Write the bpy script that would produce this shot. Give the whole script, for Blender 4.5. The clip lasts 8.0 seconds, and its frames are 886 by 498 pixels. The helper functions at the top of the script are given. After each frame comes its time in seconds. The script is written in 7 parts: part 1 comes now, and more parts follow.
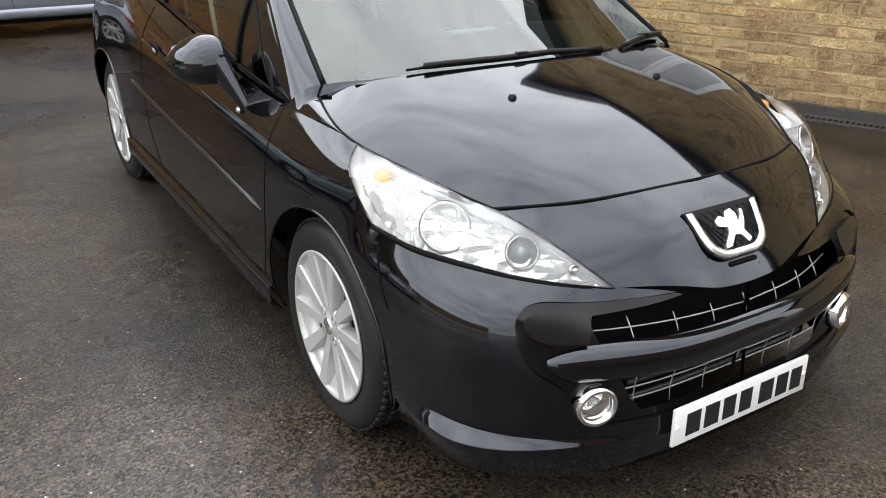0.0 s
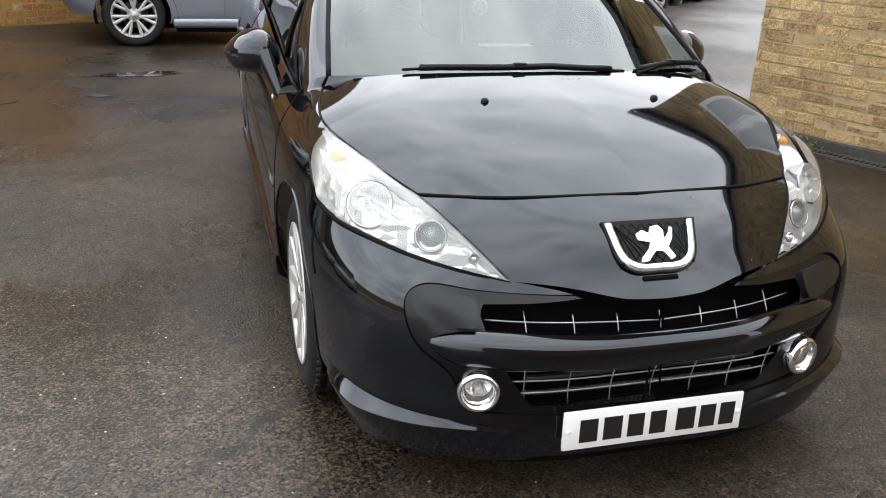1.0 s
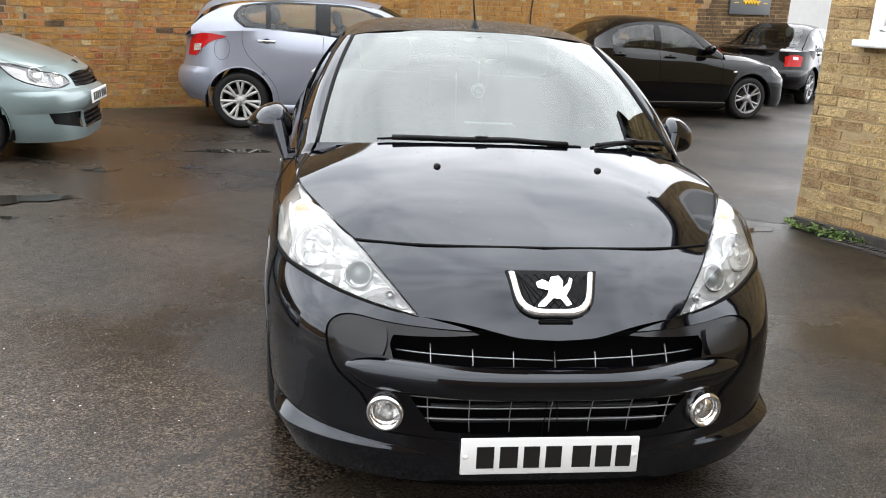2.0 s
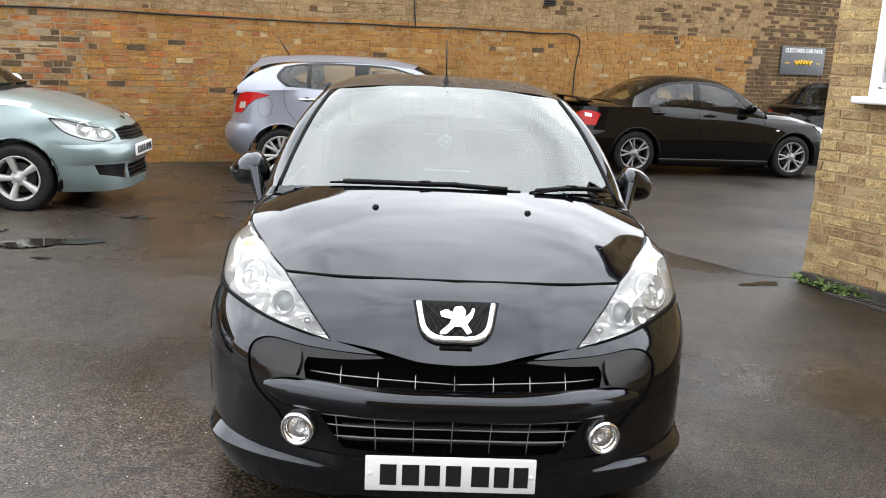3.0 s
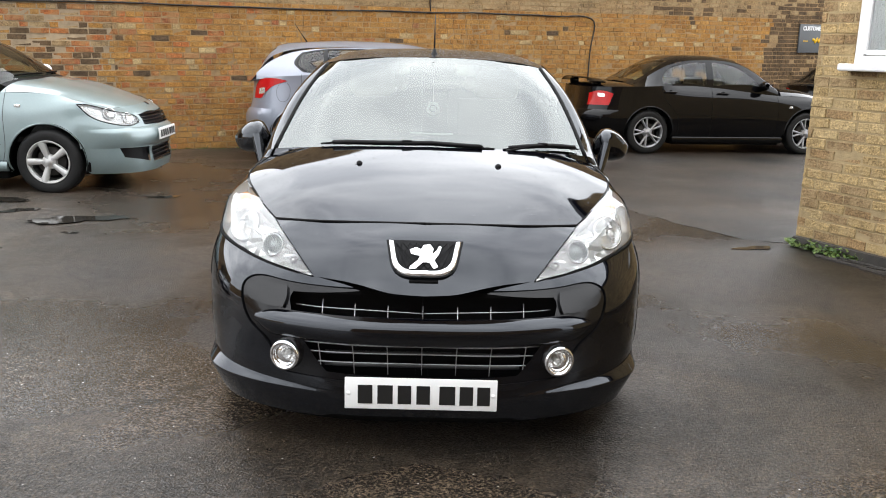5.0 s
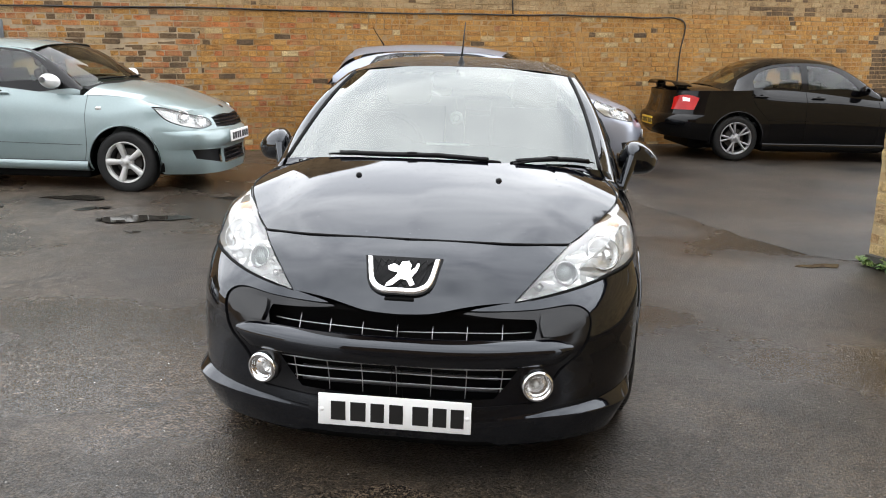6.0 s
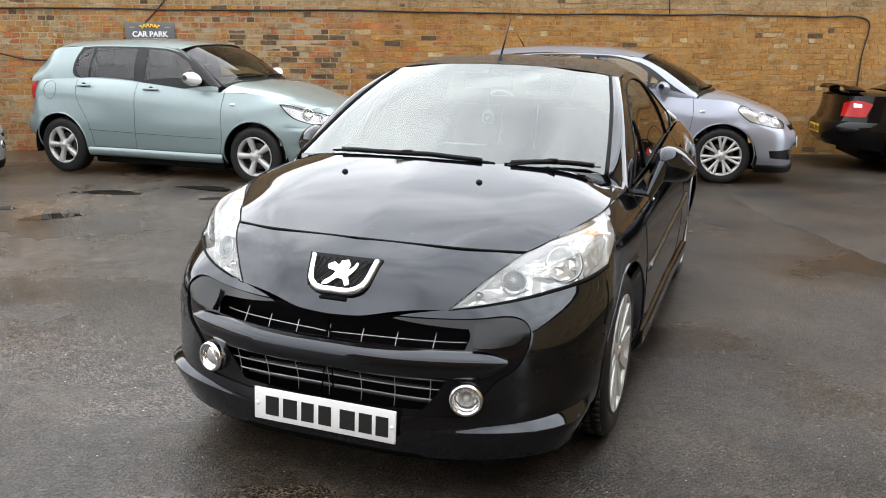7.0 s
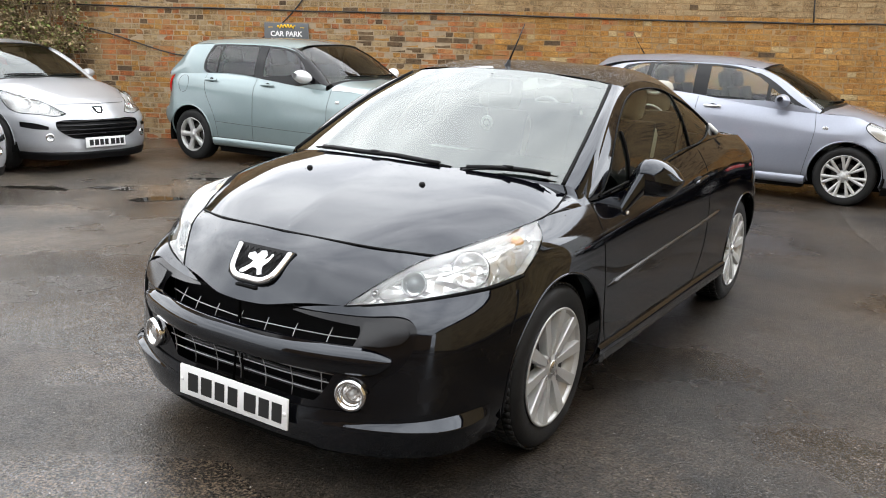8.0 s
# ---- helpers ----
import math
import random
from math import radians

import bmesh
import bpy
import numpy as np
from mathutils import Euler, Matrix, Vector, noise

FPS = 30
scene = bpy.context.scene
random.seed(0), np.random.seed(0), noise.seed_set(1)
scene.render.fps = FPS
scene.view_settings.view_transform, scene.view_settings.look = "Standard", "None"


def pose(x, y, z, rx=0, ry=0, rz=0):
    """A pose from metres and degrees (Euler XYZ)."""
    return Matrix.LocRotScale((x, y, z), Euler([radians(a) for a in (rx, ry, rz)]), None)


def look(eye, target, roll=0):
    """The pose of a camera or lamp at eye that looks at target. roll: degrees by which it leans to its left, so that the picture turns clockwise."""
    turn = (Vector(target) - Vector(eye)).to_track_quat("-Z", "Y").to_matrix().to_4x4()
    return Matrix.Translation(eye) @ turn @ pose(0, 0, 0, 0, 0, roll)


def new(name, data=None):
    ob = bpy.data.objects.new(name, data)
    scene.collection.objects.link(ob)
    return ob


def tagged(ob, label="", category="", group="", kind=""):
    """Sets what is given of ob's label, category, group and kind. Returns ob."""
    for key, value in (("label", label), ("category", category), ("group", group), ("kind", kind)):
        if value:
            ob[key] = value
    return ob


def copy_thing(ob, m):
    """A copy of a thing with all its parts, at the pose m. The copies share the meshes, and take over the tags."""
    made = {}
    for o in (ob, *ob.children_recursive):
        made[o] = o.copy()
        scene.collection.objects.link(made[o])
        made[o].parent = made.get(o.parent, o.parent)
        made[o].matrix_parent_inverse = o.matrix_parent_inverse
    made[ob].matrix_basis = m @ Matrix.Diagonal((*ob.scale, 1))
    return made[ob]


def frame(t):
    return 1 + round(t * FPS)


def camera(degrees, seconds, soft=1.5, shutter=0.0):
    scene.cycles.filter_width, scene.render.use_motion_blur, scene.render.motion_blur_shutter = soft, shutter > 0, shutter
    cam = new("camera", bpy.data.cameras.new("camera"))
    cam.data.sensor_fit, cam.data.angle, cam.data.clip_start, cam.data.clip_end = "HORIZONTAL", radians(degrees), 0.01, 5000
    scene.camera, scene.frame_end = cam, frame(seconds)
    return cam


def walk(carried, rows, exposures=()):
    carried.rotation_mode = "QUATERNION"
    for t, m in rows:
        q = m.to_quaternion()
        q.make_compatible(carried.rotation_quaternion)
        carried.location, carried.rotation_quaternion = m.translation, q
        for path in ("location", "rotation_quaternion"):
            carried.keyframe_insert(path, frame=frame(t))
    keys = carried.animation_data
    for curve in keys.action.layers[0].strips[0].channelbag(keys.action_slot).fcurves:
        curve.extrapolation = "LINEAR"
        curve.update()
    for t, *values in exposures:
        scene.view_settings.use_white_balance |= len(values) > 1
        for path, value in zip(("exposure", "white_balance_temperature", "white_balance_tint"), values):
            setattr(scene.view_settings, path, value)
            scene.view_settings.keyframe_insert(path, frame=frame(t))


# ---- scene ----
import functools
from mathutils import geometry

cam = camera(55.1, 8.0, soft=1.0)
PATH = [
    (0, (-1.697, -1.185, 1.529), (-0.723, 0.356, 0.706), 0.8),
    (0.5, (-1.392, -1.464, 1.533), (-0.679, 0.206, 0.693), 2.3),
    (1, (-1.094, -1.667, 1.471), (-0.565, 0.11, 0.721), 2.6),
    (1.5, (-0.851, -1.965, 1.473), (-0.496, -0.104, 0.833), 2.6),
    (2, (-0.624, -2.113, 1.468), (-0.368, -0.209, 0.912), 3.0),
    (2.2, (-0.522, -2.129, 1.472), (-0.3, -0.211, 0.95), 3.2),
    (3.3, (-0.097, -2.497, 1.459), (-0.041, -0.542, 1.038), 2.4),
    (3.5, (-0.087, -2.568, 1.433), (-0.039, -0.613, 1.012), 2.2),
    (4, (-0.054, -2.677, 1.389), (-0.021, -0.726, 0.951), 1.8),
    (4.5, (-0.02, -2.705, 1.38), (0.024, -0.756, 0.931), 2.0),
    (4.7, (-0.002, -2.715, 1.374), (0.037, -0.767, 0.923), 1.8),
    (6, (0.469, -2.61, 1.435), (0.234, -0.678, 0.977), 1.4),
    (6.5, (0.826, -2.443, 1.427), (0.41, -0.543, 0.961), 1.3),
    (7, (1.257, -2.296, 1.423), (0.579, -0.472, 0.962), 1.4),
    (7.5, (1.686, -2.159, 1.444), (0.794, -0.43, 0.982), 2.2),
    (8, (2.051, -1.935, 1.451), (1.013, -0.29, 0.985), 2.7),
]
walk(cam, [(t, look(eye, target, roll)) for t, eye, target, roll in PATH], [(0, 0.0), (8, 0.0)])

# ---------------- sky and sun: a bright overcast day ----------------
world = bpy.data.worlds.new("sky")
scene.world = world
world.use_nodes = True
wn, wl = world.node_tree.nodes, world.node_tree.links
wn.clear()
sky = wn.new("ShaderNodeTexSky")
sky.sky_type, sky.sun_disc = "NISHITA", False
sky.sun_elevation, sky.sun_rotation = radians(70), radians(200)
w_coord = wn.new("ShaderNodeTexCoord")
w_map = wn.new("ShaderNodeMapping")
w_map.inputs["Scale"].default_value = (1.0, 1.6, 3.2)
w_noise = wn.new("ShaderNodeTexNoise")
w_noise.inputs["Scale"].default_value = 2.3
w_noise.inputs["Detail"].default_value = 7
w_noise.inputs["Roughness"].default_value = 0.55
w_ramp = wn.new("ShaderNodeValToRGB")
w_ramp.color_ramp.elements[0].position, w_ramp.color_ramp.elements[0].color = 0.33, (9.8, 10.1, 10.7, 1)
w_ramp.color_ramp.elements[1].position, w_ramp.color_ramp.elements[1].color = 0.66, (16.8, 17.0, 17.3, 1)
w_mix = wn.new("ShaderNodeMixRGB")
w_mix.inputs["Fac"].default_value = 0.93
w_bg = wn.new("ShaderNodeBackground")
w_bg.inputs["Strength"].default_value = 0.285
w_out = wn.new("ShaderNodeOutputWorld")
wl.new(w_coord.outputs["Generated"], w_map.inputs["Vector"])
wl.new(w_map.outputs["Vector"], w_noise.inputs["Vector"])
wl.new(w_noise.outputs["Fac"], w_ramp.inputs["Fac"])
wl.new(sky.outputs["Color"], w_mix.inputs["Color1"])
wl.new(w_ramp.outputs["Color"], w_mix.inputs["Color2"])
# the cloud is brighter overhead and towards the north
w_dot, w_lift, w_gain = wn.new("ShaderNodeVectorMath"), wn.new("ShaderNodeMath"), wn.new("ShaderNodeVectorMath")
w_dot.operation, w_lift.operation, w_gain.operation = "DOT_PRODUCT", "ADD", "SCALE"
w_dot.inputs[1].default_value = (0.0, 0.42, 0.25)
w_lift.inputs[1].default_value = 0.80
wl.new(w_coord.outputs["Generated"], w_dot.inputs[0])
wl.new(w_dot.outputs["Value"], w_lift.inputs[0])
wl.new(w_mix.outputs["Color"], w_gain.inputs[0])
wl.new(w_lift.outputs[0], w_gain.inputs["Scale"])
wl.new(w_gain.outputs["Vector"], w_bg.inputs["Color"])
wl.new(w_bg.outputs["Background"], w_out.inputs["Surface"])
sun_data = bpy.data.lights.new("sun", "SUN")
sun_data.energy, sun_data.angle, sun_data.color = 0.6, radians(150), (1.0, 0.98, 0.95)
sun = new("sun", sun_data)
sun.matrix_world = look((-2, -4, 14), (0, 0, 0))

# ---------------- materials ----------------
def material(name, base, rough=0.5, metal=0.0, coat=0.0, vary=0.08, scale=30.0, bump=0.0, bump_scale=200.0, spec=0.5,
             per_object=False, per_island=False, palette=None, rough_vary=0.1, smear=None):
    """A surface with grain and stains at two scales."""
    m = bpy.data.materials.new(name)
    m.use_nodes = True
    n, l = m.node_tree.nodes, m.node_tree.links
    b = n["Principled BSDF"]
    b.inputs["Metallic"].default_value = metal
    b.inputs["Specular IOR Level"].default_value = spec
    b.inputs["Coat Weight"].default_value = coat
    b.inputs["Coat Roughness"].default_value = 0.02
    co = n.new("ShaderNodeTexCoord") if not smear else n.new("ShaderNodeNewGeometry")
    place = co.outputs["Position" if smear else "Object"]
    fine = n.new("ShaderNodeTexNoise")
    fine.inputs["Scale"].default_value, fine.inputs["Detail"].default_value = scale, 6
    wide = n.new("ShaderNodeTexNoise")
    wide.inputs["Scale"].default_value, wide.inputs["Detail"].default_value = scale * 0.11, 4
    for k in (fine, wide):
        l.new(place, k.inputs["Vector"])
    add = n.new("ShaderNodeMath")
    add.operation = "ADD"
    l.new(fine.outputs["Fac"], add.inputs[0])
    l.new(wide.outputs["Fac"], add.inputs[1])
    rng = n.new("ShaderNodeMapRange")
    rng.inputs["From Min"].default_value, rng.inputs["From Max"].default_value = 0.6, 1.4
    rng.inputs["To Min"].default_value, rng.inputs["To Max"].default_value = 1 - vary, 1 + vary
    l.new(add.outputs[0], rng.inputs["Value"])
    mul = n.new("ShaderNodeVectorMath")
    mul.operation = "SCALE"
    if palette:
        ramp = n.new("ShaderNodeValToRGB")
        ramp.color_ramp.interpolation = "CONSTANT"
        while len(ramp.color_ramp.elements) < len(palette):
            ramp.color_ramp.elements.new(0.5)
        for i, c in enumerate(palette):
            ramp.color_ramp.elements[i].position, ramp.color_ramp.elements[i].color = i / len(palette), (*c, 1)
        if per_object:
            info = n.new("ShaderNodeObjectInfo")
        else:
            info = n.new("ShaderNodeNewGeometry")
        l.new(info.outputs["Random" if per_object else "Random Per Island"], ramp.inputs["Fac"])
        l.new(ramp.outputs["Color"], mul.inputs[0])
    else:
        mul.inputs[0].default_value = base
    l.new(rng.outputs["Result"], mul.inputs["Scale"])
    tint = mul.outputs[0]
    if smear:
        pit, pit_r, pit_m = n.new("ShaderNodeTexNoise"), n.new("ShaderNodeMapRange"), n.new("ShaderNodeVectorMath")
        pit.inputs["Scale"].default_value, pit.inputs["Detail"].default_value, pit.inputs["Roughness"].default_value = 75, 4, 0.75
        l.new(place, pit.inputs["Vector"])
        for key, v in (("From Min", 0.36), ("From Max", 0.64), ("To Min", 0.52), ("To Max", 1.42)):
            pit_r.inputs[key].default_value = v
        pit_m.operation = "SCALE"
        l.new(pit.outputs["Fac"], pit_r.inputs["Value"])
        l.new(tint, pit_m.inputs[0])
        l.new(pit_r.outputs["Result"], pit_m.inputs["Scale"])
        tint = pit_m.outputs[0]
        wash, edge, over = n.new("ShaderNodeTexNoise"), n.new("ShaderNodeMapRange"), n.new("ShaderNodeMixRGB")
        wash.inputs["Scale"].default_value, wash.inputs["Detail"].default_value, wash.inputs["Roughness"].default_value = smear[1], 9, 0.68
        l.new(place, wash.inputs["Vector"])
        for key, v in (("From Min", smear[2]), ("From Max", smear[2] + 0.12), ("To Min", 0.0), ("To Max", smear[3])):
            edge.inputs[key].default_value = v
        l.new(wash.outputs["Fac"], edge.inputs["Value"])
        over.inputs["Color2"].default_value = (*smear[0], 1)
        l.new(edge.outputs["Result"], over.inputs["Fac"])
        l.new(tint, over.inputs["Color1"])
        tint = over.outputs["Color"]
    l.new(tint, b.inputs["Base Color"])
    rr = n.new("ShaderNodeMapRange")
    rr.inputs["To Min"].default_value, rr.inputs["To Max"].default_value = max(0.0, rough * (1 - rough_vary)), min(1.0, rough * (1 + rough_vary))
    l.new(wide.outputs["Fac"], rr.inputs["Value"])
    l.new(rr.outputs["Result"], b.inputs["Roughness"])
    if bump:
        bn = n.new("ShaderNodeTexNoise")
        bn.inputs["Scale"].default_value, bn.inputs["Detail"].default_value = bump_scale, 5
        l.new(place, bn.inputs["Vector"])
        bp = n.new("ShaderNodeBump")
        bp.inputs["Strength"].default_value, bp.inputs["Distance"].default_value = bump, 0.008 if smear else 0.004
        l.new(bn.outputs["Fac"], bp.inputs["Height"])
        l.new(bp.outputs["Normal"], b.inputs["Normal"])
    return m


def glass_material(name, tint, rough=0.0, gloss=(1, 1, 1), ior=1.75):
    """A thin pane: what lies behind shows through its tint, and it mirrors by the angle."""
    m = bpy.data.materials.new(name)
    m.use_nodes = True
    n, l = m.node_tree.nodes, m.node_tree.links
    n.clear()
    out, mix = n.new("ShaderNodeOutputMaterial"), n.new("ShaderNodeMixShader")
    clear, gl, fr = n.new("ShaderNodeBsdfTransparent"), n.new("ShaderNodeBsdfGlossy"), n.new("ShaderNodeFresnel")
    clear.inputs["Color"].default_value = (*tint, 1)
    gl.inputs["Color"].default_value = (*gloss, 1)
    gl.inputs["Roughness"].default_value = rough
    fr.inputs["IOR"].default_value = ior
    l.new(fr.outputs["Fac"], mix.inputs["Fac"])
    l.new(clear.outputs[0], mix.inputs[1])
    l.new(gl.outputs[0], mix.inputs[2])
    l.new(mix.outputs[0], out.inputs["Surface"])
    return m


def paint(name, base, metal=0.0, flake=0.05):
    return material(name, base, rough=0.045 if not metal else 0.35, metal=metal, coat=1.0 if metal else 0.0, vary=flake, scale=60.0, rough_vary=0.25, spec=0.5 if metal else 0.7)


def beaded(m, scale=75, share=0.955):
    """A few scattered raindrops standing on paint."""
    n, l = m.node_tree.nodes, m.node_tree.links
    co, cell, tone = n.new("ShaderNodeTexCoord"), n.new("ShaderNodeTexVoronoi"), n.new("ShaderNodeSeparateColor")
    cell.inputs["Scale"].default_value = scale
    l.new(co.outputs["Object"], cell.inputs["Vector"])
    l.new(cell.outputs["Color"], tone.inputs["Color"])
    drop, pick, both = n.new("ShaderNodeMapRange"), n.new("ShaderNodeMath"), n.new("ShaderNodeMath")
    for key, v in (("From Min", 0.08), ("From Max", 0.24), ("To Min", 1.0), ("To Max", 0.0)):
        drop.inputs[key].default_value = v
    pick.operation, both.operation = "GREATER_THAN", "MULTIPLY"
    pick.inputs[1].default_value = share
    l.new(cell.outputs["Distance"], drop.inputs["Value"])
    l.new(tone.outputs["Red"], pick.inputs[0])
    l.new(drop.outputs["Result"], both.inputs[0])
    l.new(pick.outputs[0], both.inputs[1])
    bump = n.new("ShaderNodeBump")
    bump.inputs["Strength"].default_value, bump.inputs["Distance"].default_value = 0.35, 0.002
    l.new(both.outputs[0], bump.inputs["Height"])
    l.new(bump.outputs["Normal"], n["Principled BSDF"].inputs["Normal"])
    return m


BLACK_PAINT = paint("black_paint", (0.0015, 0.0016, 0.0026))
beaded(BLACK_PAINT)
BLACK_PAINT.node_tree.nodes["Principled BSDF"].inputs["Specular Tint"].default_value = (0.88, 0.93, 1.0, 1)
BLACK_PAINT_2 = material("dark_saloon_paint", (0.0025, 0.0025, 0.003), rough=0.05, spec=0.34, vary=0.05, scale=60.0)
GAP_GREY = material("shut_line_grey", (0.06, 0.062, 0.065), rough=0.7, spec=0.2)
MINT_PAINT = paint("pale_green_metallic_paint", (0.225, 0.290, 0.295), metal=0.35)
LILAC_PAINT = paint("lilac_metallic_paint", (0.285, 0.305, 0.362), metal=0.45)
SILVER_PAINT = paint("silver_metallic_paint", (0.35, 0.36, 0.375), metal=0.3)
SATIN_PLASTIC = material("satin_grey_plastic", (0.005, 0.0052, 0.006), rough=0.22, bump=0.03, bump_scale=500, spec=0.45)
def rainy(name, base):
    """Dark paint under a close scatter of raindrops."""
    m = paint(name, base)
    n, l = m.node_tree.nodes, m.node_tree.links
    b = n["Principled BSDF"]
    co, cell = n.new("ShaderNodeTexCoord"), n.new("ShaderNodeTexVoronoi")
    cell.inputs["Scale"].default_value = 95
    l.new(co.outputs["Object"], cell.inputs["Vector"])
    drop = n.new("ShaderNodeMapRange")
    for key, v in (("From Min", 0.12), ("From Max", 0.42), ("To Min", 1.0), ("To Max", 0.0)):
        drop.inputs[key].default_value = v
    l.new(cell.outputs["Distance"], drop.inputs["Value"])
    bump = n.new("ShaderNodeBump")
    bump.inputs["Strength"].default_value, bump.inputs["Distance"].default_value = 0.55, 0.003
    l.new(drop.outputs["Result"], bump.inputs["Height"])
    l.new(bump.outputs["Normal"], b.inputs["Normal"])
    return m


RAINY_PAINT = rainy("rain_beaded_black_paint", (0.0015, 0.0016, 0.0026))
BLACK_PLASTIC = material("black_trim_plastic", (0.004, 0.004, 0.0045), rough=0.42, spec=0.15, bump=0.05, bump_scale=700)
GLOSS_PLASTIC = material("gloss_black_plastic", (0.003, 0.003, 0.004), rough=0.14, spec=0.36)
RUBBER = material("black_rubber", (0.003, 0.003, 0.003), rough=0.6, spec=0.08, bump=0.15, bump_scale=400)
TYRE = material("tyre_rubber", (0.016, 0.016, 0.016), spec=0.2, rough=0.5, vary=0.25, bump=0.2, bump_scale=250)
CHROME = material("chrome", (0.82, 0.83, 0.84), rough=0.07, metal=1.0, vary=0.02)
CHROME_BRIGHT = material("bright_chrome", (0.9, 0.9, 0.9), rough=0.22, metal=0.85, vary=0.02)
GLASS_BALL = material("lamp_projector_glass", (0.30, 0.33, 0.33), rough=0.03, metal=0.35, vary=0.1)
ALLOY = material("silver_alloy", (0.50, 0.50, 0.485), rough=0.40, metal=0.45, vary=0.06, scale=50)
DARK_ALLOY = material("grey_alloy", (0.36, 0.36, 0.37), rough=0.35, metal=0.8, vary=0.08)
# dark tone paints in the shade behind the spokes
RIM_WELL = material("shaded_rim_alloy", (0.08, 0.08, 0.078), rough=0.45, metal=0.6, vary=0.25)
REFLECTOR = material("lamp_reflector", (0.88, 0.88, 0.88), rough=0.16, metal=0.75, vary=0.03)
LAMP_WHITE = material("lamp_housing", (0.74, 0.74, 0.73), rough=0.20, metal=0.35, vary=0.10, scale=14, bump=0.5, bump_scale=30)
FACETS = material("faceted_lamp_reflector", (0.88, 0.88, 0.87), rough=0.17, metal=0.62, vary=0.06, scale=20)
GRILLE_BAR = material("dull_silver_grille_bar", (0.40, 0.40, 0.41), rough=0.35, metal=0.6)
FIN_GREY = material("grey_grille_plastic", (0.035, 0.036, 0.038), rough=0.35, spec=0.5)
AMBER = material("amber_bulb", (0.70, 0.34, 0.08), rough=0.15)
RED_LENS = material("red_lamp_lens", (0.44, 0.010, 0.010), rough=0.10, vary=0.2, scale=90, spec=0.35)
CREAM_LEATHER = material("cream_leather", (0.40, 0.385, 0.32), rough=0.5, bump=0.15, bump_scale=120)
GREY_CLOTH = material("grey_cloth", (0.03, 0.03, 0.032), rough=0.9, bump=0.3, bump_scale=300)
DASH = material("grey_dashboard", (0.028, 0.030, 0.030), rough=0.7, bump=0.2, bump_scale=300)
SILVER_TRIM = material("silver_trim", (0.6, 0.6, 0.6), rough=0.3, metal=0.8)
WHITE_PLATE = material("white_plate", (0.80, 0.80, 0.79), rough=0.3, vary=0.03, scale=8)
YELLOW_PLATE = material("yellow_plate", (0.75, 0.5, 0.05), rough=0.3)
PLATE_BAR = material("black_plate_bar", (0.01, 0.01, 0.01), rough=0.4)
WHITE_PVC = material("white_pvc", (0.78, 0.78, 0.78), rough=0.35, vary=0.04, scale=6)
PAPER = material("white_paper", (0.9, 0.9, 0.88), rough=0.8)
SIGN_GREY = material("grey_sign_board", (0.10, 0.105, 0.11), rough=0.4, vary=0.06)
SIGN_WHITE = material("white_lettering", (0.8, 0.8, 0.8), rough=0.5)
SIGN_YELLOW = material("yellow_lettering", (0.85, 0.52, 0.02), rough=0.5)
MORTAR = material("grey_mortar", (0.36, 0.27, 0.145), rough=0.95, vary=0.3, scale=18, bump=0.6, bump_scale=90)
MORTAR_OLD = material("sooty_mortar", (0.30, 0.195, 0.095), rough=0.95, vary=0.35, scale=14, bump=0.6, bump_scale=90)
MORTAR_PALE = material("old_lime_mortar", (0.33, 0.25, 0.16), rough=0.95, vary=0.35, scale=14, bump=0.6, bump_scale=90)
CABLE = material("black_cable", (0.02, 0.018, 0.016), rough=0.6)
IRON = material("weathered_iron", (0.06, 0.055, 0.05), rough=0.7, metal=0.3, vary=0.3, bump=0.3)
LEAF = material("weed_leaf", (0.075, 0.13, 0.025), rough=0.6, palette=[(0.05, 0.10, 0.02), (0.09, 0.15, 0.03), (0.12, 0.17, 0.04)], per_island=True, vary=0.3)
IVY = material("dry_creeper", (0.10, 0.08, 0.03), rough=0.85, palette=[(0.23, 0.165, 0.085), (0.30, 0.225, 0.12), (0.17, 0.13, 0.065), (0.36, 0.28, 0.16), (0.19, 0.20, 0.055), (0.25, 0.18, 0.095), (0.15, 0.18, 0.045)], per_island=True, vary=0.35)
TWIG = material("dry_twig", (0.17, 0.115, 0.065), rough=0.9, vary=0.3)
SLATE = material("roof_slate", (0.07, 0.075, 0.085), rough=0.6, vary=0.2, bump=0.3, bump_scale=40)
RENDER_WHITE = material("white_render", (0.72, 0.72, 0.70), rough=0.9, vary=0.08, scale=4, bump=0.2)
PALE_SHUTTER = material("grey_cladding", (0.35, 0.36, 0.37), rough=0.6, vary=0.1, scale=5)
YELLOW_BRICKS = [(0.40, 0.285, 0.135), (0.43, 0.31, 0.15), (0.37, 0.26, 0.12), (0.46, 0.345, 0.18), (0.33, 0.23, 0.11), (0.41, 0.30, 0.15), (0.39, 0.27, 0.12)]
STOCK_BRICKS = [(0.34, 0.165, 0.042), (0.37, 0.19, 0.05), (0.30, 0.14, 0.036), (0.35, 0.185, 0.055), (0.27, 0.125, 0.036), (0.39, 0.215, 0.065), (0.32, 0.155, 0.042), (0.25, 0.12, 0.04)]
RED_BRICKS = [(0.37, 0.115, 0.035), (0.32, 0.10, 0.035), (0.40, 0.14, 0.045), (0.29, 0.13, 0.05), (0.25, 0.09, 0.045), (0.33, 0.17, 0.065)]
SOOT_BRICKS = [(0.099, 0.064, 0.035), (0.081, 0.055, 0.034), (0.122, 0.078, 0.041), (0.133, 0.084, 0.043), (0.075, 0.052, 0.034), (0.110, 0.072, 0.041)]
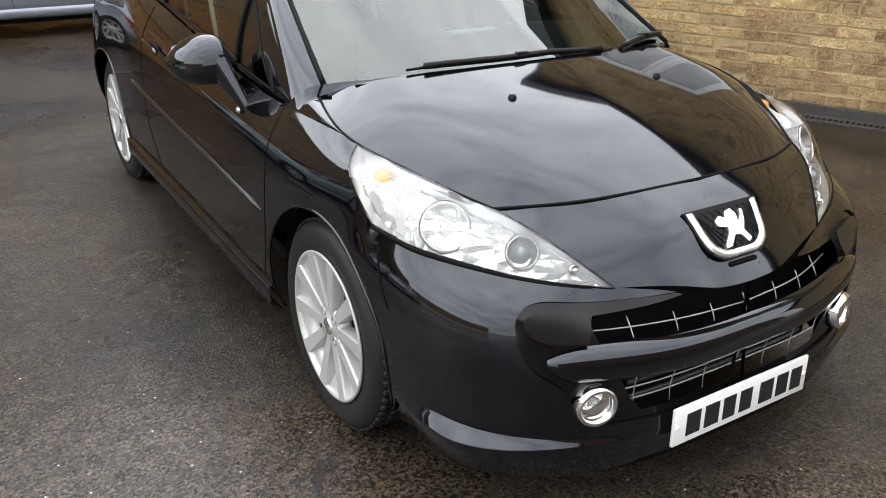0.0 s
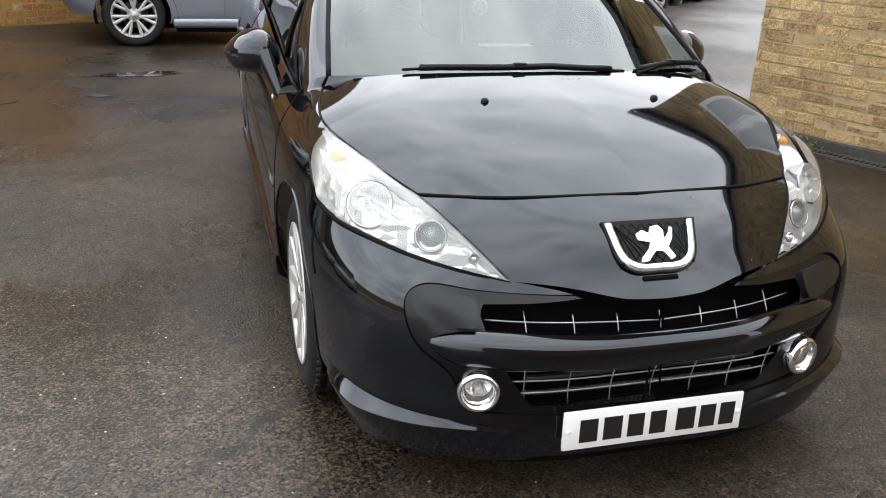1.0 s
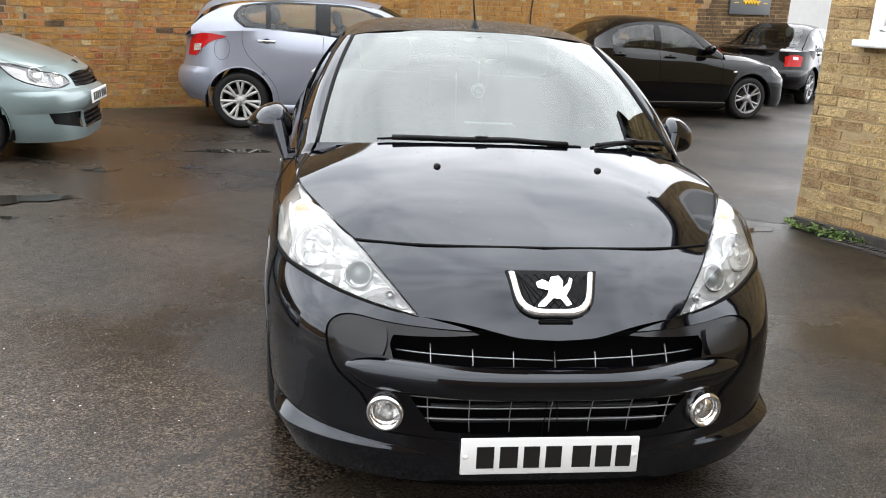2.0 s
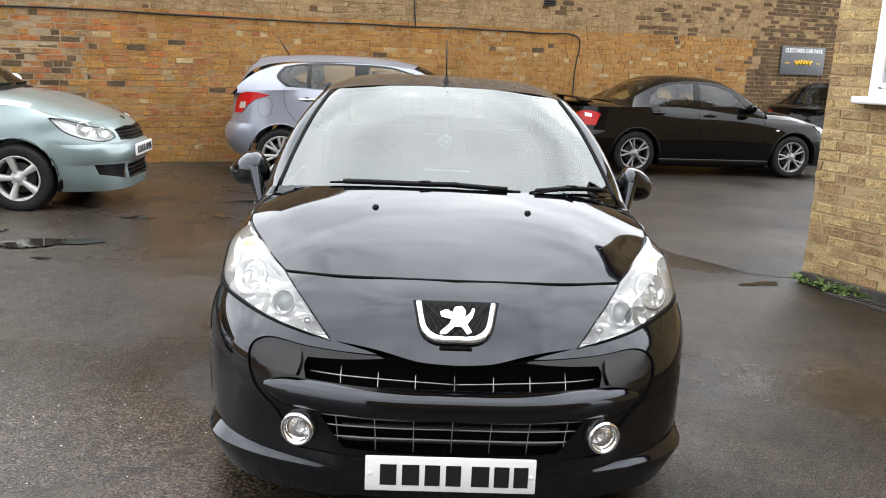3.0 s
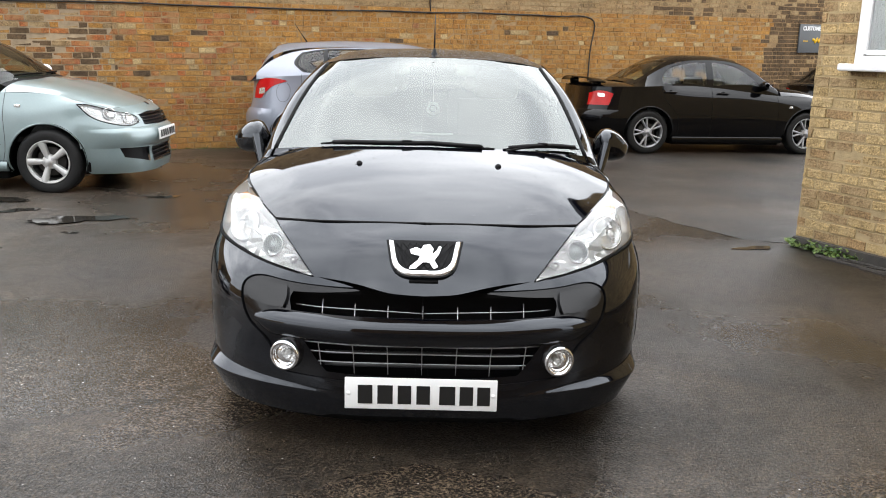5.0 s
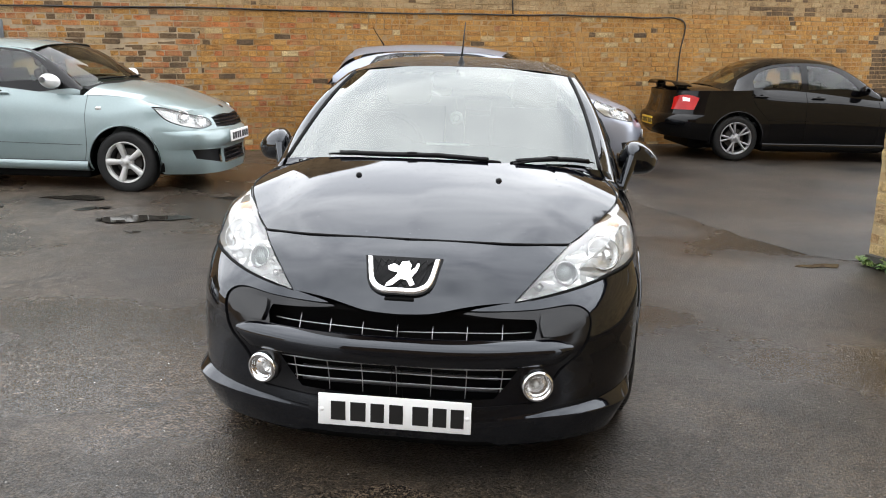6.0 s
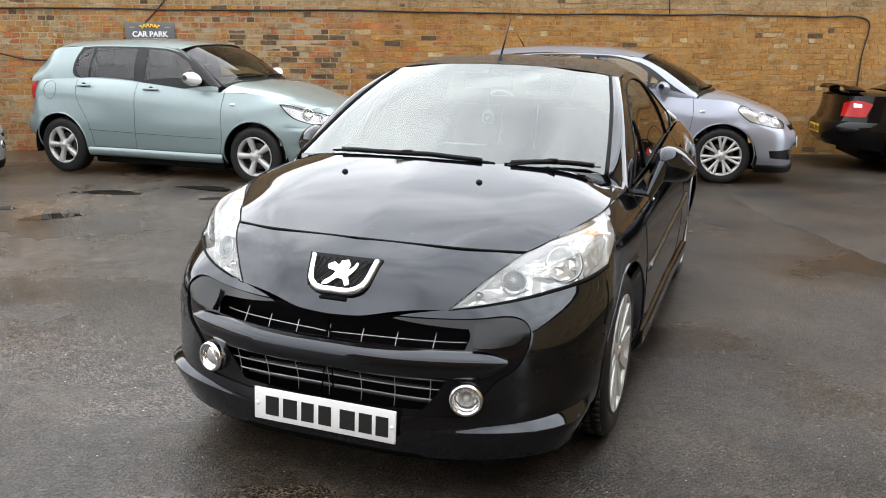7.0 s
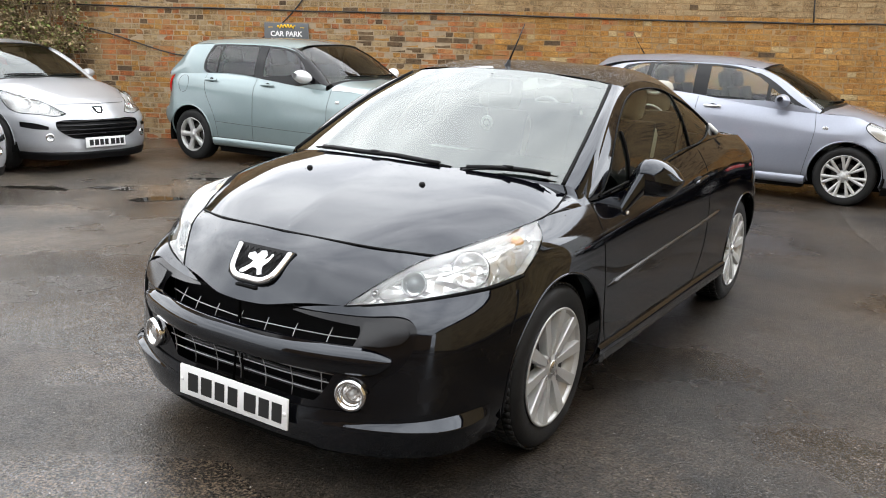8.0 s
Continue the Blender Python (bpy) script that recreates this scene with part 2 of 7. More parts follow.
WORN_BRICKS = [(0.282, 0.194, 0.101), (0.246, 0.163, 0.084), (0.308, 0.216, 0.114), (0.220, 0.145, 0.075), (0.290, 0.185, 0.088)]
BRICK_PALETTES = {"yellow": YELLOW_BRICKS, "stock": STOCK_BRICKS, "red": RED_BRICKS, "soot": SOOT_BRICKS, "worn": WORN_BRICKS}
BRICK_PALETTES = {k: [tuple(0.58 * c + 0.42 * sum(q[i] for q in p) / len(p) for i, c in enumerate(b)) for b in p] for k, p in BRICK_PALETTES.items()}
# lime and cement washed over the faces: colour, scale, where it begins, how strong
SMEARS = {"yellow": ((0.43, 0.32, 0.17), 14.0, 0.47, 0.6), "stock": ((0.36, 0.205, 0.075), 6.0, 0.47, 0.7), "red": ((0.34, 0.19, 0.085), 6.0, 0.45, 0.75),
          "soot": ((0.17, 0.112, 0.062), 6.0, 0.47, 0.5), "worn": ((0.37, 0.27, 0.145), 6.0, 0.47, 0.7)}
BRICK_JOINED = {k: material(k + "_bricks", p[0], rough=0.92, vary=0.48, scale=22, bump=1.0, bump_scale=60, spec=0.2, palette=p, smear=SMEARS[k]) for k, p in BRICK_PALETTES.items()}
BRICK_SINGLE = {k: material(k + "_brick", p[0], rough=0.92, vary=0.48, scale=22, bump=1.0, bump_scale=60, spec=0.2, palette=p, per_object=True, smear=SMEARS[k]) for k, p in BRICK_PALETTES.items()}
SCREEN = glass_material("windscreen_glass", (0.38, 0.45, 0.43), ior=1.82, gloss=(.93, .97, .95))
PARKED_SIDE = glass_material("parked_car_side_glass", (0.78, 0.84, 0.78), ior=1.62)
PARKED_GLASS = glass_material("parked_car_glass", (0.60, 0.64, 0.58), ior=1.45)
SIDE_GLASS = glass_material("side_window_glass", (0.68, 0.74, 0.67), ior=1.5)
LENS = glass_material("lamp_lens", (0.97, 0.98, 0.98), ior=1.65)
WINDOW_GLASS = glass_material("house_window_glass", (0.95, 0.96, 0.96), ior=1.45)


def asphalt_material(name="wet_asphalt", dry=False):
    m = bpy.data.materials.new(name)
    m.use_nodes = True
    n, l = m.node_tree.nodes, m.node_tree.links
    b = n["Principled BSDF"]
    co = n.new("ShaderNodeTexCoord")

    def noise_node(scale, detail=5, rough=0.55):
        k = n.new("ShaderNodeTexNoise")
        k.inputs["Scale"].default_value, k.inputs["Detail"].default_value, k.inputs["Roughness"].default_value = scale, detail, rough
        l.new(co.outputs["Object"], k.inputs["Vector"])
        return k

    def ranged(source, a, z, lo, hi):
        k = n.new("ShaderNodeMapRange")
        for key, v in (("From Min", a), ("From Max", z), ("To Min", lo), ("To Max", hi)):
            k.inputs[key].default_value = v
        l.new(source, k.inputs["Value"])
        return k.outputs["Result"]

    patches, stains, grit, stone = noise_node(0.55, 6), noise_node(0.9, 5), noise_node(96, 5, 0.80), n.new("ShaderNodeTexVoronoi")
    l.new(co.outputs["Object"], stone.inputs["Vector"])
    stone.inputs["Scale"].default_value = 120
    wet = ranged(patches.outputs["Fac"], 0.42, 0.57, 0.0, 1.0)
    colour = n.new("ShaderNodeValToRGB")
    colour.color_ramp.elements[0].position, colour.color_ramp.elements[0].color = 0.32, (0.007, 0.0068, 0.0068, 1)
    colour.color_ramp.elements[1].position, colour.color_ramp.elements[1].color = 0.70, (0.046, 0.040, 0.036, 1) if dry else (0.033, 0.027, 0.022, 1)
    l.new(stains.outputs["Fac"], colour.inputs["Fac"])
    speck = n.new("ShaderNodeMixRGB")
    speck.blend_type = "MULTIPLY"
    speck.inputs["Fac"].default_value = 0.85
    grey = n.new("ShaderNodeValToRGB")
    grey.color_ramp.elements[0].position, grey.color_ramp.elements[0].color = 0.40, (0.20, 0.20, 0.20, 1)
    grey.color_ramp.elements[1].position, grey.color_ramp.elements[1].color = 0.66, (2.6, 2.55, 2.4, 1)
    l.new(grit.outputs["Fac"], grey.inputs["Fac"])
    l.new(colour.outputs["Color"], speck.inputs["Color1"])
    l.new(grey.outputs["Color"], speck.inputs["Color2"])
    chip, chips = n.new("ShaderNodeSeparateColor"), n.new("ShaderNodeMixRGB")
    l.new(stone.outputs["Color"], chip.inputs["Color"])
    shade = n.new("ShaderNodeValToRGB")
    shade.color_ramp.elements[0].position, shade.color_ramp.elements[0].color = 0.15, (0.35, 0.35, 0.36, 1)
    shade.color_ramp.elements[1].position, shade.color_ramp.elements[1].color = 1.0, (2.5, 2.3, 2.0, 1)
    l.new(chip.outputs["Red"], shade.inputs["Fac"])
    chips.blend_type = "MULTIPLY"
    chips.inputs["Fac"].default_value = 0.8
    l.new(speck.outputs["Color"], chips.inputs["Color1"])
    l.new(shade.outputs["Color"], chips.inputs["Color2"])
    mottle, blotch = noise_node(13, 5, 0.7), n.new("ShaderNodeMixRGB")
    blotch.blend_type = "MULTIPLY"
    blotch.inputs["Fac"].default_value = 1.0
    tone = n.new("ShaderNodeValToRGB")
    tone.color_ramp.elements[0].position, tone.color_ramp.elements[0].color = 0.36, (0.74, 0.74, 0.75, 1)
    tone.color_ramp.elements[1].position, tone.color_ramp.elements[1].color = 0.64, (1.26, 1.24, 1.20, 1)
    l.new(mottle.outputs["Fac"], tone.inputs["Fac"])
    l.new(chips.outputs["Color"], blotch.inputs["Color1"])
    l.new(tone.outputs["Color"], blotch.inputs["Color2"])
    pebble, pick = n.new("ShaderNodeTexVoronoi"), n.new("ShaderNodeMath")
    pebble.inputs["Scale"].default_value = 38
    l.new(co.outputs["Object"], pebble.inputs["Vector"])
    pick.operation = "MULTIPLY"
    l.new(ranged(pebble.outputs["Distance"], 0.10, 0.16, 1.0, 0.0), pick.inputs[0])
    split = n.new("ShaderNodeSeparateColor")
    l.new(pebble.outputs["Color"], split.inputs["Color"])
    l.new(ranged(split.outputs["Red"], 0.955, 0.965, 0.0, 1.0), pick.inputs[1])
    dots = n.new("ShaderNodeMixRGB")
    dots.inputs["Color2"].default_value = (0.30, 0.29, 0.27, 1)
    l.new(pick.outputs[0], dots.inputs["Fac"])
    l.new(blotch.outputs["Color"], dots.inputs["Color1"])
    # fine wandering cracks, open here and closed there
    warp, bent, crack = noise_node(1.7, 6, 0.6), n.new("ShaderNodeMixRGB"), n.new("ShaderNodeTexVoronoi")
    bent.inputs["Fac"].default_value = 0.35
    l.new(co.outputs["Object"], bent.inputs["Color1"])
    l.new(warp.outputs["Color"], bent.inputs["Color2"])
    crack.feature = "DISTANCE_TO_EDGE"
    crack.inputs["Scale"].default_value = 0.62
    l.new(bent.outputs["Color"], crack.inputs["Vector"])
    opened, line = noise_node(0.8, 4), n.new("ShaderNodeMath")
    line.operation = "MULTIPLY"
    l.new(ranged(crack.outputs["Distance"], 0.003, 0.010, 1.0, 0.0), line.inputs[0])
    l.new(ranged(opened.outputs["Fac"], 0.56, 0.64, 0.0, 0.8), line.inputs[1])
    split_line = n.new("ShaderNodeMixRGB")
    split_line.inputs["Color2"].default_value = (0.008, 0.008, 0.008, 1)
    l.new(line.outputs[0], split_line.inputs["Fac"])
    l.new(dots.outputs["Color"], split_line.inputs["Color1"])
    # the tarmac's colour grows paler towards its open western side
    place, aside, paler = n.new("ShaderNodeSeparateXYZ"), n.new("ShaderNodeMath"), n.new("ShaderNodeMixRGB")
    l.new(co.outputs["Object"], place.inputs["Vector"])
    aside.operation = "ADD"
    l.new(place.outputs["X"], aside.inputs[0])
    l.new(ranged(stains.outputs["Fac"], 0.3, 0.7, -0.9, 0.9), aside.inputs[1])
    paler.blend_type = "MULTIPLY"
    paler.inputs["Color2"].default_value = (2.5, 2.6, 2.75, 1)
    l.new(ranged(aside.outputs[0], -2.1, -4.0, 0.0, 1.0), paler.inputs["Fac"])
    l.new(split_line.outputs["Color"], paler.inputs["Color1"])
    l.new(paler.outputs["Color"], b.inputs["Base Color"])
    l.new(ranged(wet, 0.0, 1.0, 0.48 if dry else 0.42, 0.38 if dry else 0.22), b.inputs["Roughness"])
    sheen = n.new("ShaderNodeMath")
    sheen.operation = "MULTIPLY"
    l.new(ranged(grit.outputs["Fac"], 0.40, 0.62, 0.20 if not dry else 0.16, 0.52 if not dry else 0.44), sheen.inputs[0])
    glint = n.new("ShaderNodeMath")
    glint.operation = "MULTIPLY"
    l.new(ranged(mottle.outputs["Fac"], 0.36, 0.64, 0.84, 1.12), glint.inputs[0])
    l.new(ranged(chip.outputs["Green"], 0.0, 1.0, 0.55, 1.45), glint.inputs[1])
    l.new(glint.outputs[0], sheen.inputs[1])
    l.new(sheen.outputs[0], b.inputs["Specular IOR Level"])
    height = n.new("ShaderNodeMath")
    height.operation = "ADD"
    l.new(stone.outputs["Distance"], height.inputs[0])
    l.new(grit.outputs["Fac"], height.inputs[1])
    bump = n.new("ShaderNodeBump")
    bump.inputs["Distance"].default_value = 0.0045
    l.new(ranged(wet, 0.0, 1.0, 0.95 if dry else 0.55, 0.55 if dry else 0.20), bump.inputs["Strength"])
    l.new(height.outputs[0], bump.inputs["Height"])
    l.new(bump.outputs["Normal"], b.inputs["Normal"])
    return m


ASPHALT = asphalt_material()
COARSE_ASPHALT = asphalt_material("coarse_damp_asphalt", dry=True)
WATER = material("puddle_water", (0.02, 0.018, 0.015), rough=0.02, vary=0.1, spec=0.5, rough_vary=0.0)

# ---------------- shaping helpers ----------------
def part(name, bm, mat, parent, label="", smooth=True):
    """Links a bmesh as one mesh object under a thing or a part."""
    me = bpy.data.meshes.new(name)
    bm.to_mesh(me)
    bm.free()
    if smooth:
        me.shade_smooth()
    for k in mat if isinstance(mat, (list, tuple)) else (mat,):
        me.materials.append(k)
    ob = new(name, me)
    ob.parent = parent
    return tagged(ob, label)


def thing(name, label, category, m=None, group="", kind=""):
    ob = tagged(new(name), label, category, group, kind)
    if m is not None:
        ob.matrix_basis = m
    return ob


def mesh_of(verts, faces):
    bm = bmesh.new()
    vs = [bm.verts.new(v) for v in verts]
    for f in faces:
        try:
            bm.faces.new([vs[i] for i in f])
        except ValueError:
            pass
    return bm


def joined(*bms):
    out = bmesh.new()
    for b in bms:
        me = bpy.data.meshes.new("join")
        b.to_mesh(me)
        b.free()
        out.from_mesh(me)
        bpy.data.meshes.remove(me)
    return out


def box(size, at=(0, 0, 0), bevel=0.0, m=None):
    bm = bmesh.new()
    bmesh.ops.create_cube(bm, size=1.0)
    bmesh.ops.scale(bm, vec=size, verts=bm.verts)
    if bevel:
        bmesh.ops.bevel(bm, geom=bm.edges[:], offset=bevel, segments=2, affect="EDGES", profile=0.5)
    if m is not None:
        bmesh.ops.transform(bm, matrix=m, verts=bm.verts)
    bmesh.ops.translate(bm, vec=at, verts=bm.verts)
    return bm


def tube(path, r, sides=8, closed=False):
    """A round bar along a path; r is one radius or one for each point."""
    path = [Vector(p) for p in path]
    k = len(path)
    radii = r if isinstance(r, (list, tuple)) else [r] * k
    verts, faces = [], []
    up = Vector((0.13, 0.27, 0.95)).normalized()
    for i, p in enumerate(path):
        a = path[(i - 1) % k] if closed or i else p
        b = path[(i + 1) % k] if closed or i < k - 1 else p
        d = (b - a).normalized()
        s = d.cross(up)
        s = s.normalized() if s.length > 1e-4 else Vector((1, 0, 0))
        t = s.cross(d)
        verts += [p + radii[i] * (math.cos(2 * math.pi * j / sides) * s + math.sin(2 * math.pi * j / sides) * t) for j in range(sides)]
    for i in range(k if closed else k - 1):
        for j in range(sides):
            a, b = i * sides, ((i + 1) % k) * sides
            faces.append((a + j, a + (j + 1) % sides, b + (j + 1) % sides, b + j))
    if not closed:
        faces.append(tuple(range(sides))[::-1])
        faces.append(tuple((k - 1) * sides + j for j in range(sides)))
    return mesh_of(verts, faces)


def lathe(profile, steps=48, axis="x", closed=False):
    """Turns (radius, along) pairs about an axis."""
    verts, faces = [], []
    k = len(profile)
    for i in range(steps):
        a = 2 * math.pi * i / steps
        for r, x in profile:
            c, s = r * math.cos(a), r * math.sin(a)
            verts.append({"x": (x, c, s), "y": (c, x, s), "z": (c, s, x)}[axis])
    for i in range(steps):
        for j in range(k if closed else k - 1):
            a, b = i * k, ((i + 1) % steps) * k
            faces.append((a + j, b + j, b + (j + 1) % k, a + (j + 1) % k))
    bm = mesh_of(verts, faces)
    bmesh.ops.remove_doubles(bm, verts=bm.verts, dist=1e-5)
    return bm


def grid(rows):
    """A sheet through rows of points."""
    rows = np.asarray(rows, float)
    a, b = rows.shape[:2]
    idx = lambda i, j: i * b + j
    return mesh_of(rows.reshape(-1, 3).tolist(), [(idx(i, j), idx(i, j + 1), idx(i + 1, j + 1), idx(i + 1, j)) for i in range(a - 1) for j in range(b - 1)])


def spline_basis(knots, t):
    """Weights of a natural cubic spline through the knots, at each t."""
    knots, t = np.asarray(knots, float), np.atleast_1d(np.asarray(t, float))
    k = len(knots)
    h = np.diff(knots)
    left, right = np.eye(k), np.zeros((k, k))
    for i in range(1, k - 1):
        left[i, i - 1:i + 2] = h[i - 1] / 6, (h[i - 1] + h[i]) / 3, h[i] / 6
        right[i, i - 1:i + 2] = 1 / h[i - 1], -1 / h[i - 1] - 1 / h[i], 1 / h[i]
    second = np.linalg.solve(left, right)
    i = np.clip(np.searchsorted(knots, t) - 1, 0, k - 2)
    a, b = (knots[i + 1] - t) / h[i], (t - knots[i]) / h[i]
    a, b = np.clip(a, -0.5, 1.5), np.clip(b, -0.5, 1.5)
    w = np.zeros((len(t), k))
    rows = np.arange(len(t))
    w[rows, i] += a
    w[rows, i + 1] += b
    return w + ((a ** 3 - a) * h[i] ** 2 / 6)[:, None] * second[i] + ((b ** 3 - b) * h[i] ** 2 / 6)[:, None] * second[i + 1]


def curve(points, n=24):
    """A smooth line through points."""
    p = np.asarray(points, float)
    d = np.concatenate([[0], np.cumsum(np.linalg.norm(np.diff(p, axis=0), axis=1))])
    return spline_basis(d, np.linspace(0, d[-1], n)) @ p


class Net:
    """A smooth sheet through stations of points; u and v run in metres along it."""

    def __init__(self, stations, at_start=False, at_end=False, turned=False):
        p = np.asarray(stations, float)
        self.turned = turned
        flip = np.array([-1, 1, 1])
        self.pre = 0
        if at_start:
            p = np.concatenate([p[2:0:-1] * flip, p])
            self.pre = 2
        if at_end:
            p = np.concatenate([p, p[-2:-4:-1] * flip])
        self.p = p
        self.ku = np.concatenate([[0], np.cumsum(np.linalg.norm(np.diff(p, axis=0), axis=2).mean(1))])
        self.ku -= self.ku[self.pre]
        self.kv = np.concatenate([[0], np.cumsum(np.linalg.norm(np.diff(p, axis=1), axis=2).mean(0))])
        self.u1 = self.ku[-3] if at_end else self.ku[-1]
        self.v1 = self.kv[-1]
        self.su, self.sv = np.linspace(0, self.u1, 260), np.linspace(0, self.v1, 90)
        gu, gv = np.meshgrid(self.su, self.sv, indexing="ij")
        self.guv = np.stack([gu.ravel(), gv.ravel()], 1)
        self.gp = self.at(self.guv)

    def at(self, uv):
        uv = np.atleast_2d(np.asarray(uv, float))
        return np.einsum("ni,nj,ijk->nk", spline_basis(self.ku, uv[:, 0]), spline_basis(self.kv, uv[:, 1]), self.p, optimize=True)

    def normal(self, uv):
        uv = np.atleast_2d(np.asarray(uv, float))
        e = 0.004
        a = self.at(uv + [e, 0]) - self.at(uv - [e, 0])
        b = self.at(uv + [0, e]) - self.at(uv - [0, e])
        c = np.cross(a, b) * (-1 if self.turned else 1)
        return c / np.maximum(np.linalg.norm(c, axis=1, keepdims=True), 1e-9)

    def uv(self, points, axes=(0, 1, 2)):
        """Where points lie on the sheet: the nearest places."""
        axes = list(axes)
        out = []
        ahead = self.guv[:, 0] < (self.ku[self.pre + 5] if axes == [0, 2] else 1e9)
        guv, gp = self.guv[ahead], self.gp[ahead]
        for q in np.atleast_2d(np.asarray(points, float)):
            c = guv[np.argmin(((gp[:, axes] - q[axes]) ** 2).sum(1))].copy()
            for _ in range(4):
                e = 0.003
                s = self.at([c, c + [e, 0], c + [0, e]])[:, axes]
                jac = np.stack([(s[1] - s[0]) / e, (s[2] - s[0]) / e], 1)
                step = np.linalg.lstsq(jac, q[axes] - s[0], rcond=None)[0]
                c = c + np.clip(step, -0.05, 0.05)
                c = np.clip(c, [-0.02, -0.02], [self.u1 + 0.02, self.v1 + 0.02])
            out.append(c)
        return np.array(out)

    def outline(self, *legs, step=0.012, axes=(0, 1, 2)):
        """A closed outline of smooth legs that meet in corners, as u, v."""
        out = []
        for leg in legs:
            c = self.uv(leg, axes)
            length = np.linalg.norm(np.diff(c, axis=0), axis=1).sum()
            out.append(curve(c, max(3, int(length / step)))[:-1] if len(c) > 2 else np.linspace(c[0], c[1], max(2, int(length / step)))[:-1])
        return np.concatenate(out)

    def cut(self, outlines, step=0.03, v_step=None, span=None):
        """Cuts the sheet along closed outlines: for each one, and for the rest, its places and triangles."""
        u0, u1, v0, v1 = span or (0, self.u1, 0, self.v1)
        us = np.linspace(u0, u1, max(2, int((u1 - u0) / step) + 1))
        vs = np.linspace(v0, v1, max(2, int((v1 - v0) / (v_step or step)) + 1))
        pts = np.stack(np.meshgrid(us, vs, indexing="ij"), -1).reshape(-1, 2)
        border = (np.isin(pts[:, 0], (us[0], us[-1]))) | (np.isin(pts[:, 1], (vs[0], vs[-1])))
        keep = np.ones(len(pts), bool)
        every = [np.asarray(o) for o in outlines.values()]
        if every:
            lines = np.concatenate(every)
            for i in range(0, len(pts), 2000):
                d = np.sqrt(((pts[i:i + 2000, None] - lines[None]) ** 2).sum(2)).min(1)
                keep[i:i + 2000] = (d > 0.008) | border[i:i + 2000]
        pts = pts[keep]
        edges, coords = [], [tuple(q) for q in pts]
        for o in every:
            a = len(coords)
            coords += [tuple(q) for q in o]
            edges += [(a + i, a + (i + 1) % len(o)) for i in range(len(o))]
        found = geometry.delaunay_2d_cdt([Vector(c) for c in coords], edges, [], 0, 1e-5)
        uv = np.array([tuple(v) for v in found[0]])
        tri = np.array([f for f in found[2] if len(f) == 3])
        mid = uv[tri].mean(1)
        inside = (mid[:, 0] > u0 - 1e-6) & (mid[:, 0] < u1 + 1e-6) & (mid[:, 1] > v0 - 1e-6) & (mid[:, 1] < v1 + 1e-6)
        tri, mid = tri[inside], mid[inside]
        left = np.ones(len(tri), bool)
        out = {}
        for name, o in outlines.items():
            hit = left & in_polygon(mid, np.asarray(o))
            out[name] = (uv, tri[hit])
            left &= ~hit
        out["rest"] = (uv, tri[left])
        return out

    def sheet(self, piece, offset=0.0):
        """A piece that cut() gave, as a bmesh, moved in along the normal by an offset."""
        uv, tri = piece
        used, index = np.unique(tri.ravel(), return_inverse=True)
        p = self.at(uv[used])
        if offset:
            p = p + offset * self.normal(uv[used])
        faces = index.reshape(-1, 3)
        return mesh_of(p.tolist(), (faces[:, ::-1] if self.turned else faces).tolist())

    def rim(self, outline, depth, lift=0.0):
        """A wall that runs inwards from an outline."""
        n = self.normal(outline)
        p = self.at(outline)
        a, b = p + lift * n, p + depth * n
        k = len(p)
        return mesh_of(a.tolist() + b.tolist(), [(i, (i + 1) % k, k + (i + 1) % k, k + i) for i in range(k)])

    def line(self, points, n=40, lift=0.0, axes=(0, 1, 2)):
        """A smooth line on the sheet through points."""
        c = self.uv(points, axes)
        c = curve(c, n) if len(c) > 2 else np.linspace(c[0], c[1], n)
        return self.at(c) + lift * self.normal(c)


def in_polygon(q, poly):
    x, y = q[:, 0], q[:, 1]
    hit = np.zeros(len(q), bool)
    k = len(poly)
    for i in range(k):
        (ax, ay), (bx, by) = poly[i], poly[(i + 1) % k]
        if ay == by:
            continue
        c = ((ay > y) != (by > y)) & (x < (bx - ax) * (y - ay) / (by - ay) + ax)
        hit ^= c
    return hit


def both_sides(bm):
    """A half and its mirror image, welded in the middle."""
    out = joined(bm, mirrored_copy(bm))
    bmesh.ops.remove_doubles(out, verts=[v for v in out.verts if abs(v.co.x) < 2e-4], dist=4e-4)
    return out


def mirrored_copy(bm):
    out = bm.copy()
    for v in out.verts:
        v.co.x = -v.co.x
    bmesh.ops.reverse_faces(out, faces=out.faces[:])
    return out


def text_mesh(body, size, depth=0.002):
    data = bpy.data.curves.new("lettering", "FONT")
    data.body, data.size, data.extrude, data.align_x, data.align_y = body, size, depth, "CENTER", "CENTER"
    data.offset = size * .03
    tmp = bpy.data.objects.new("lettering", data)
    me = bpy.data.meshes.new_from_object(tmp)
    bm = bmesh.new()
    bm.from_mesh(me)
    bpy.data.objects.remove(tmp)
    bpy.data.meshes.remove(me)
    return bm

# ---------------- the yard: ground, brick walls, building ----------------
# level before the building, falling gently towards the far end of the row of cars
def ground_z(x, y):
    return -0.034 * max(0.0, min(-3.2 - x - 1.2 * (max(y, 3.2) - 4.2), 8.0))


def on_ground(x, y):
    """Lies flat on the ground at x, y."""
    up = Vector((ground_z(x - .1, y) - ground_z(x + .1, y), ground_z(x, y - .1) - ground_z(x, y + .1), .2)).normalized()
    return Matrix.Translation((x, y, ground_z(x, y))) @ Vector((0, 0, 1)).rotation_difference(up).to_matrix().to_4x4()


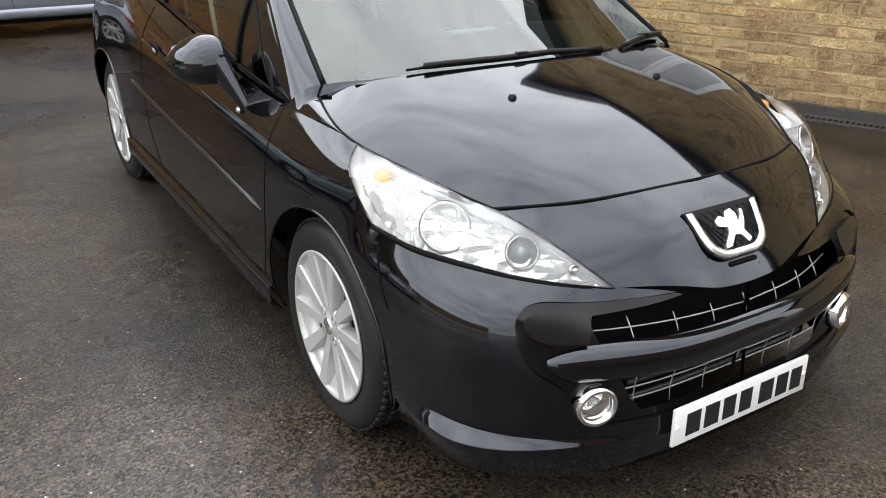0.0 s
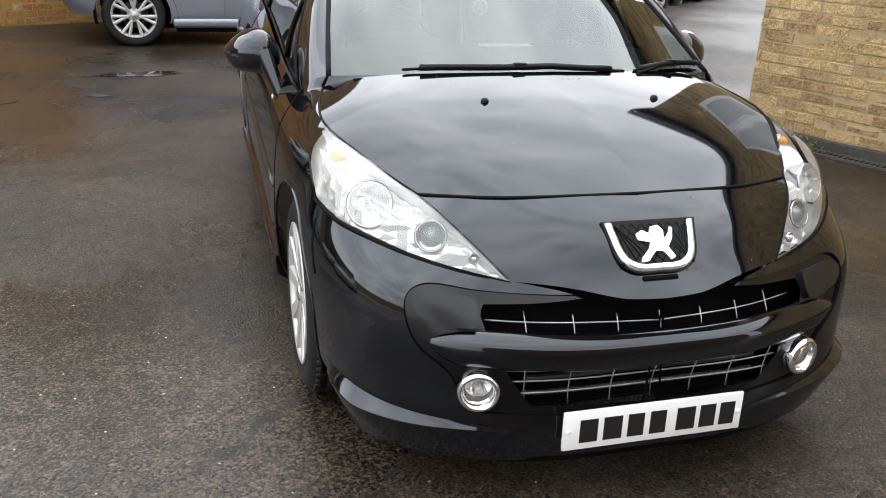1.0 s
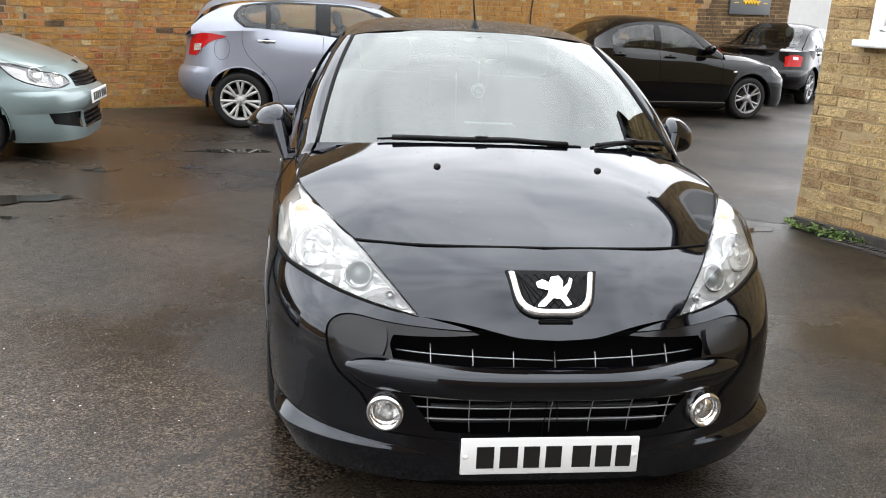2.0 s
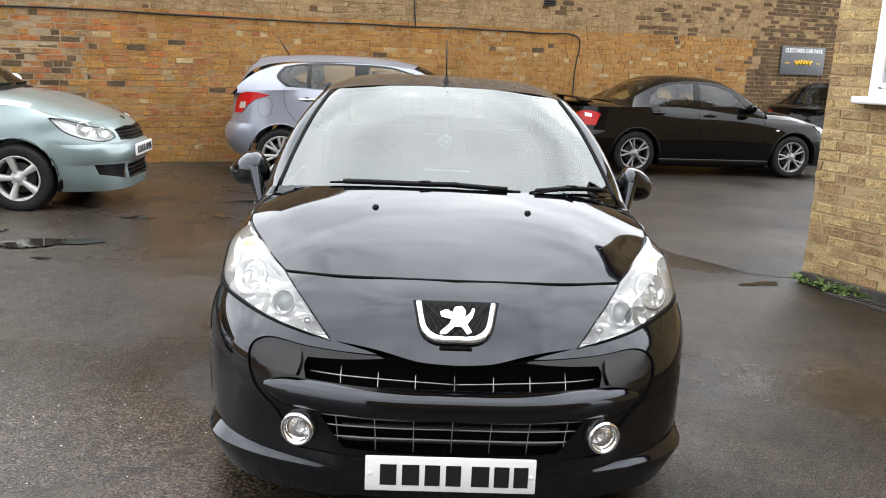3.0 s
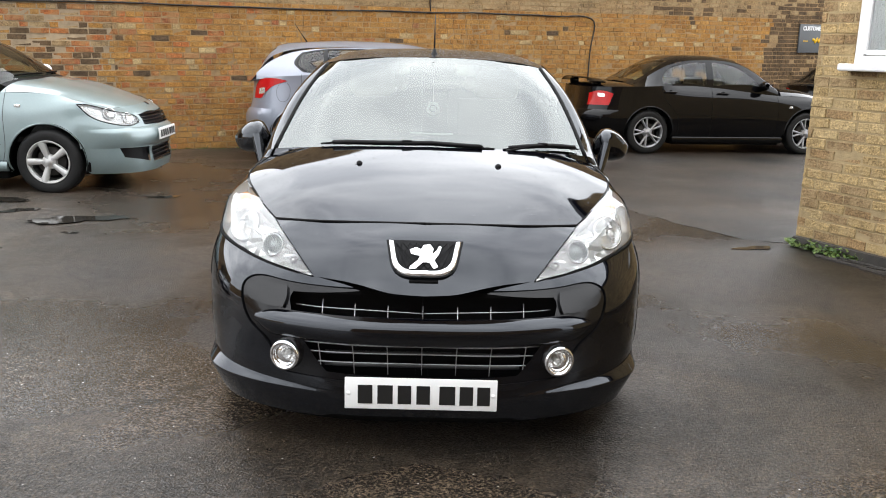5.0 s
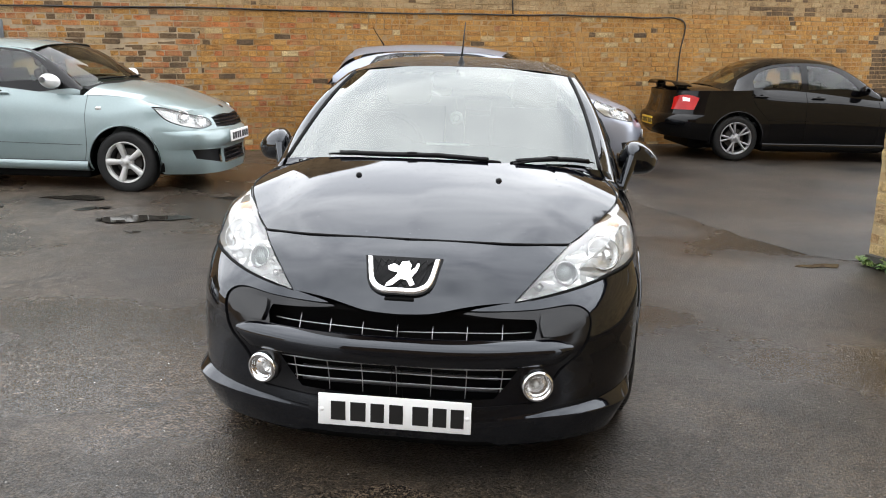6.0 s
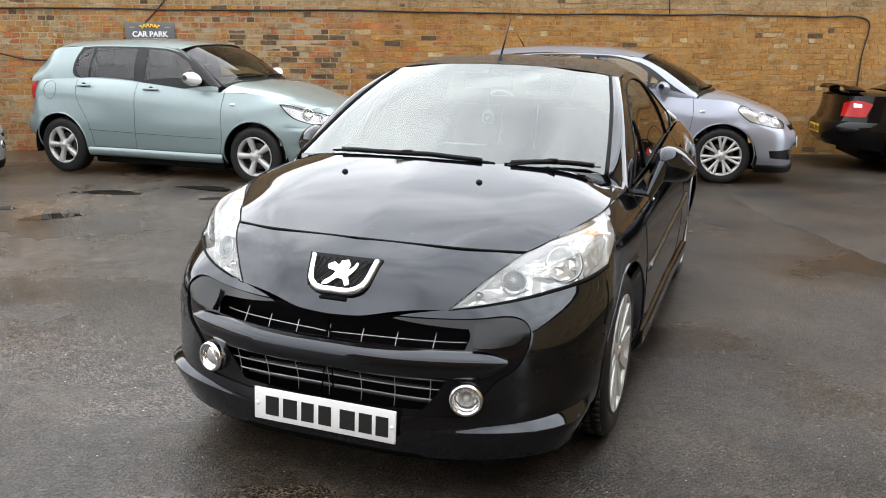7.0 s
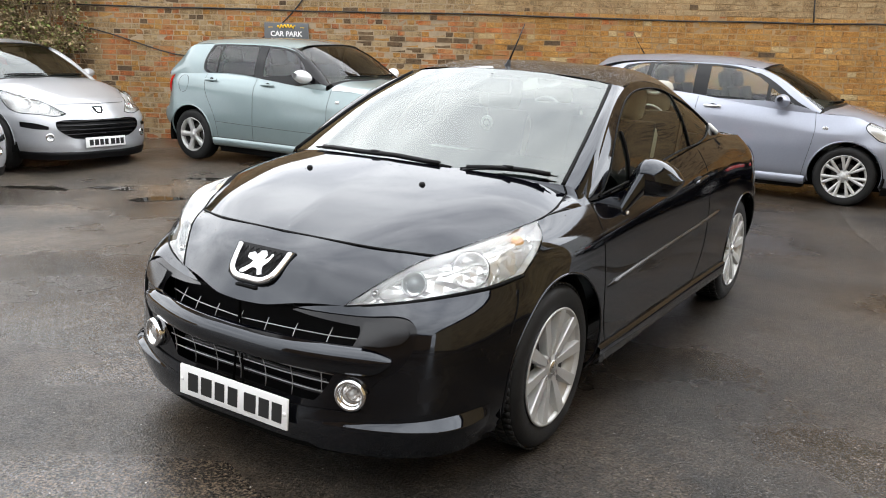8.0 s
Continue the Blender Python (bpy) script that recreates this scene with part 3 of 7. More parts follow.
ground_bm = grid([[(x, y, ground_z(x, y)) for y in (-400, -120, -40, -10, 0, *np.arange(2.8, 10.1, .4), 20, 60, 150, 400)] for x in (-400, -120, -40, *np.arange(-16, -.9, .5), 3, 20, 60, 150, 400)])
bmesh.ops.recalc_face_normals(ground_bm, faces=ground_bm.faces)
if sum(f.normal.z for f in ground_bm.faces) < 0:
    bmesh.ops.reverse_faces(ground_bm, faces=ground_bm.faces)
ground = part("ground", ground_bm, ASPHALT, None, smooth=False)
tagged(ground, "dark wet tarmac yard with damp stains", "ground", kind="structure")

# a coarser, drier patch of tarmac between the building and the far wall
patch_edge = [(.55, 8.6), (.75, 7.9), (.93, 7.28), (1.10, 6.55), (1.30, 5.99), (1.50, 5.52), (1.74, 5.16), (1.93, 4.72), (2.15, 4.33), (2.34, 4.02), (2.55, 3.80), (2.78, 3.72)]
patch_rim = curve([(x, y, 0) for x, y in patch_edge], 90)
patch_rim = [(p[0] + .05 * noise.noise(Vector((p[1] * 4, 1, 0))), p[1] + .04 * noise.noise(Vector((p[0] * 6, 5, 0))), .002) for p in patch_rim]
patch = part("road_patch", mesh_of(patch_rim + [(9.0, 6.8, .002), (14, 9, .002), (14, 17.2, .002), (.2, 10.4, .002)], [tuple(range(94))]), COARSE_ASPHALT, None, smooth=False)
tagged(patch, "coarse grey tarmac patch drying after rain", "ground", kind="structure")

WALL_A, WALL_DIR = Vector((-16.0, 2.65, 0)), Vector((0.895, 0.446, 0))
WALL_M = Matrix.Translation(WALL_A - Vector((0, 0, 0.24))) @ Matrix.Rotation(math.atan2(0.446, 0.895), 4, "Z") @ Matrix.Rotation(-0.0175, 4, "Y")
WALL_LENGTH = 27.4
CORNER = Vector((2.80, 3.70, 0))
FACE_M = Matrix.Translation(CORNER) @ Matrix.Rotation(math.atan2(-0.895, 0.446), 4, "Z")


def slab(parent_m, name, size, at, mat, label, category):
    ob = part(name, box(size, at), mat, None, smooth=False)
    ob.matrix_basis = parent_m
    return tagged(ob, label, category, kind="structure")


# the long wall: its face lies on the local plane y = 0, with the bricks a little proud of the mortar
STEP_X, LOW_TOP, HIGH_TOP = 13.2, 3.9, 6.0
wall_back = slab(WALL_M, "wall_north", (WALL_LENGTH - STEP_X, 0.30, HIGH_TOP + .2), ((WALL_LENGTH + STEP_X) / 2, 0.1525, HIGH_TOP / 2 - .1), MORTAR_OLD,
                 "tall old yellow stock brick wall of the yard", "wall")
wall_low = slab(WALL_M, "wall_north_low", (STEP_X - .004, 0.30, LOW_TOP + .2), (STEP_X / 2, 0.1525, LOW_TOP / 2 - .1), MORTAR_PALE,
                "lower stretch of old red and yellow brick wall", "wall")
# the building: a block whose gable end faces the car
building = slab(FACE_M, "wall_east", (9.0, 7.0, 3.8), (4.5, 3.5025, 1.9), MORTAR, "pale yellow brick corner of a building with a white window", "building")
WINDOW_X0, WINDOW_X1, WINDOW_Z0, WINDOW_Z1 = 0.34, 1.56, 1.36, 2.75


def local_part(name, bm, mat, parent, label="", smooth=False):
    return part(name, bm, mat, parent, label, smooth)


# the window: frame, mullion, panes, sill, with a net curtain behind
window = thing("window_1", "white plastic window with ribbed blinds in the brick building", "window", FACE_M, kind="structure")
WX, WZ = (WINDOW_X0 + WINDOW_X1) / 2, (WINDOW_Z0 + WINDOW_Z1) / 2
W, H = WINDOW_X1 - WINDOW_X0, WINDOW_Z1 - WINDOW_Z0
for at, size in (((WINDOW_X0 + .035, -.004, WZ), (.07, .06, H)), ((WINDOW_X1 - .035, -.004, WZ), (.07, .06, H)), ((WX, -.004, WINDOW_Z0 + .035), (W - .14, .06, .07)), ((WX, -.004, WINDOW_Z1 - .035), (W - .14, .06, .07)), ((WX, -.006, WZ), (.07, .06, H - .14))):
    local_part("window_frame", box(size, at, bevel=.008), WHITE_PVC, window)
for s0 in (-1, 1):
    x = WX + s0 * (W / 4 - .009)
    for at, size in (((x - W / 4 + .065, -.022, WZ), (.035, .035, H - .16)), ((x + W / 4 - .065, -.022, WZ), (.035, .035, H - .16)), ((x, -.022, WINDOW_Z0 + .09), (W / 2 - .16, .035, .035)), ((x, -.022, WINDOW_Z1 - .09), (W / 2 - .16, .035, .035))):
        local_part("sash_bar", box(size, at, bevel=.006), WHITE_PVC, window)
    local_part("pane", box((W / 2 - .15, .006, H - .2), (x, -.018, WZ)), WINDOW_GLASS, window)
    local_part("blind", grid([[(x - .24 + .008 * i, -.0145 + .004 * (i % 2), z) for i in range(60)] for z in (WINDOW_Z0 + .08, WINDOW_Z1 - .08)]), SIGN_WHITE, window, "pale ribbed blind")
local_part("window_sill", box((W + .14, .13, .05), (WX, -.05, WINDOW_Z0 - .012), bevel=.012), WHITE_PVC, window, "white projecting sill")

# eaves of the building
eaves = slab(FACE_M, "roof_east", (9.2, 7.3, .16), (4.5, 3.48, 3.88), SLATE, "dark slate eaves of the brick building", "roof")

# drain channel along the foot of the building
drain = thing("drain_channel", "narrow iron drain grating along the foot of the wall", "drain", FACE_M)
for y in (-.075, -.185):
    local_part("drain_edge", box((4.0, .016, .020), (2.35, y, .006), bevel=.003), IRON, drain)
for i in range(110):
    local_part("drain_slat", box((.014, .094, .012), (.38 + .036 * i, -.13, .006)), IRON, drain)
local_part("drain_bed", box((4.0, .10, .004), (2.35, -.13, .0035)), RUBBER, drain)
kerb_stone = slab(FACE_M, "trim_plinth", (4.6, .05, .075), (2.32, -.027, .0375), IRON, "dark grey stone plinth at the foot of the brick wall", "trim")


def leaf_clump(centre, spread, count, size, seed, mat, m=None):
    rnd = random.Random(seed)
    verts, faces = [], []
    for _ in range(count):
        a, r = rnd.uniform(0, 2 * math.pi), abs(rnd.gauss(0, .5))
        p = Vector(centre) + Vector((math.cos(a) * r * spread[0], math.sin(a) * r * spread[1], abs(rnd.gauss(0, .5)) * spread[2]))
        d = Vector((rnd.uniform(-1, 1), rnd.uniform(-1, 1), rnd.uniform(-.3, 1))).normalized()
        s = d.cross(Vector((rnd.uniform(-1, 1), rnd.uniform(-1, 1), 1))).normalized()
        k = size * rnd.uniform(.5, 1.2)
        q = len(verts)
        verts += [p - d * k * .5, p + s * k * .32, p + d * k * .55 + Vector((0, 0, -k * .1)), p - s * k * .32, p + Vector((0, 0, k * .12))]
        faces += [(q, q + 1, q + 4), (q + 1, q + 2, q + 4), (q + 2, q + 3, q + 4), (q + 3, q, q + 4)]
    bm = mesh_of(verts, faces)
    return bm


for k, (x, y, n, sc) in enumerate(((.06, -.07, 60, .9), (.22, -.06, 110, 1.2), (.40, -.09, 140, 1.3), (.55, -.06, 40, .8), (-.05, .05, 40, .8))):
    weed = part("weed", leaf_clump((x, y, .012), (.09 * sc, .05 * sc, .045 * sc), n, .042, 40 + k, LEAF), LEAF, None, smooth=False)
    weed.matrix_basis = FACE_M
    tagged(weed, "low green weed growing at the foot of the wall", "weed", "weeds", "stuff")

moss_bms = [leaf_clump((x, -.05 - .03 * math.sin(x * 7), .02), (.16, .035, .020), 26, .030, 900 + int(x * 10), LEAF) for x in np.arange(11.2, 20.2, .22)]
moss = part("moss", joined(*moss_bms), LEAF, None, smooth=False)
moss.matrix_basis = Matrix.Translation((0, 0, .215)) @ WALL_M @ Matrix.Rotation(.0175, 4, "Y")
tagged(moss, "thin green moss along the foot of the brick wall", "moss", kind="stuff")

# the wall's cable, vent, signs
cable_pts = [(4.2, -.02, 1.90)]
rnd = random.Random(2)
x = 4.2
while x < 20.55:
    x += .55
    cable_pts.append((min(x, 20.6), -.02, 1.889 + rnd.uniform(-.012, .012)))
cable_pts += [(20.70, -.02, 1.84), (20.70, -.02, 1.5), (20.66, -.02, 1.1), (20.64, -.02, .5)]
cable = part("wall_cable", tube(curve(cable_pts, 220), .011, 6), CABLE, None)
cable.matrix_basis = WALL_M
tagged(cable, "black cable clipped along the brick wall", "cable")
drop = part("wall_cable", tube(curve([(17.72, -.02, 1.9), (17.70, -.02, 2.2), (17.72, -.02, 3.2)], 20), .010, 6), CABLE, None)
drop.matrix_basis = WALL_M
tagged(drop, "black cable rising up the brick wall", "cable")
loose = part("wall_cable", tube(curve([(7.3, -.03, 1.62), (7.9, -.04, 1.5), (8.5, -.05, 1.33), (9.03, -.05, 1.22), (9.5, -.05, 1.26), (9.9, -.05, 1.36), (10.28, -.012, 1.56), (10.72, -.012, 1.97), (11.0, -.012, 2.35)], 60), .010, 6), CABLE, None)
loose.matrix_basis = WALL_M
tagged(loose, "loose black cable sagging on the wall", "cable")
vent = thing("air_brick", "small dark iron air brick in the wall", "vent", WALL_M)
part("vent_frame", box((.22, .03, .21), (20.1, -.012, 2.41), bevel=.006), IRON, vent)
for i in range(5):
    part("vent_slat", box((.18, .012, .016), (20.1, -.03, 2.34 + .035 * i)), RUBBER, vent)


def sign(x0, x1, z0, z1, words, words_at, size, label, mark_z):
    ob = thing("sign_board", label, "sign", WALL_M)
    cx, cz = (x0 + x1) / 2, (z0 + z1) / 2
    part("board", box((x1 - x0, .03, z1 - z0), (cx, -.03, cz), bevel=.004), SIGN_GREY, ob)
    t = text_mesh(words, size)
    bmesh.ops.transform(t, matrix=pose(cx, -.048, words_at, 90, 0, 0), verts=t.verts)
    part("lettering", t, SIGN_WHITE, ob, "white capital lettering", smooth=False)
    # a yellow flourish in place of a trade mark
    k = (x1 - x0)
    wave = [(cx + k * (-.20 + .40 * t), -.050, mark_z + .031 * k * math.sin(t * 34) + .02 * math.sin(t * 3)) for t in np.linspace(0, 1, 70)]
    part("flourish", tube(wave, [(.009 + .008 * math.sin(i * .9) ** 2) * k for i in range(70)], 6), SIGN_YELLOW, ob, "yellow scribble in place of a trade mark")
    for s0 in (-1, 1):
        part("dash", box((k * .10, .004, .012 * k), (cx + s0 * k * .36, -.048, mark_z)), SIGN_YELLOW, ob, smooth=False)
    return ob


sign(10.22, 10.86, 1.315, 1.715, "CAR PARK", 1.560, .098, "grey board with CAR PARK in white and a yellow scribble", 1.652)
sign(25.50, 26.72, 1.33, 1.86, "CUSTOMER CAR PARK", 1.78, .105, "grey board with CUSTOMER CAR PARK in white capitals", 1.55)

# creeper hanging on the wall
creeper = thing("creeper", "brown dry creeper hanging over the brick wall", "plant", WALL_M)
for k in range(120):
    x0 = random.Random(60 + k).uniform(3.6, 7.6)
    top = random.Random(90 + k).uniform(2.6, 3.25)
    low = .78 + .55 * abs(math.sin(k * 1.7)) + (.25 if x0 < 6.2 else 0)
    part("stem", tube(curve([(x0, -.05, top), (x0 + .1 * math.sin(k), -.20 - .12 * math.sin(k * .7) ** 2, (top + low) / 2), (x0 + .20 * math.sin(k * 2.3), -.12 - .14 * math.cos(k) ** 2, low)], 12), .004 + .005 * (k % 5 == 0), 5), TWIG, creeper)
foliage = []
for k in range(200):
    r2 = random.Random(130 + k)
    fx = r2.uniform(3.4, 7.55)
    low = 1.40 - .45 * max(0, math.sin((fx - 6.2) * 2.2)) + .12 * math.sin(fx * 9)
    foliage.append(leaf_clump((fx, -.17 - .16 * r2.random(), low + 1.95 * r2.random() ** 1.5), (.30, .20, .22), 150, .060, 150 + k, IVY))
tagged(part("foliage", joined(*foliage), IVY, creeper, "brown and green leaves", smooth=False), kind="stuff")


# puddles lie flush on the tarmac
def puddle(x, y, a, b, turn, seed):
    rnd2 = random.Random(seed)
    n = 48
    ph = [rnd2.uniform(0, 6.28) for _ in range(4)]
    pts = []
    for i in range(n):
        t = 2 * math.pi * i / n
        r = 1 + .22 * math.sin(2 * t + ph[0]) + .16 * math.sin(3 * t + ph[1]) + .10 * math.sin(5 * t + ph[2]) + .06 * math.sin(9 * t + ph[3])
        pts.append((a * r * math.cos(t), b * r * math.sin(t), .0))
    bm = mesh_of(pts, [tuple(range(n))])
    ob = part("puddle", bm, WATER, None, smooth=False)
    ob.matrix_basis = on_ground(x, y) @ Matrix.Translation((0, 0, .004)) @ Matrix.Rotation(math.radians(turn), 4, "Z")
    return tagged(ob, "shallow puddle of rainwater on the tarmac", "puddle", "puddles")


for k, spec in enumerate(((-2.87, 3.97, .34, .14, 9), (-4.44, 3.25, .22, .13, 30), (-1.60, 6.15, .44, .08, 8), (-2.52, 5.09, .13, .07, 12), (-1.84, 5.30, .08, .07, 0), (-5.28, 3.41, .22, .09, 20),
                          (-3.49, 4.31, .15, .06, 12), (-4.75, 4.30, .34, .10, 15), (2.42, 3.52, .14, .06, 20), (-2.72, 3.52, .07, .03, 0), (-5.9, 3.0, .30, .10, 25), (-3.9, 4.75, .30, .09, 8))):
    puddle(*spec, 200 + k)

# what closes the yard behind the camera and beyond the wall
# unseen block and roof, added so the bodywork mirrors something dark
south = slab(pose(4.5, -15.5, 0, 0, 0, 4), "building_south_unseen", (20, 6, 7.0), (0, 0, 3.5), BRICK_JOINED["soot"], "dark brick block added unseen across the yard for reflections", "building")
south_roof = thing("roof_south", "dark slate roof of the added unseen block", "roof", pose(4.5, -15.5, 0, 0, 0, 4), kind="structure")
part("slope", mesh_of([(-10.3, 3.3, 6.9), (10.3, 3.3, 6.9), (10.3, 0, 9.2), (-10.3, 0, 9.2), (-10.3, -3.3, 6.9), (10.3, -3.3, 6.9)], [(0, 1, 2, 3), (3, 2, 5, 4), (0, 3, 4), (1, 5, 2)]), SLATE, south_roof, smooth=False)
west = slab(pose(-19, -3, 0, 0, 0, 96), "wall_west", (22, .4, 2.6), (0, 0, 1.3), MORTAR_OLD, "plain rendered yard wall", "wall")
white_block = slab(pose(15.5, 26, 0, 0, 0, 27), "building_far", (9, 6, 7), (0, 3, 3.5), RENDER_WHITE, "white rendered building beyond the yard", "building")
cladding = slab(pose(16.2, 22.2, 0, 0, 0, 27), "wall_far", (3.4, .3, 5), (1.9, 0, 2.5), PALE_SHUTTER, "grey boarded wall beyond the yard", "wall")

# ---------------- car building ----------------
# Stations run round half the body from the middle of the nose to the middle of the tail; each goes from the lower edge up to the shoulder.
RIBS = [
    [(0, .03, .14), (0, .015, .23), (0, .025, .34), (0, -.012, .455), (0, .022, .565), (0, .080, .635), (0, .150, .722), (0, .25, .785)],
    [(.26, .036, .14), (.26, .02, .23), (.26, .032, .34), (.26, .002, .455), (.26, .046, .565), (.26, .103, .635), (.26, .172, .718), (.28, .275, .780)],
    [(.45, .075, .145), (.45, .055, .24), (.455, .062, .345), (.46, .058, .452), (.445, .115, .568), (.435, .165, .64), (.435, .235, .712), (.44, .325, .772)],
    [(.60, .155, .15), (.62, .130, .245), (.63, .135, .35), (.635, .142, .45), (.630, .178, .588), (.60, .252, .658), (.592, .306, .729), (.56, .385, .765)],
    [(.70, .27, .155), (.735, .245, .25), (.748, .25, .35), (.752, .26, .45), (.747, .297, .594), (.721, .377, .684), (.694, .424, .776), (.63, .50, .797)],
    [(.765, .45, .16), (.802, .43, .255), (.818, .435, .35), (.822, .445, .45), (.819, .462, .598), (.787, .482, .698), (.756, .536, .808), (.69, .63, .828)],
    [(.805, .80, .17), (.838, .80, .26), (.850, .80, .35), (.855, .80, .45), (.854, .80, .57), (.845, .80, .68), (.815, .80, .79), (.748, .80, .866)],
    [(.80, 1.2, .18), (.845, 1.2, .26), (.862, 1.2, .35), (.868, 1.2, .45), (.868, 1.2, .57), (.860, 1.2, .68), (.838, 1.2, .785), (.778, 1.2, .874)],
    [(.79, 2.0, .19), (.842, 2.0, .26), (.862, 2.0, .35), (.872, 2.0, .45), (.874, 2.0, .57), (.868, 2.0, .69), (.848, 2.0, .83), (.785, 2.0, .950)],
    [(.80, 2.9, .19), (.85, 2.9, .26), (.866, 2.9, .35), (.873, 2.9, .45), (.874, 2.9, .57), (.868, 2.9, .71), (.843, 2.9, .88), (.765, 2.9, 1.018)],
    [(.82, 3.345, .20), (.855, 3.345, .27), (.868, 3.345, .36), (.872, 3.345, .46), (.870, 3.345, .58), (.860, 3.345, .72), (.832, 3.345, .88), (.745, 3.345, 1.005)],
    [(.77, 3.70, .25), (.80, 3.72, .32), (.825, 3.72, .40), (.832, 3.72, .49), (.830, 3.71, .61), (.818, 3.70, .74), (.785, 3.68, .88), (.70, 3.63, .985)],
    [(.55, 3.93, .28), (.56, 3.96, .34), (.57, 3.98, .42), (.57, 3.99, .51), (.57, 3.96, .63), (.56, 3.92, .75), (.54, 3.87, .87), (.49, 3.80, .965)],
    [(0, 3.98, .28), (0, 4.01, .34), (0, 4.03, .42), (0, 4.03, .51), (0, 4.0, .63), (0, 3.96, .75), (0, 3.91, .87), (0, 3.84, .96)],
]
BONNET = [
    [(0, .25, .785), (.28, .275, .780), (.44, .325, .772), (.56, .385, .765)],
    [(0, .42, .858), (.30, .435, .850), (.50, .455, .829), (.63, .50, .797)],
    [(0, .62, .923), (.31, .625, .913), (.55, .63, .881), (.69, .63, .828)],
    [(0, .76, .958), (.32, .77, .949), (.60, .79, .915), (.748, .80, .866)],
    [(0, .885, .988), (.35, .925, .979), (.60, 1.005, .951), (.708, 1.067, .912)],
]
SCREEN_ROWS = [
    [(0, .90, .982), (.36, .94, .973), (.57, 1.005, .960), (.690, 1.07, .946)],
    [(0, 1.19, 1.112), (.34, 1.215, 1.102), (.55, 1.262, 1.088), (.655, 1.31, 1.075)],
    [(0, 1.47, 1.245), (.31, 1.49, 1.236), (.52, 1.53, 1.218), (.608, 1.565, 1.204)],
    [(0, 1.74, 1.352), (.29, 1.755, 1.344), (.475, 1.785, 1.326), (.552, 1.81, 1.309)],
]
RAIL = [(.770, 1.13, .880), (.716, 1.37, 1.066), (.657, 1.61, 1.202), (.602, 1.86, 1.298), (.580, 2.10, 1.325), (.588, 2.40, 1.302),
        (.622, 2.70, 1.222), (.668, 2.95, 1.118), (.715, 3.20, 1.012)]
ROOF_ROWS = [
    [(0, 1.74, 1.354), (.29, 1.755, 1.346), (.48, 1.785, 1.328), (.590, 1.86, 1.303)],
    [(0, 1.95, 1.388), (.28, 1.96, 1.380), (.47, 1.99, 1.358), (.582, 2.04, 1.322)],
    [(0, 2.25, 1.398), (.28, 2.25, 1.390), (.48, 2.25, 1.366), (.583, 2.25, 1.320)],
    [(0, 2.60, 1.365), (.30, 2.60, 1.355), (.50, 2.60, 1.325), (.608, 2.60, 1.255)],
    [(0, 2.95, 1.235), (.32, 2.95, 1.225), (.54, 2.95, 1.19), (.668, 2.95, 1.118)],
    [(0, 3.22, 1.06), (.34, 3.22, 1.055), (.58, 3.22, 1.04), (.718, 3.21, 1.010)],
]
DECK_ROWS = [
    [(0, 3.22, 1.055), (.34, 3.22, 1.05), (.58, 3.22, 1.035), (.752, 3.20, 1.008)],
    [(0, 3.45, 1.035), (.33, 3.45, 1.03), (.56, 3.44, 1.02), (.735, 3.42, 1.003)],
    [(0, 3.66, 1.005), (.30, 3.65, 1.002), (.50, 3.63, .998), (.698, 3.63, .985)],
    [(0, 3.84, .96), (.20, 3.835, .96), (.36, 3.82, .962), (.49, 3.80, .965)],
]
HUB_Z, ARCH_R = 0.310, 0.358


def arch_outline(net, y, r=ARCH_R, z=HUB_Z, x=0.86):
    """The outline of a wheel opening, open to below."""
    pts = [(x, y + r * math.cos(a), z + r * math.sin(a)) for a in np.linspace(math.radians(-18), math.radians(198), 44)]
    c = net.uv(pts)
    return np.concatenate([[[c[0][0], -0.06]], c, [[c[-1][0], -0.06]]])


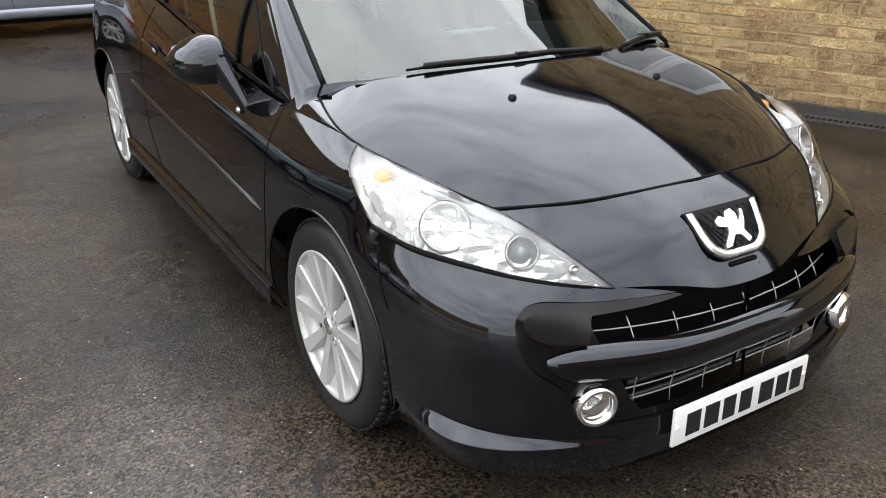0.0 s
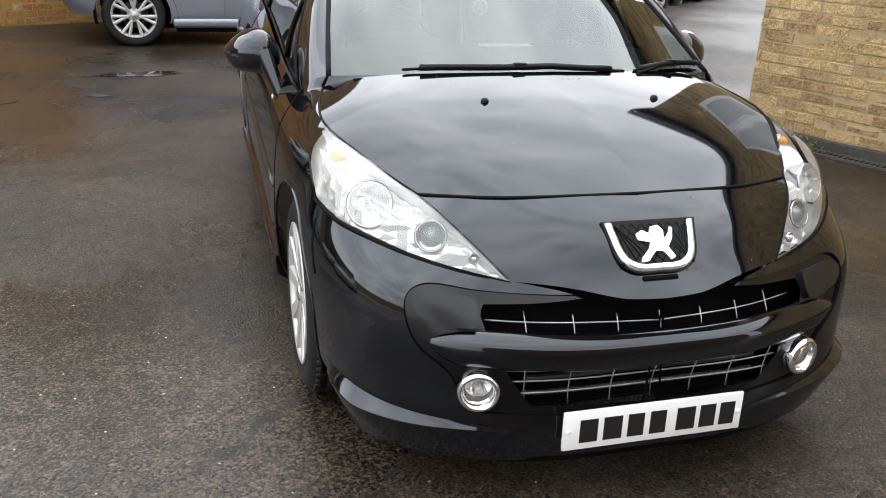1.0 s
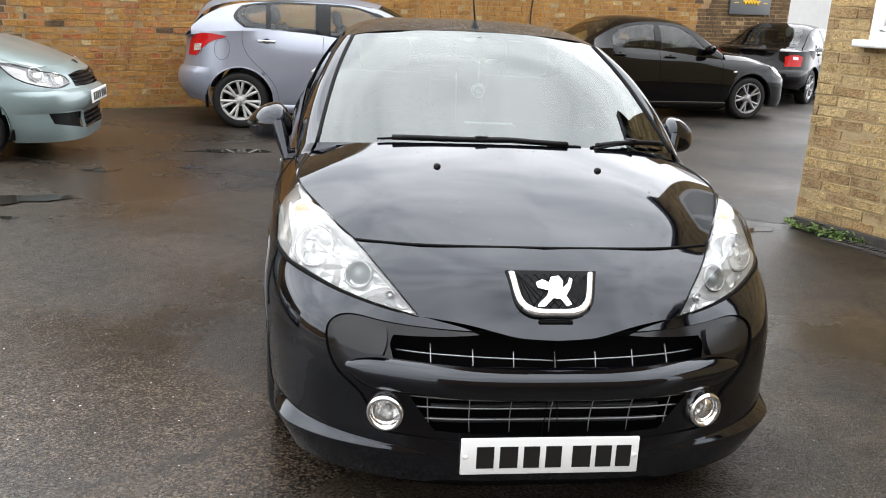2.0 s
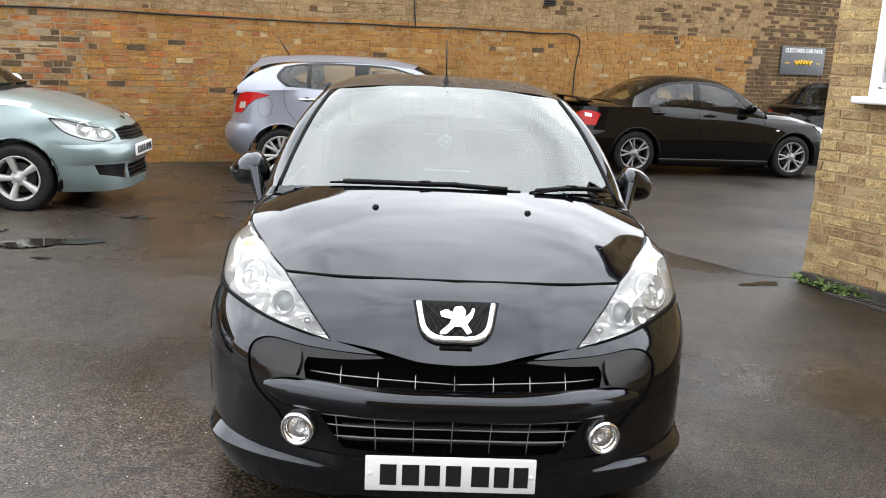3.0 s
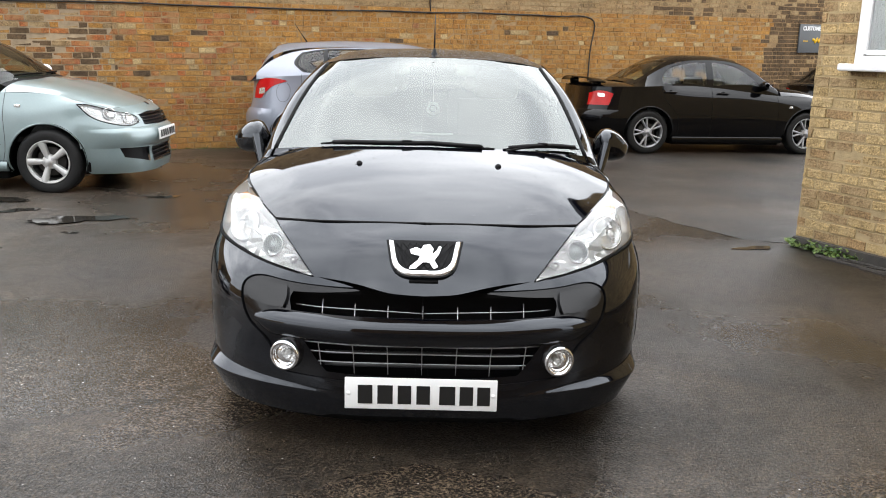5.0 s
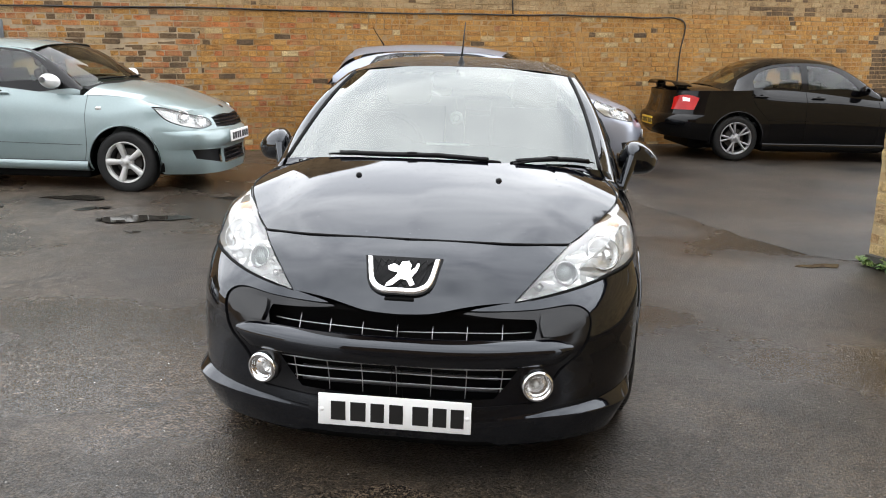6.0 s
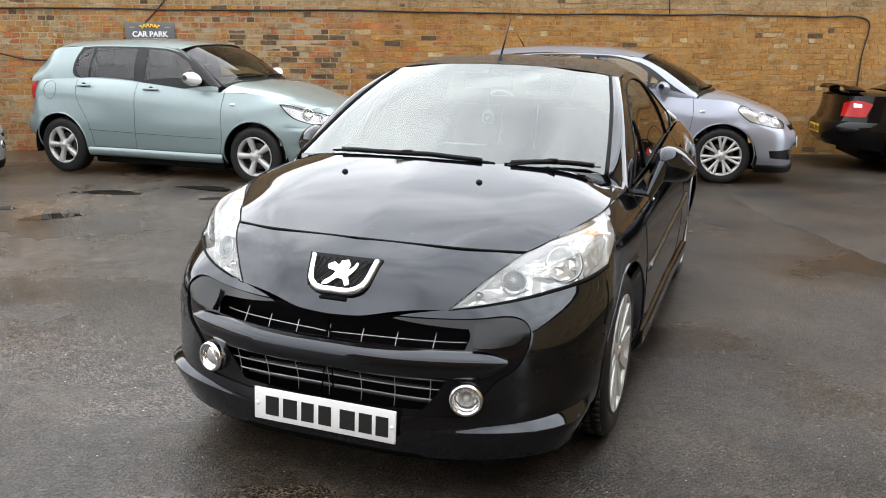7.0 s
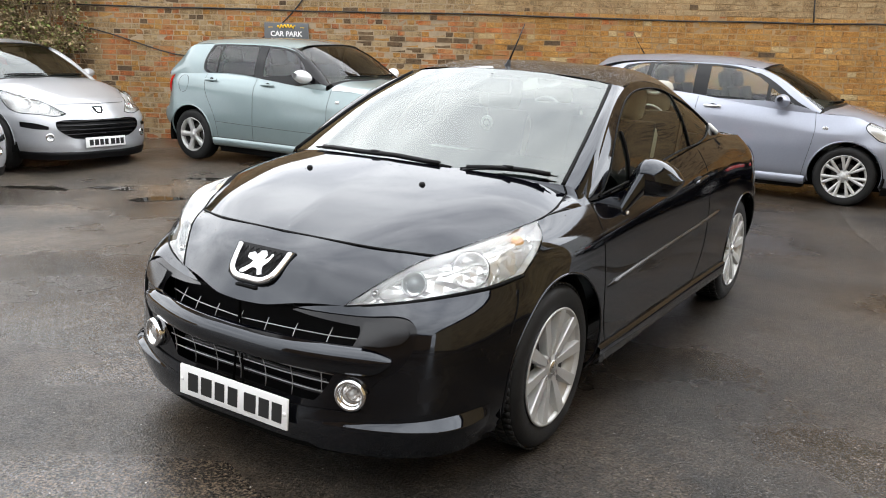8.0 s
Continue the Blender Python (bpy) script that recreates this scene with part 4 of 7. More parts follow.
def wheel(parent, side, y, z=HUB_Z, radius=0.312, rim=0.224, spokes="broad", x=0.835, width=0.205, alloy=None, cap_label="", tread=0.0):
    """A tyre with its rim, spokes, bolts and cap; side is 1 or -1 along x."""
    alloy = alloy or ALLOY
    w = width
    prof = [(rim - .006, -.010), (rim + .012, -.002), (radius * .88, .004), (radius - .016, -.006), (radius - .004, -.022), (radius, -.040),
            (radius, -w + .04), (radius - .004, -w + .022), (radius - .02, -w + .004), (rim + .01, -w)]
    tyre_bm = lathe(prof, 72)
    blocks = []
    if tread:
        for i in range(64):
            a = 2 * math.pi * i / 64
            for row, (dx, wide) in enumerate(((-.034, .030), (-.075, .034), (-.115, .034))):
                t = a + row * 0.045
                b = box((wide, radius * 2 * math.pi / 64 * 0.72, tread), (0, 0, 0))
                bmesh.ops.transform(b, matrix=Matrix.Rotation(t, 4, "X") @ Matrix.Translation((dx, 0, radius + tread * 0.2)), verts=b.verts)
                blocks.append(b)
        tyre_bm = joined(tyre_bm, *blocks)
    place = pose(side * x, y, z, 0, 0, 0 if side > 0 else 180)
    tyre = part("wheel", tyre_bm, TYRE, parent, "black tyre on an alloy wheel")
    tyre.matrix_basis = place
    lip = lathe([(rim, -.004), (rim + .003, .001), (rim - .004, .004), (rim - .010, -.002), (rim - .013, -.012)], 64)
    ring = part("rim", lip, alloy, tyre, "silver alloy rim")
    slope = .036 if spokes == "broad" else .010
    part("rim_slope", lathe([(rim - .013, -.012), (rim - .020, -.016), (rim - .010 - slope, -.026), (rim - .014 - slope, -.045)], 56), alloy, tyre)
    part("rim_well", lathe([(rim - .014 - slope, -.045), (rim - .02 - slope, -.06), (rim - .03 - slope, -.16)], 48), RIM_WELL, tyre, "inner alloy rim with its shade put into the colour")
    drum = lathe([(0, -.075), (.13, -.075), (.135, -.085), (.135, -.10), (0.02, -.10)], 40)
    part("brake_disc", drum, IRON, tyre, "dull grey brake disc")
    back = lathe([(0, -.12), (rim - .03, -.12), (rim - .03, -.13)], 32)
    part("backing_plate", back, BLACK_PLASTIC, tyre)
    if spokes == "broad":
        plan = [(72 * i + 6 + s0 * 17.5, .028, .049, 0) for i in range(5) for s0 in (-1, 1)]
    elif spokes == "twin":
        plan = [(360 / 7 * i + s * 9.5, .023, .035, s) for i in range(7) for s in (-1, 1)]
    elif spokes == "split":
        plan = [(72 * i + s * 11.0 + 18, .020, .026, s) for i in range(5) for s in (-1, 1)]
    else:
        plan = [(72 * i + 90, .040, .066, 0) for i in range(5)]
    for deg, w0, w1, lean in plan:
        r0, r1 = .045, rim - .004
        rows = []
        for k in range(7):
            t = k / 6
            r = r0 + (r1 - r0) * t
            half = (w0 + (w1 - w0) * t) * 0.5
            x0 = .002 - .012 * (1 - t) ** 2 - .003 * math.sin(math.pi * t)
            shift = lean * .010 * (1 - t)
            rows.append([(x0 - .035, -half * 1.12 + shift, r), (x0 - .006, -half + shift, r), (x0, -half * .90 + shift, r), (x0, half * .90 + shift, r), (x0 - .006, half + shift, r), (x0 - .035, half * 1.12 + shift, r)])
        b = grid(rows)
        bmesh.ops.transform(b, matrix=Matrix.Rotation(math.radians(deg), 4, "X"), verts=b.verts)
        part("spoke", b, alloy, tyre, smooth=spokes != "broad")
    hub = lathe([(0, -.004), (.030, -.005), (.034, -.010), (.058, -.010), (.066, -.016), (.070, -.05)], 36)
    part("hub", hub, alloy, tyre)
    cap = lathe([(0, .002), (.022, .0), (.027, -.004), (.029, -.010)], 28)
    part("hub_cap", cap, CHROME if spokes == "broad" else alloy, tyre, cap_label)
    for i in range(4 if spokes in ("broad", "twin") else 5):
        a = 2 * math.pi * (i + 0.5) / (4 if spokes in ("broad", "twin") else 5)
        b = lathe([(.006, -.0135), (.010, -.0075), (.0125, -.0065), (.0135, -.010)], 12)
        bmesh.ops.translate(b, vec=(0, .048 * math.cos(a), .048 * math.sin(a)), verts=b.verts)
        part("wheel_bolt", b, DARK_ALLOY, tyre)
    return tyre


def arch_liner(parent, side, y, r=ARCH_R, z=HUB_Z, x0=0.80, depth=0.34, out=0.02):
    a = np.linspace(math.radians(-14), math.radians(194), 30)
    rows = [[(side * (x0 - d), y + rr * math.cos(k), z + rr * math.sin(k)) for k in a] for d, rr in ((-out, r + .006), (0.004, r + .004), (0.02, r - .012), (0.03, r + .02), (depth, r + .02))]
    part("arch_liner", grid(rows), RUBBER, parent, "black wheel arch liner")


def plate(parent, centre, turn, tilt, yellow=False, size=(0.52, 0.111)):
    """A number plate with plain bars in place of its writing; turn 0 looks along -y."""
    m = pose(*centre, 90 - tilt, 0, turn)
    base = box((size[0], size[1], .010), bevel=.003)
    bmesh.ops.transform(base, matrix=m, verts=base.verts)
    ob = part("number_plate", base, YELLOW_PLATE if yellow else WHITE_PLATE, parent, ("yellow" if yellow else "white") + " number plate with plain black bars")
    k = size[0] / 0.52
    for dx, w in ((-.19, .05), (-.122, .052), (-.056, .046), (.008, .046), (.09, .054), (.155, .046), (.214, .044)):
        b = box((w * k, .066 * k, .002), (dx * k, -.002, .0058))
        bmesh.ops.transform(b, matrix=m, verts=b.verts)
        part("plate_bar", b, PLATE_BAR, ob, smooth=False)
    for dx in (-.247, .247):
        b = lathe([(0, .009), (.006, .008), (.008, .005)], 10, "z")
        bmesh.ops.translate(b, vec=(dx * k, 0, 0), verts=b.verts)
        bmesh.ops.transform(b, matrix=m, verts=b.verts)
        part("plate_screw", b, WHITE_PLATE, ob)
    return ob


def placed(bm, at):
    bmesh.ops.translate(bm, vec=at, verts=bm.verts)
    return bm


def seat(ob, x, y, top, cloth, name="seat"):
    back = box((.46, .12, .62), bevel=.05)
    bmesh.ops.transform(back, matrix=pose(x, y + .30, top - .10, -16, 0, 0), verts=back.verts)
    base = box((.48, .50, .16), (x, y, top - .42), bevel=.05)
    head = box((.26, .09, .18), bevel=.04)
    bmesh.ops.transform(head, matrix=pose(x, y + .43, top + .30, -12, 0, 0), verts=head.verts)
    a = part(name, joined(base, back), cloth, ob)
    part("headrest", head, cloth, a)
    # added dark panel, stands in for shade on the seat front
    panel = box((.465, .03, .63), bevel=.012)
    bmesh.ops.transform(panel, matrix=pose(x, y + .30, top - .10, -16, 0, 0) @ Matrix.Translation((0, -.058, 0)), verts=panel.verts)
    part("seat_shade_panel", panel, GREY_CLOTH, a, "dark panel added to shade the seat front")
    return a

# ---------------- the black convertible ----------------
car = thing("convertible_car", "glossy black hardtop convertible hatchback, wet with rain, roof closed", "car")
body_net = Net(RIBS, at_start=True, at_end=True)
bonnet_net = Net(BONNET, turned=True)
HEAD_TOP = [(.385, .118, .620), (.47, .235, .692), (.56, .378, .762), (.65, .545, .808), (.742, .752, .852)]
HEAD_BACK = [(.742, .752, .852), (.785, .68, .785), (.800, .560, .712)]
HEAD_LOW = [(.800, .560, .712), (.752, .42, .688), (.62, .27, .652), (.50, .185, .630), (.385, .118, .620)]
head_outline = body_net.outline(HEAD_TOP, HEAD_BACK, HEAD_LOW)
upper_mouth = body_net.outline([(0, .05, .566), (.107, .055, .571), (.20, .085, .583), (.29, .11, .600), (.372, .125, .614)], [(.372, .125, .614), (.29, .11, .590), (.245, .095, .578), (.212, .08, .568)],
                               [(.212, .08, .568), (.33, .09, .566), (.452, .12, .562)], [(.452, .12, .562), (.462, .11, .54), (.452, .08, .511)],
                               [(.455, .08, .507), (.25, .03, .502), (0, 0, .502)], [(0, 0, .502), (0, .05, .566)])
lower_mouth = body_net.outline([(0, .0, .417), (.2, .02, .416), (.405, .05, .408)], [(.405, .05, .408), (.37, .05, .35), (.33, .05, .300)],
                               [(.33, .04, .300), (.15, .02, .292), (0, 0, .290)], [(0, 0, .290), (0, 0, .417)])
fog_hole = body_net.outline([(.471 + .052 * math.cos(a), .06, .352 + .052 * math.sin(a)) for a in np.linspace(0, 2 * math.pi, 25)])
mouth_outline = body_net.outline([(0, .05, .566), (.107, .055, .571), (.20, .08, .578)], [(.20, .08, .578), (.225, .085, .577)], [(.225, .085, .577), (.38, .11, .591), (.50, .15, .598), (.59, .19, .592), (.632, .185, .565), (.638, .16, .52), (.61, .125, .45), (.545, .09, .395), (.525, .08, .36)],
                                 [(.525, .08, .36), (.50, .07, .30), (.44, .055, .285), (.30, .04, .272), (0, .02, .268)], [(0, .02, .268), (0, .05, .566)])
pad_outline = body_net.outline([(.474, .12, .582), (.54, .15, .584), (.595, .175, .578), (.616, .17, .555), (.600, .14, .528)], [(.600, .14, .528), (.53, .10, .515), (.482, .09, .512)], [(.482, .09, .512), (.472, .10, .545), (.474, .12, .582)])
pieces = body_net.cut({"head": head_outline, "upper": upper_mouth, "lower": lower_mouth, "fog": fog_hole, "pad": pad_outline, "mouth": mouth_outline,
                       "arch_f": arch_outline(body_net, .805), "arch_r": arch_outline(body_net, 3.345)}, step=0.03, v_step=0.022)
body = part("body", both_sides(body_net.sheet(pieces["rest"])), BLACK_PAINT, car, "glossy black bodywork beaded with rain")
b_pieces = bonnet_net.cut({}, step=0.03)
bonnet = part("bonnet", both_sides(bonnet_net.sheet(b_pieces["rest"])), BLACK_PAINT, car, "glossy black bonnet mirroring the sky")
screen_net = Net(SCREEN_ROWS, turned=True)
part("windscreen", both_sides(screen_net.sheet(screen_net.cut({}, step=0.04)["rest"])), SCREEN, car, "raked windscreen mirroring the grey sky")
roof_net, deck_net = Net(ROOF_ROWS, turned=True), Net(DECK_ROWS, turned=True)
rear_glass = roof_net.outline([(0, 2.66, 1.35), (.30, 2.66, 1.34), (.47, 2.70, 1.30)], [(.47, 2.70, 1.30), (.55, 2.98, 1.16), (.52, 3.08, 1.12)], [(.52, 3.08, 1.12), (.3, 3.10, 1.13), (0, 3.10, 1.14)], [(0, 3.10, 1.14), (0, 2.66, 1.35)])
r_pieces = roof_net.cut({"glass": rear_glass}, step=0.035)
part("roof", both_sides(roof_net.sheet(r_pieces["rest"])), RAINY_PAINT, car, "black folding hard top covered in raindrops")
part("rear_window", both_sides(roof_net.sheet(r_pieces["glass"])), SIDE_GLASS, car)
part("boot_lid", both_sides(deck_net.sheet(deck_net.cut({}, step=0.05)["rest"])), BLACK_PAINT, car)

# the top of the wing between bonnet and shoulder, up to the foot of the pillar
bonnet_corner, screen_corner = np.array((.708, 1.067, .912)), np.array((.690, 1.07, .946))
for f in ((lambda b: b), mirrored_copy):
    outer = body_net.at([[body_net.uv([(.78, y, 1.2)], axes=(1, 2))[0][0], body_net.v1] for y in np.linspace(.80, 1.135, 20)])
    inner = list(bonnet_net.at([[k, bonnet_net.v1] for k in np.linspace(bonnet_net.ku[3], bonnet_net.u1, 15)]))
    inner += [bonnet_corner * (1 - k) + screen_corner * k for k in np.linspace(.2, 1, 5)]
    rows = []
    for p, q in zip(outer, inner):
        w = np.linalg.norm(p - q)
        rows.append([p + (q - p) * k + w * .5 * k * (1 - k) * np.array([.5, 0, .8]) for k in np.linspace(0, 1, 7)])
    part("wing_top", f(grid(rows)), BLACK_PAINT, car)
    low_edge = bonnet_net.at([[bonnet_net.u1, v] for v in np.linspace(bonnet_net.v1 * .4, bonnet_net.v1, 20)])
    up_edge = screen_net.at([[0, v] for v in np.linspace(screen_net.v1 * .4, screen_net.v1, 20)])
    part("scuttle_edge", f(grid([[p - [0, 0, .003], (p + q) / 2 - [0, 0, .004], q] for p, q in zip(low_edge, up_edge)])), BLACK_PAINT, car)

# side glass between the belt line and the roof rail
rail = curve(RAIL, 41)
belt_y = rail[:, 1]
belt_c = body_net.uv([(.78, y, 1.2) for y in belt_y], axes=(1, 2))
belt = body_net.at(np.stack([belt_c[:, 0], np.full(len(belt_y), body_net.v1)], 1))
side_rows = []
for k in range(len(rail)):
    a, b = belt[k] + [-.010, 0, 0], rail[k]
    t = np.linspace(0, 1, 5)[:, None]
    row = a + (b - a) * t
    row[:, 0] += 0.022 * np.sin(math.pi * t[:, 0]) * min(1.0, (b[2] - a[2]) / 0.25)
    row[:, 1] = rail[k, 1]
    side_rows.append(row)
side_net = Net(side_rows[::2])
S = lambda y, z: (0.0, y, z)
glass_low = [S(1.25, .890), S(1.50, .912), S(2.0, .968), S(2.45, 1.005), S(2.78, 1.048), S(2.93, 1.085)]
glass_top = [S(2.93, 1.085), S(2.80, 1.155), S(2.6, 1.225), S(2.35, 1.282), S(2.10, 1.292), S(1.90, 1.272), S(1.67, 1.19), S(1.45, 1.05), S(1.25, .890)]
glass_outline = side_net.outline(glass_low, glass_top, axes=(1, 2))
s_pieces = side_net.cut({"glass": glass_outline}, step=0.03)
part("window_frame", side_net.sheet(s_pieces["rest"]), BLACK_PAINT, car, "black window frame and roof rail")
part("window_frame", mirrored_copy(side_net.sheet(s_pieces["rest"])), BLACK_PAINT, car, "black window frame and roof rail")
for sgn in (1, -1):
    flip = (lambda b: b) if sgn > 0 else mirrored_copy
    part("side_window", flip(side_net.sheet(s_pieces["glass"], -0.004)), SIDE_GLASS, car, "tinted side window")
    part("window_seal", flip(tube(side_net.at(glass_outline), .0045, 6, closed=True)), RUBBER, car)
    for y0, z0, y1, z1, r in ((1.575, .922, 1.60, 1.125, .008), (2.42, 1.003, 2.45, 1.262, .006)):
        part("window_divider", flip(tube(side_net.line([S(y0, z0), S(y1, z1)], 12, axes=(1, 2)), r, 6)), RUBBER, car)
    # A pillar between screen and side window
    edge_a = np.array([screen_net.at([[t, screen_net.v1]])[0] for t in np.linspace(0, screen_net.u1, 24)])
    edge_b = curve(RAIL[:4], 24)
    rows = []
    for p, q in zip(edge_a, edge_b):
        k = .45 + .55 * math.sin(math.pi * len(rows) / 23)
        rows.append([p, (p * .75 + q * .25) + k * np.array([.006, -.008, .009]), (p + q) / 2 + k * np.array([.012, -.010, .011]), (p * .25 + q * .75) + k * np.array([.012, -.006, .007]), q])
    part("windscreen_pillar", flip(grid(rows)), BLACK_PAINT, car, "glossy black windscreen pillar")
    part("screen_seal", flip(tube(edge_a, .009, 6)), RUBBER, car)
    for hy in (.805, 3.345):
        wheel(car, sgn, hy, x=.834, tread=.007, cap_label="small chrome centre cap")
        arch_liner(car, sgn, hy, x0=.80, out=.008)
        lip = [p for p in body_net.at(arch_outline(body_net, hy)[1:-1])]
        part("arch_lip", flip(tube(lip, .005, 6)), BLACK_PAINT, car)
under = box((1.36, 3.3, .10), (0, 2.0, .24), bevel=.03)
part("underbody", under, BLACK_PLASTIC, car, smooth=False)
part("bumper_beam", box((1.0, .06, .36), (0, .20, .38), bevel=.02), BLACK_PLASTIC, car, smooth=False)
part("scuttle", grid([[(x, y + .115 * (abs(x) / .62) ** 2, z - .030 * (abs(x) / .62) ** 2) for x in np.linspace(-.62, .62, 25)] for y, z in ((.888, .980), (.905, .967), (.93, .972))]),
     BLACK_PLASTIC, car, "matt black scuttle panel under the wipers")
def gap(pts, r=.0035):
    for f in ((lambda b: b), mirrored_copy):
        part("panel_gap", f(tube(pts, r, 5)), RUBBER, car)


gap(bonnet_net.at([[t, v] for t, v in [(0, k) for k in np.linspace(0, bonnet_net.v1, 24)]]), .005)
gap(bonnet_net.at([[k, bonnet_net.v1] for k in np.linspace(0, bonnet_net.u1, 30)]), .004)
gap([bonnet_corner * (1 - k) + screen_corner * k + [.004, 0, .004 * math.sin(math.pi * k)] for k in np.linspace(0, 1, 6)], .003)
plate(car, (0, -.004, .243), 0, 2)

# front bumper: the plastic mouth, its end caps, the strip and the lip
part("grille_surround", both_sides(body_net.sheet(pieces["mouth"], -.007)), GLOSS_PLASTIC, car, "gloss black grille surround")
part("surround_edge", both_sides(body_net.rim(mouth_outline[:-25], -.012)), RUBBER, car)
for sgn in (1, -1):
    flip = (lambda b: b) if sgn > 0 else mirrored_copy
    cap = joined(body_net.sheet(pieces["pad"], .006), body_net.rim(pad_outline, -.012, .006))
    part("grille_end_cap", flip(cap), SATIN_PLASTIC, car, "satin grey plastic end cap beside the grille")
strip_rows = []
for t in np.linspace(0, 1, 40):
    x = .585 * t
    c = body_net.uv([(x, 0, .462)], axes=(0, 2))
    base, n = body_net.at(c)[0], body_net.normal(c)[0]
    n = np.array([n[0], n[1], 0]) / np.hypot(n[0], n[1])
    k = 1 - max(0, (t - .86) / .14) ** 2
    strip_rows.append([base + n * o * (0.4 + .6 * k) + np.array([0, 0, z * (.25 + .75 * k) + .010 * (1 - k)])
                       for o, z in ((-.022, -.046), (.000, -.046), (.006, -.040), (.010, -.02), (.011, .0), (.008, .014), (.001, .023), (-.010, .034), (-.022, .041), (-.034, .042))])
part("bumper_strip", both_sides(grid(strip_rows)), BLACK_PAINT, car, "smooth black bumper strip between the grilles")
lip_rows = []
for t in np.linspace(0, 1, 44):
    c0, c1 = body_net.uv([(.30, .04, .232), (.785, .39, .29)])
    u = c0[0] + (c1[0] - c0[0]) * t
    zt, zb = .236 + .050 * t ** 1.4, .224 + .018 * t
    vt, vb, vm = (float(np.interp(z, [.14, .23, .34, .455], body_net.kv[:4])) for z in (zt, zb, .165))
    push = .042 * min(1, 1.4 * t ** 1.4) * (1 - .8 * max(0, (t - .70) / .30) ** 2)
    pt, pb, pm = body_net.at([[u, vt], [u, vb], [u, vm]])
    nt = body_net.normal([[u, vb]])[0]
    nt = np.array([nt[0], nt[1], 0]) / np.hypot(nt[0], nt[1])
    edge_p = pb + nt * push
    lip_rows.append([pt + nt * .0005, pt * .93 + edge_p * .07, pt * .5 + edge_p * .5, pt * .06 + edge_p * .94, edge_p, edge_p + np.array([0, 0, -.004]), pm + nt * push * .9, pm + nt * (push * .7 - .01) + np.array([0, 0, -.035])])
for sgn in (1, -1):
    part("bumper_lip", grid(lip_rows) if sgn > 0 else mirrored_copy(grid(lip_rows)), BLACK_PAINT, car, "gloss black lip at the bumper corner")
skirt_rows = []
for t in np.linspace(0, 1, 40):
    c0, c1 = body_net.uv([(0, .03, .15), (.765, .45, .17)])
    u = c0[0] + (c1[0] - c0[0]) * t
    p = body_net.at([[u, 0.004]])[0]
    skirt_rows.append([p, p + np.array([0, .004, -.018]), p + np.array([0, .03, -.026])])
part("under_spoiler", both_sides(grid(skirt_rows)), RUBBER, car, "matt black rubber spoiler edge")

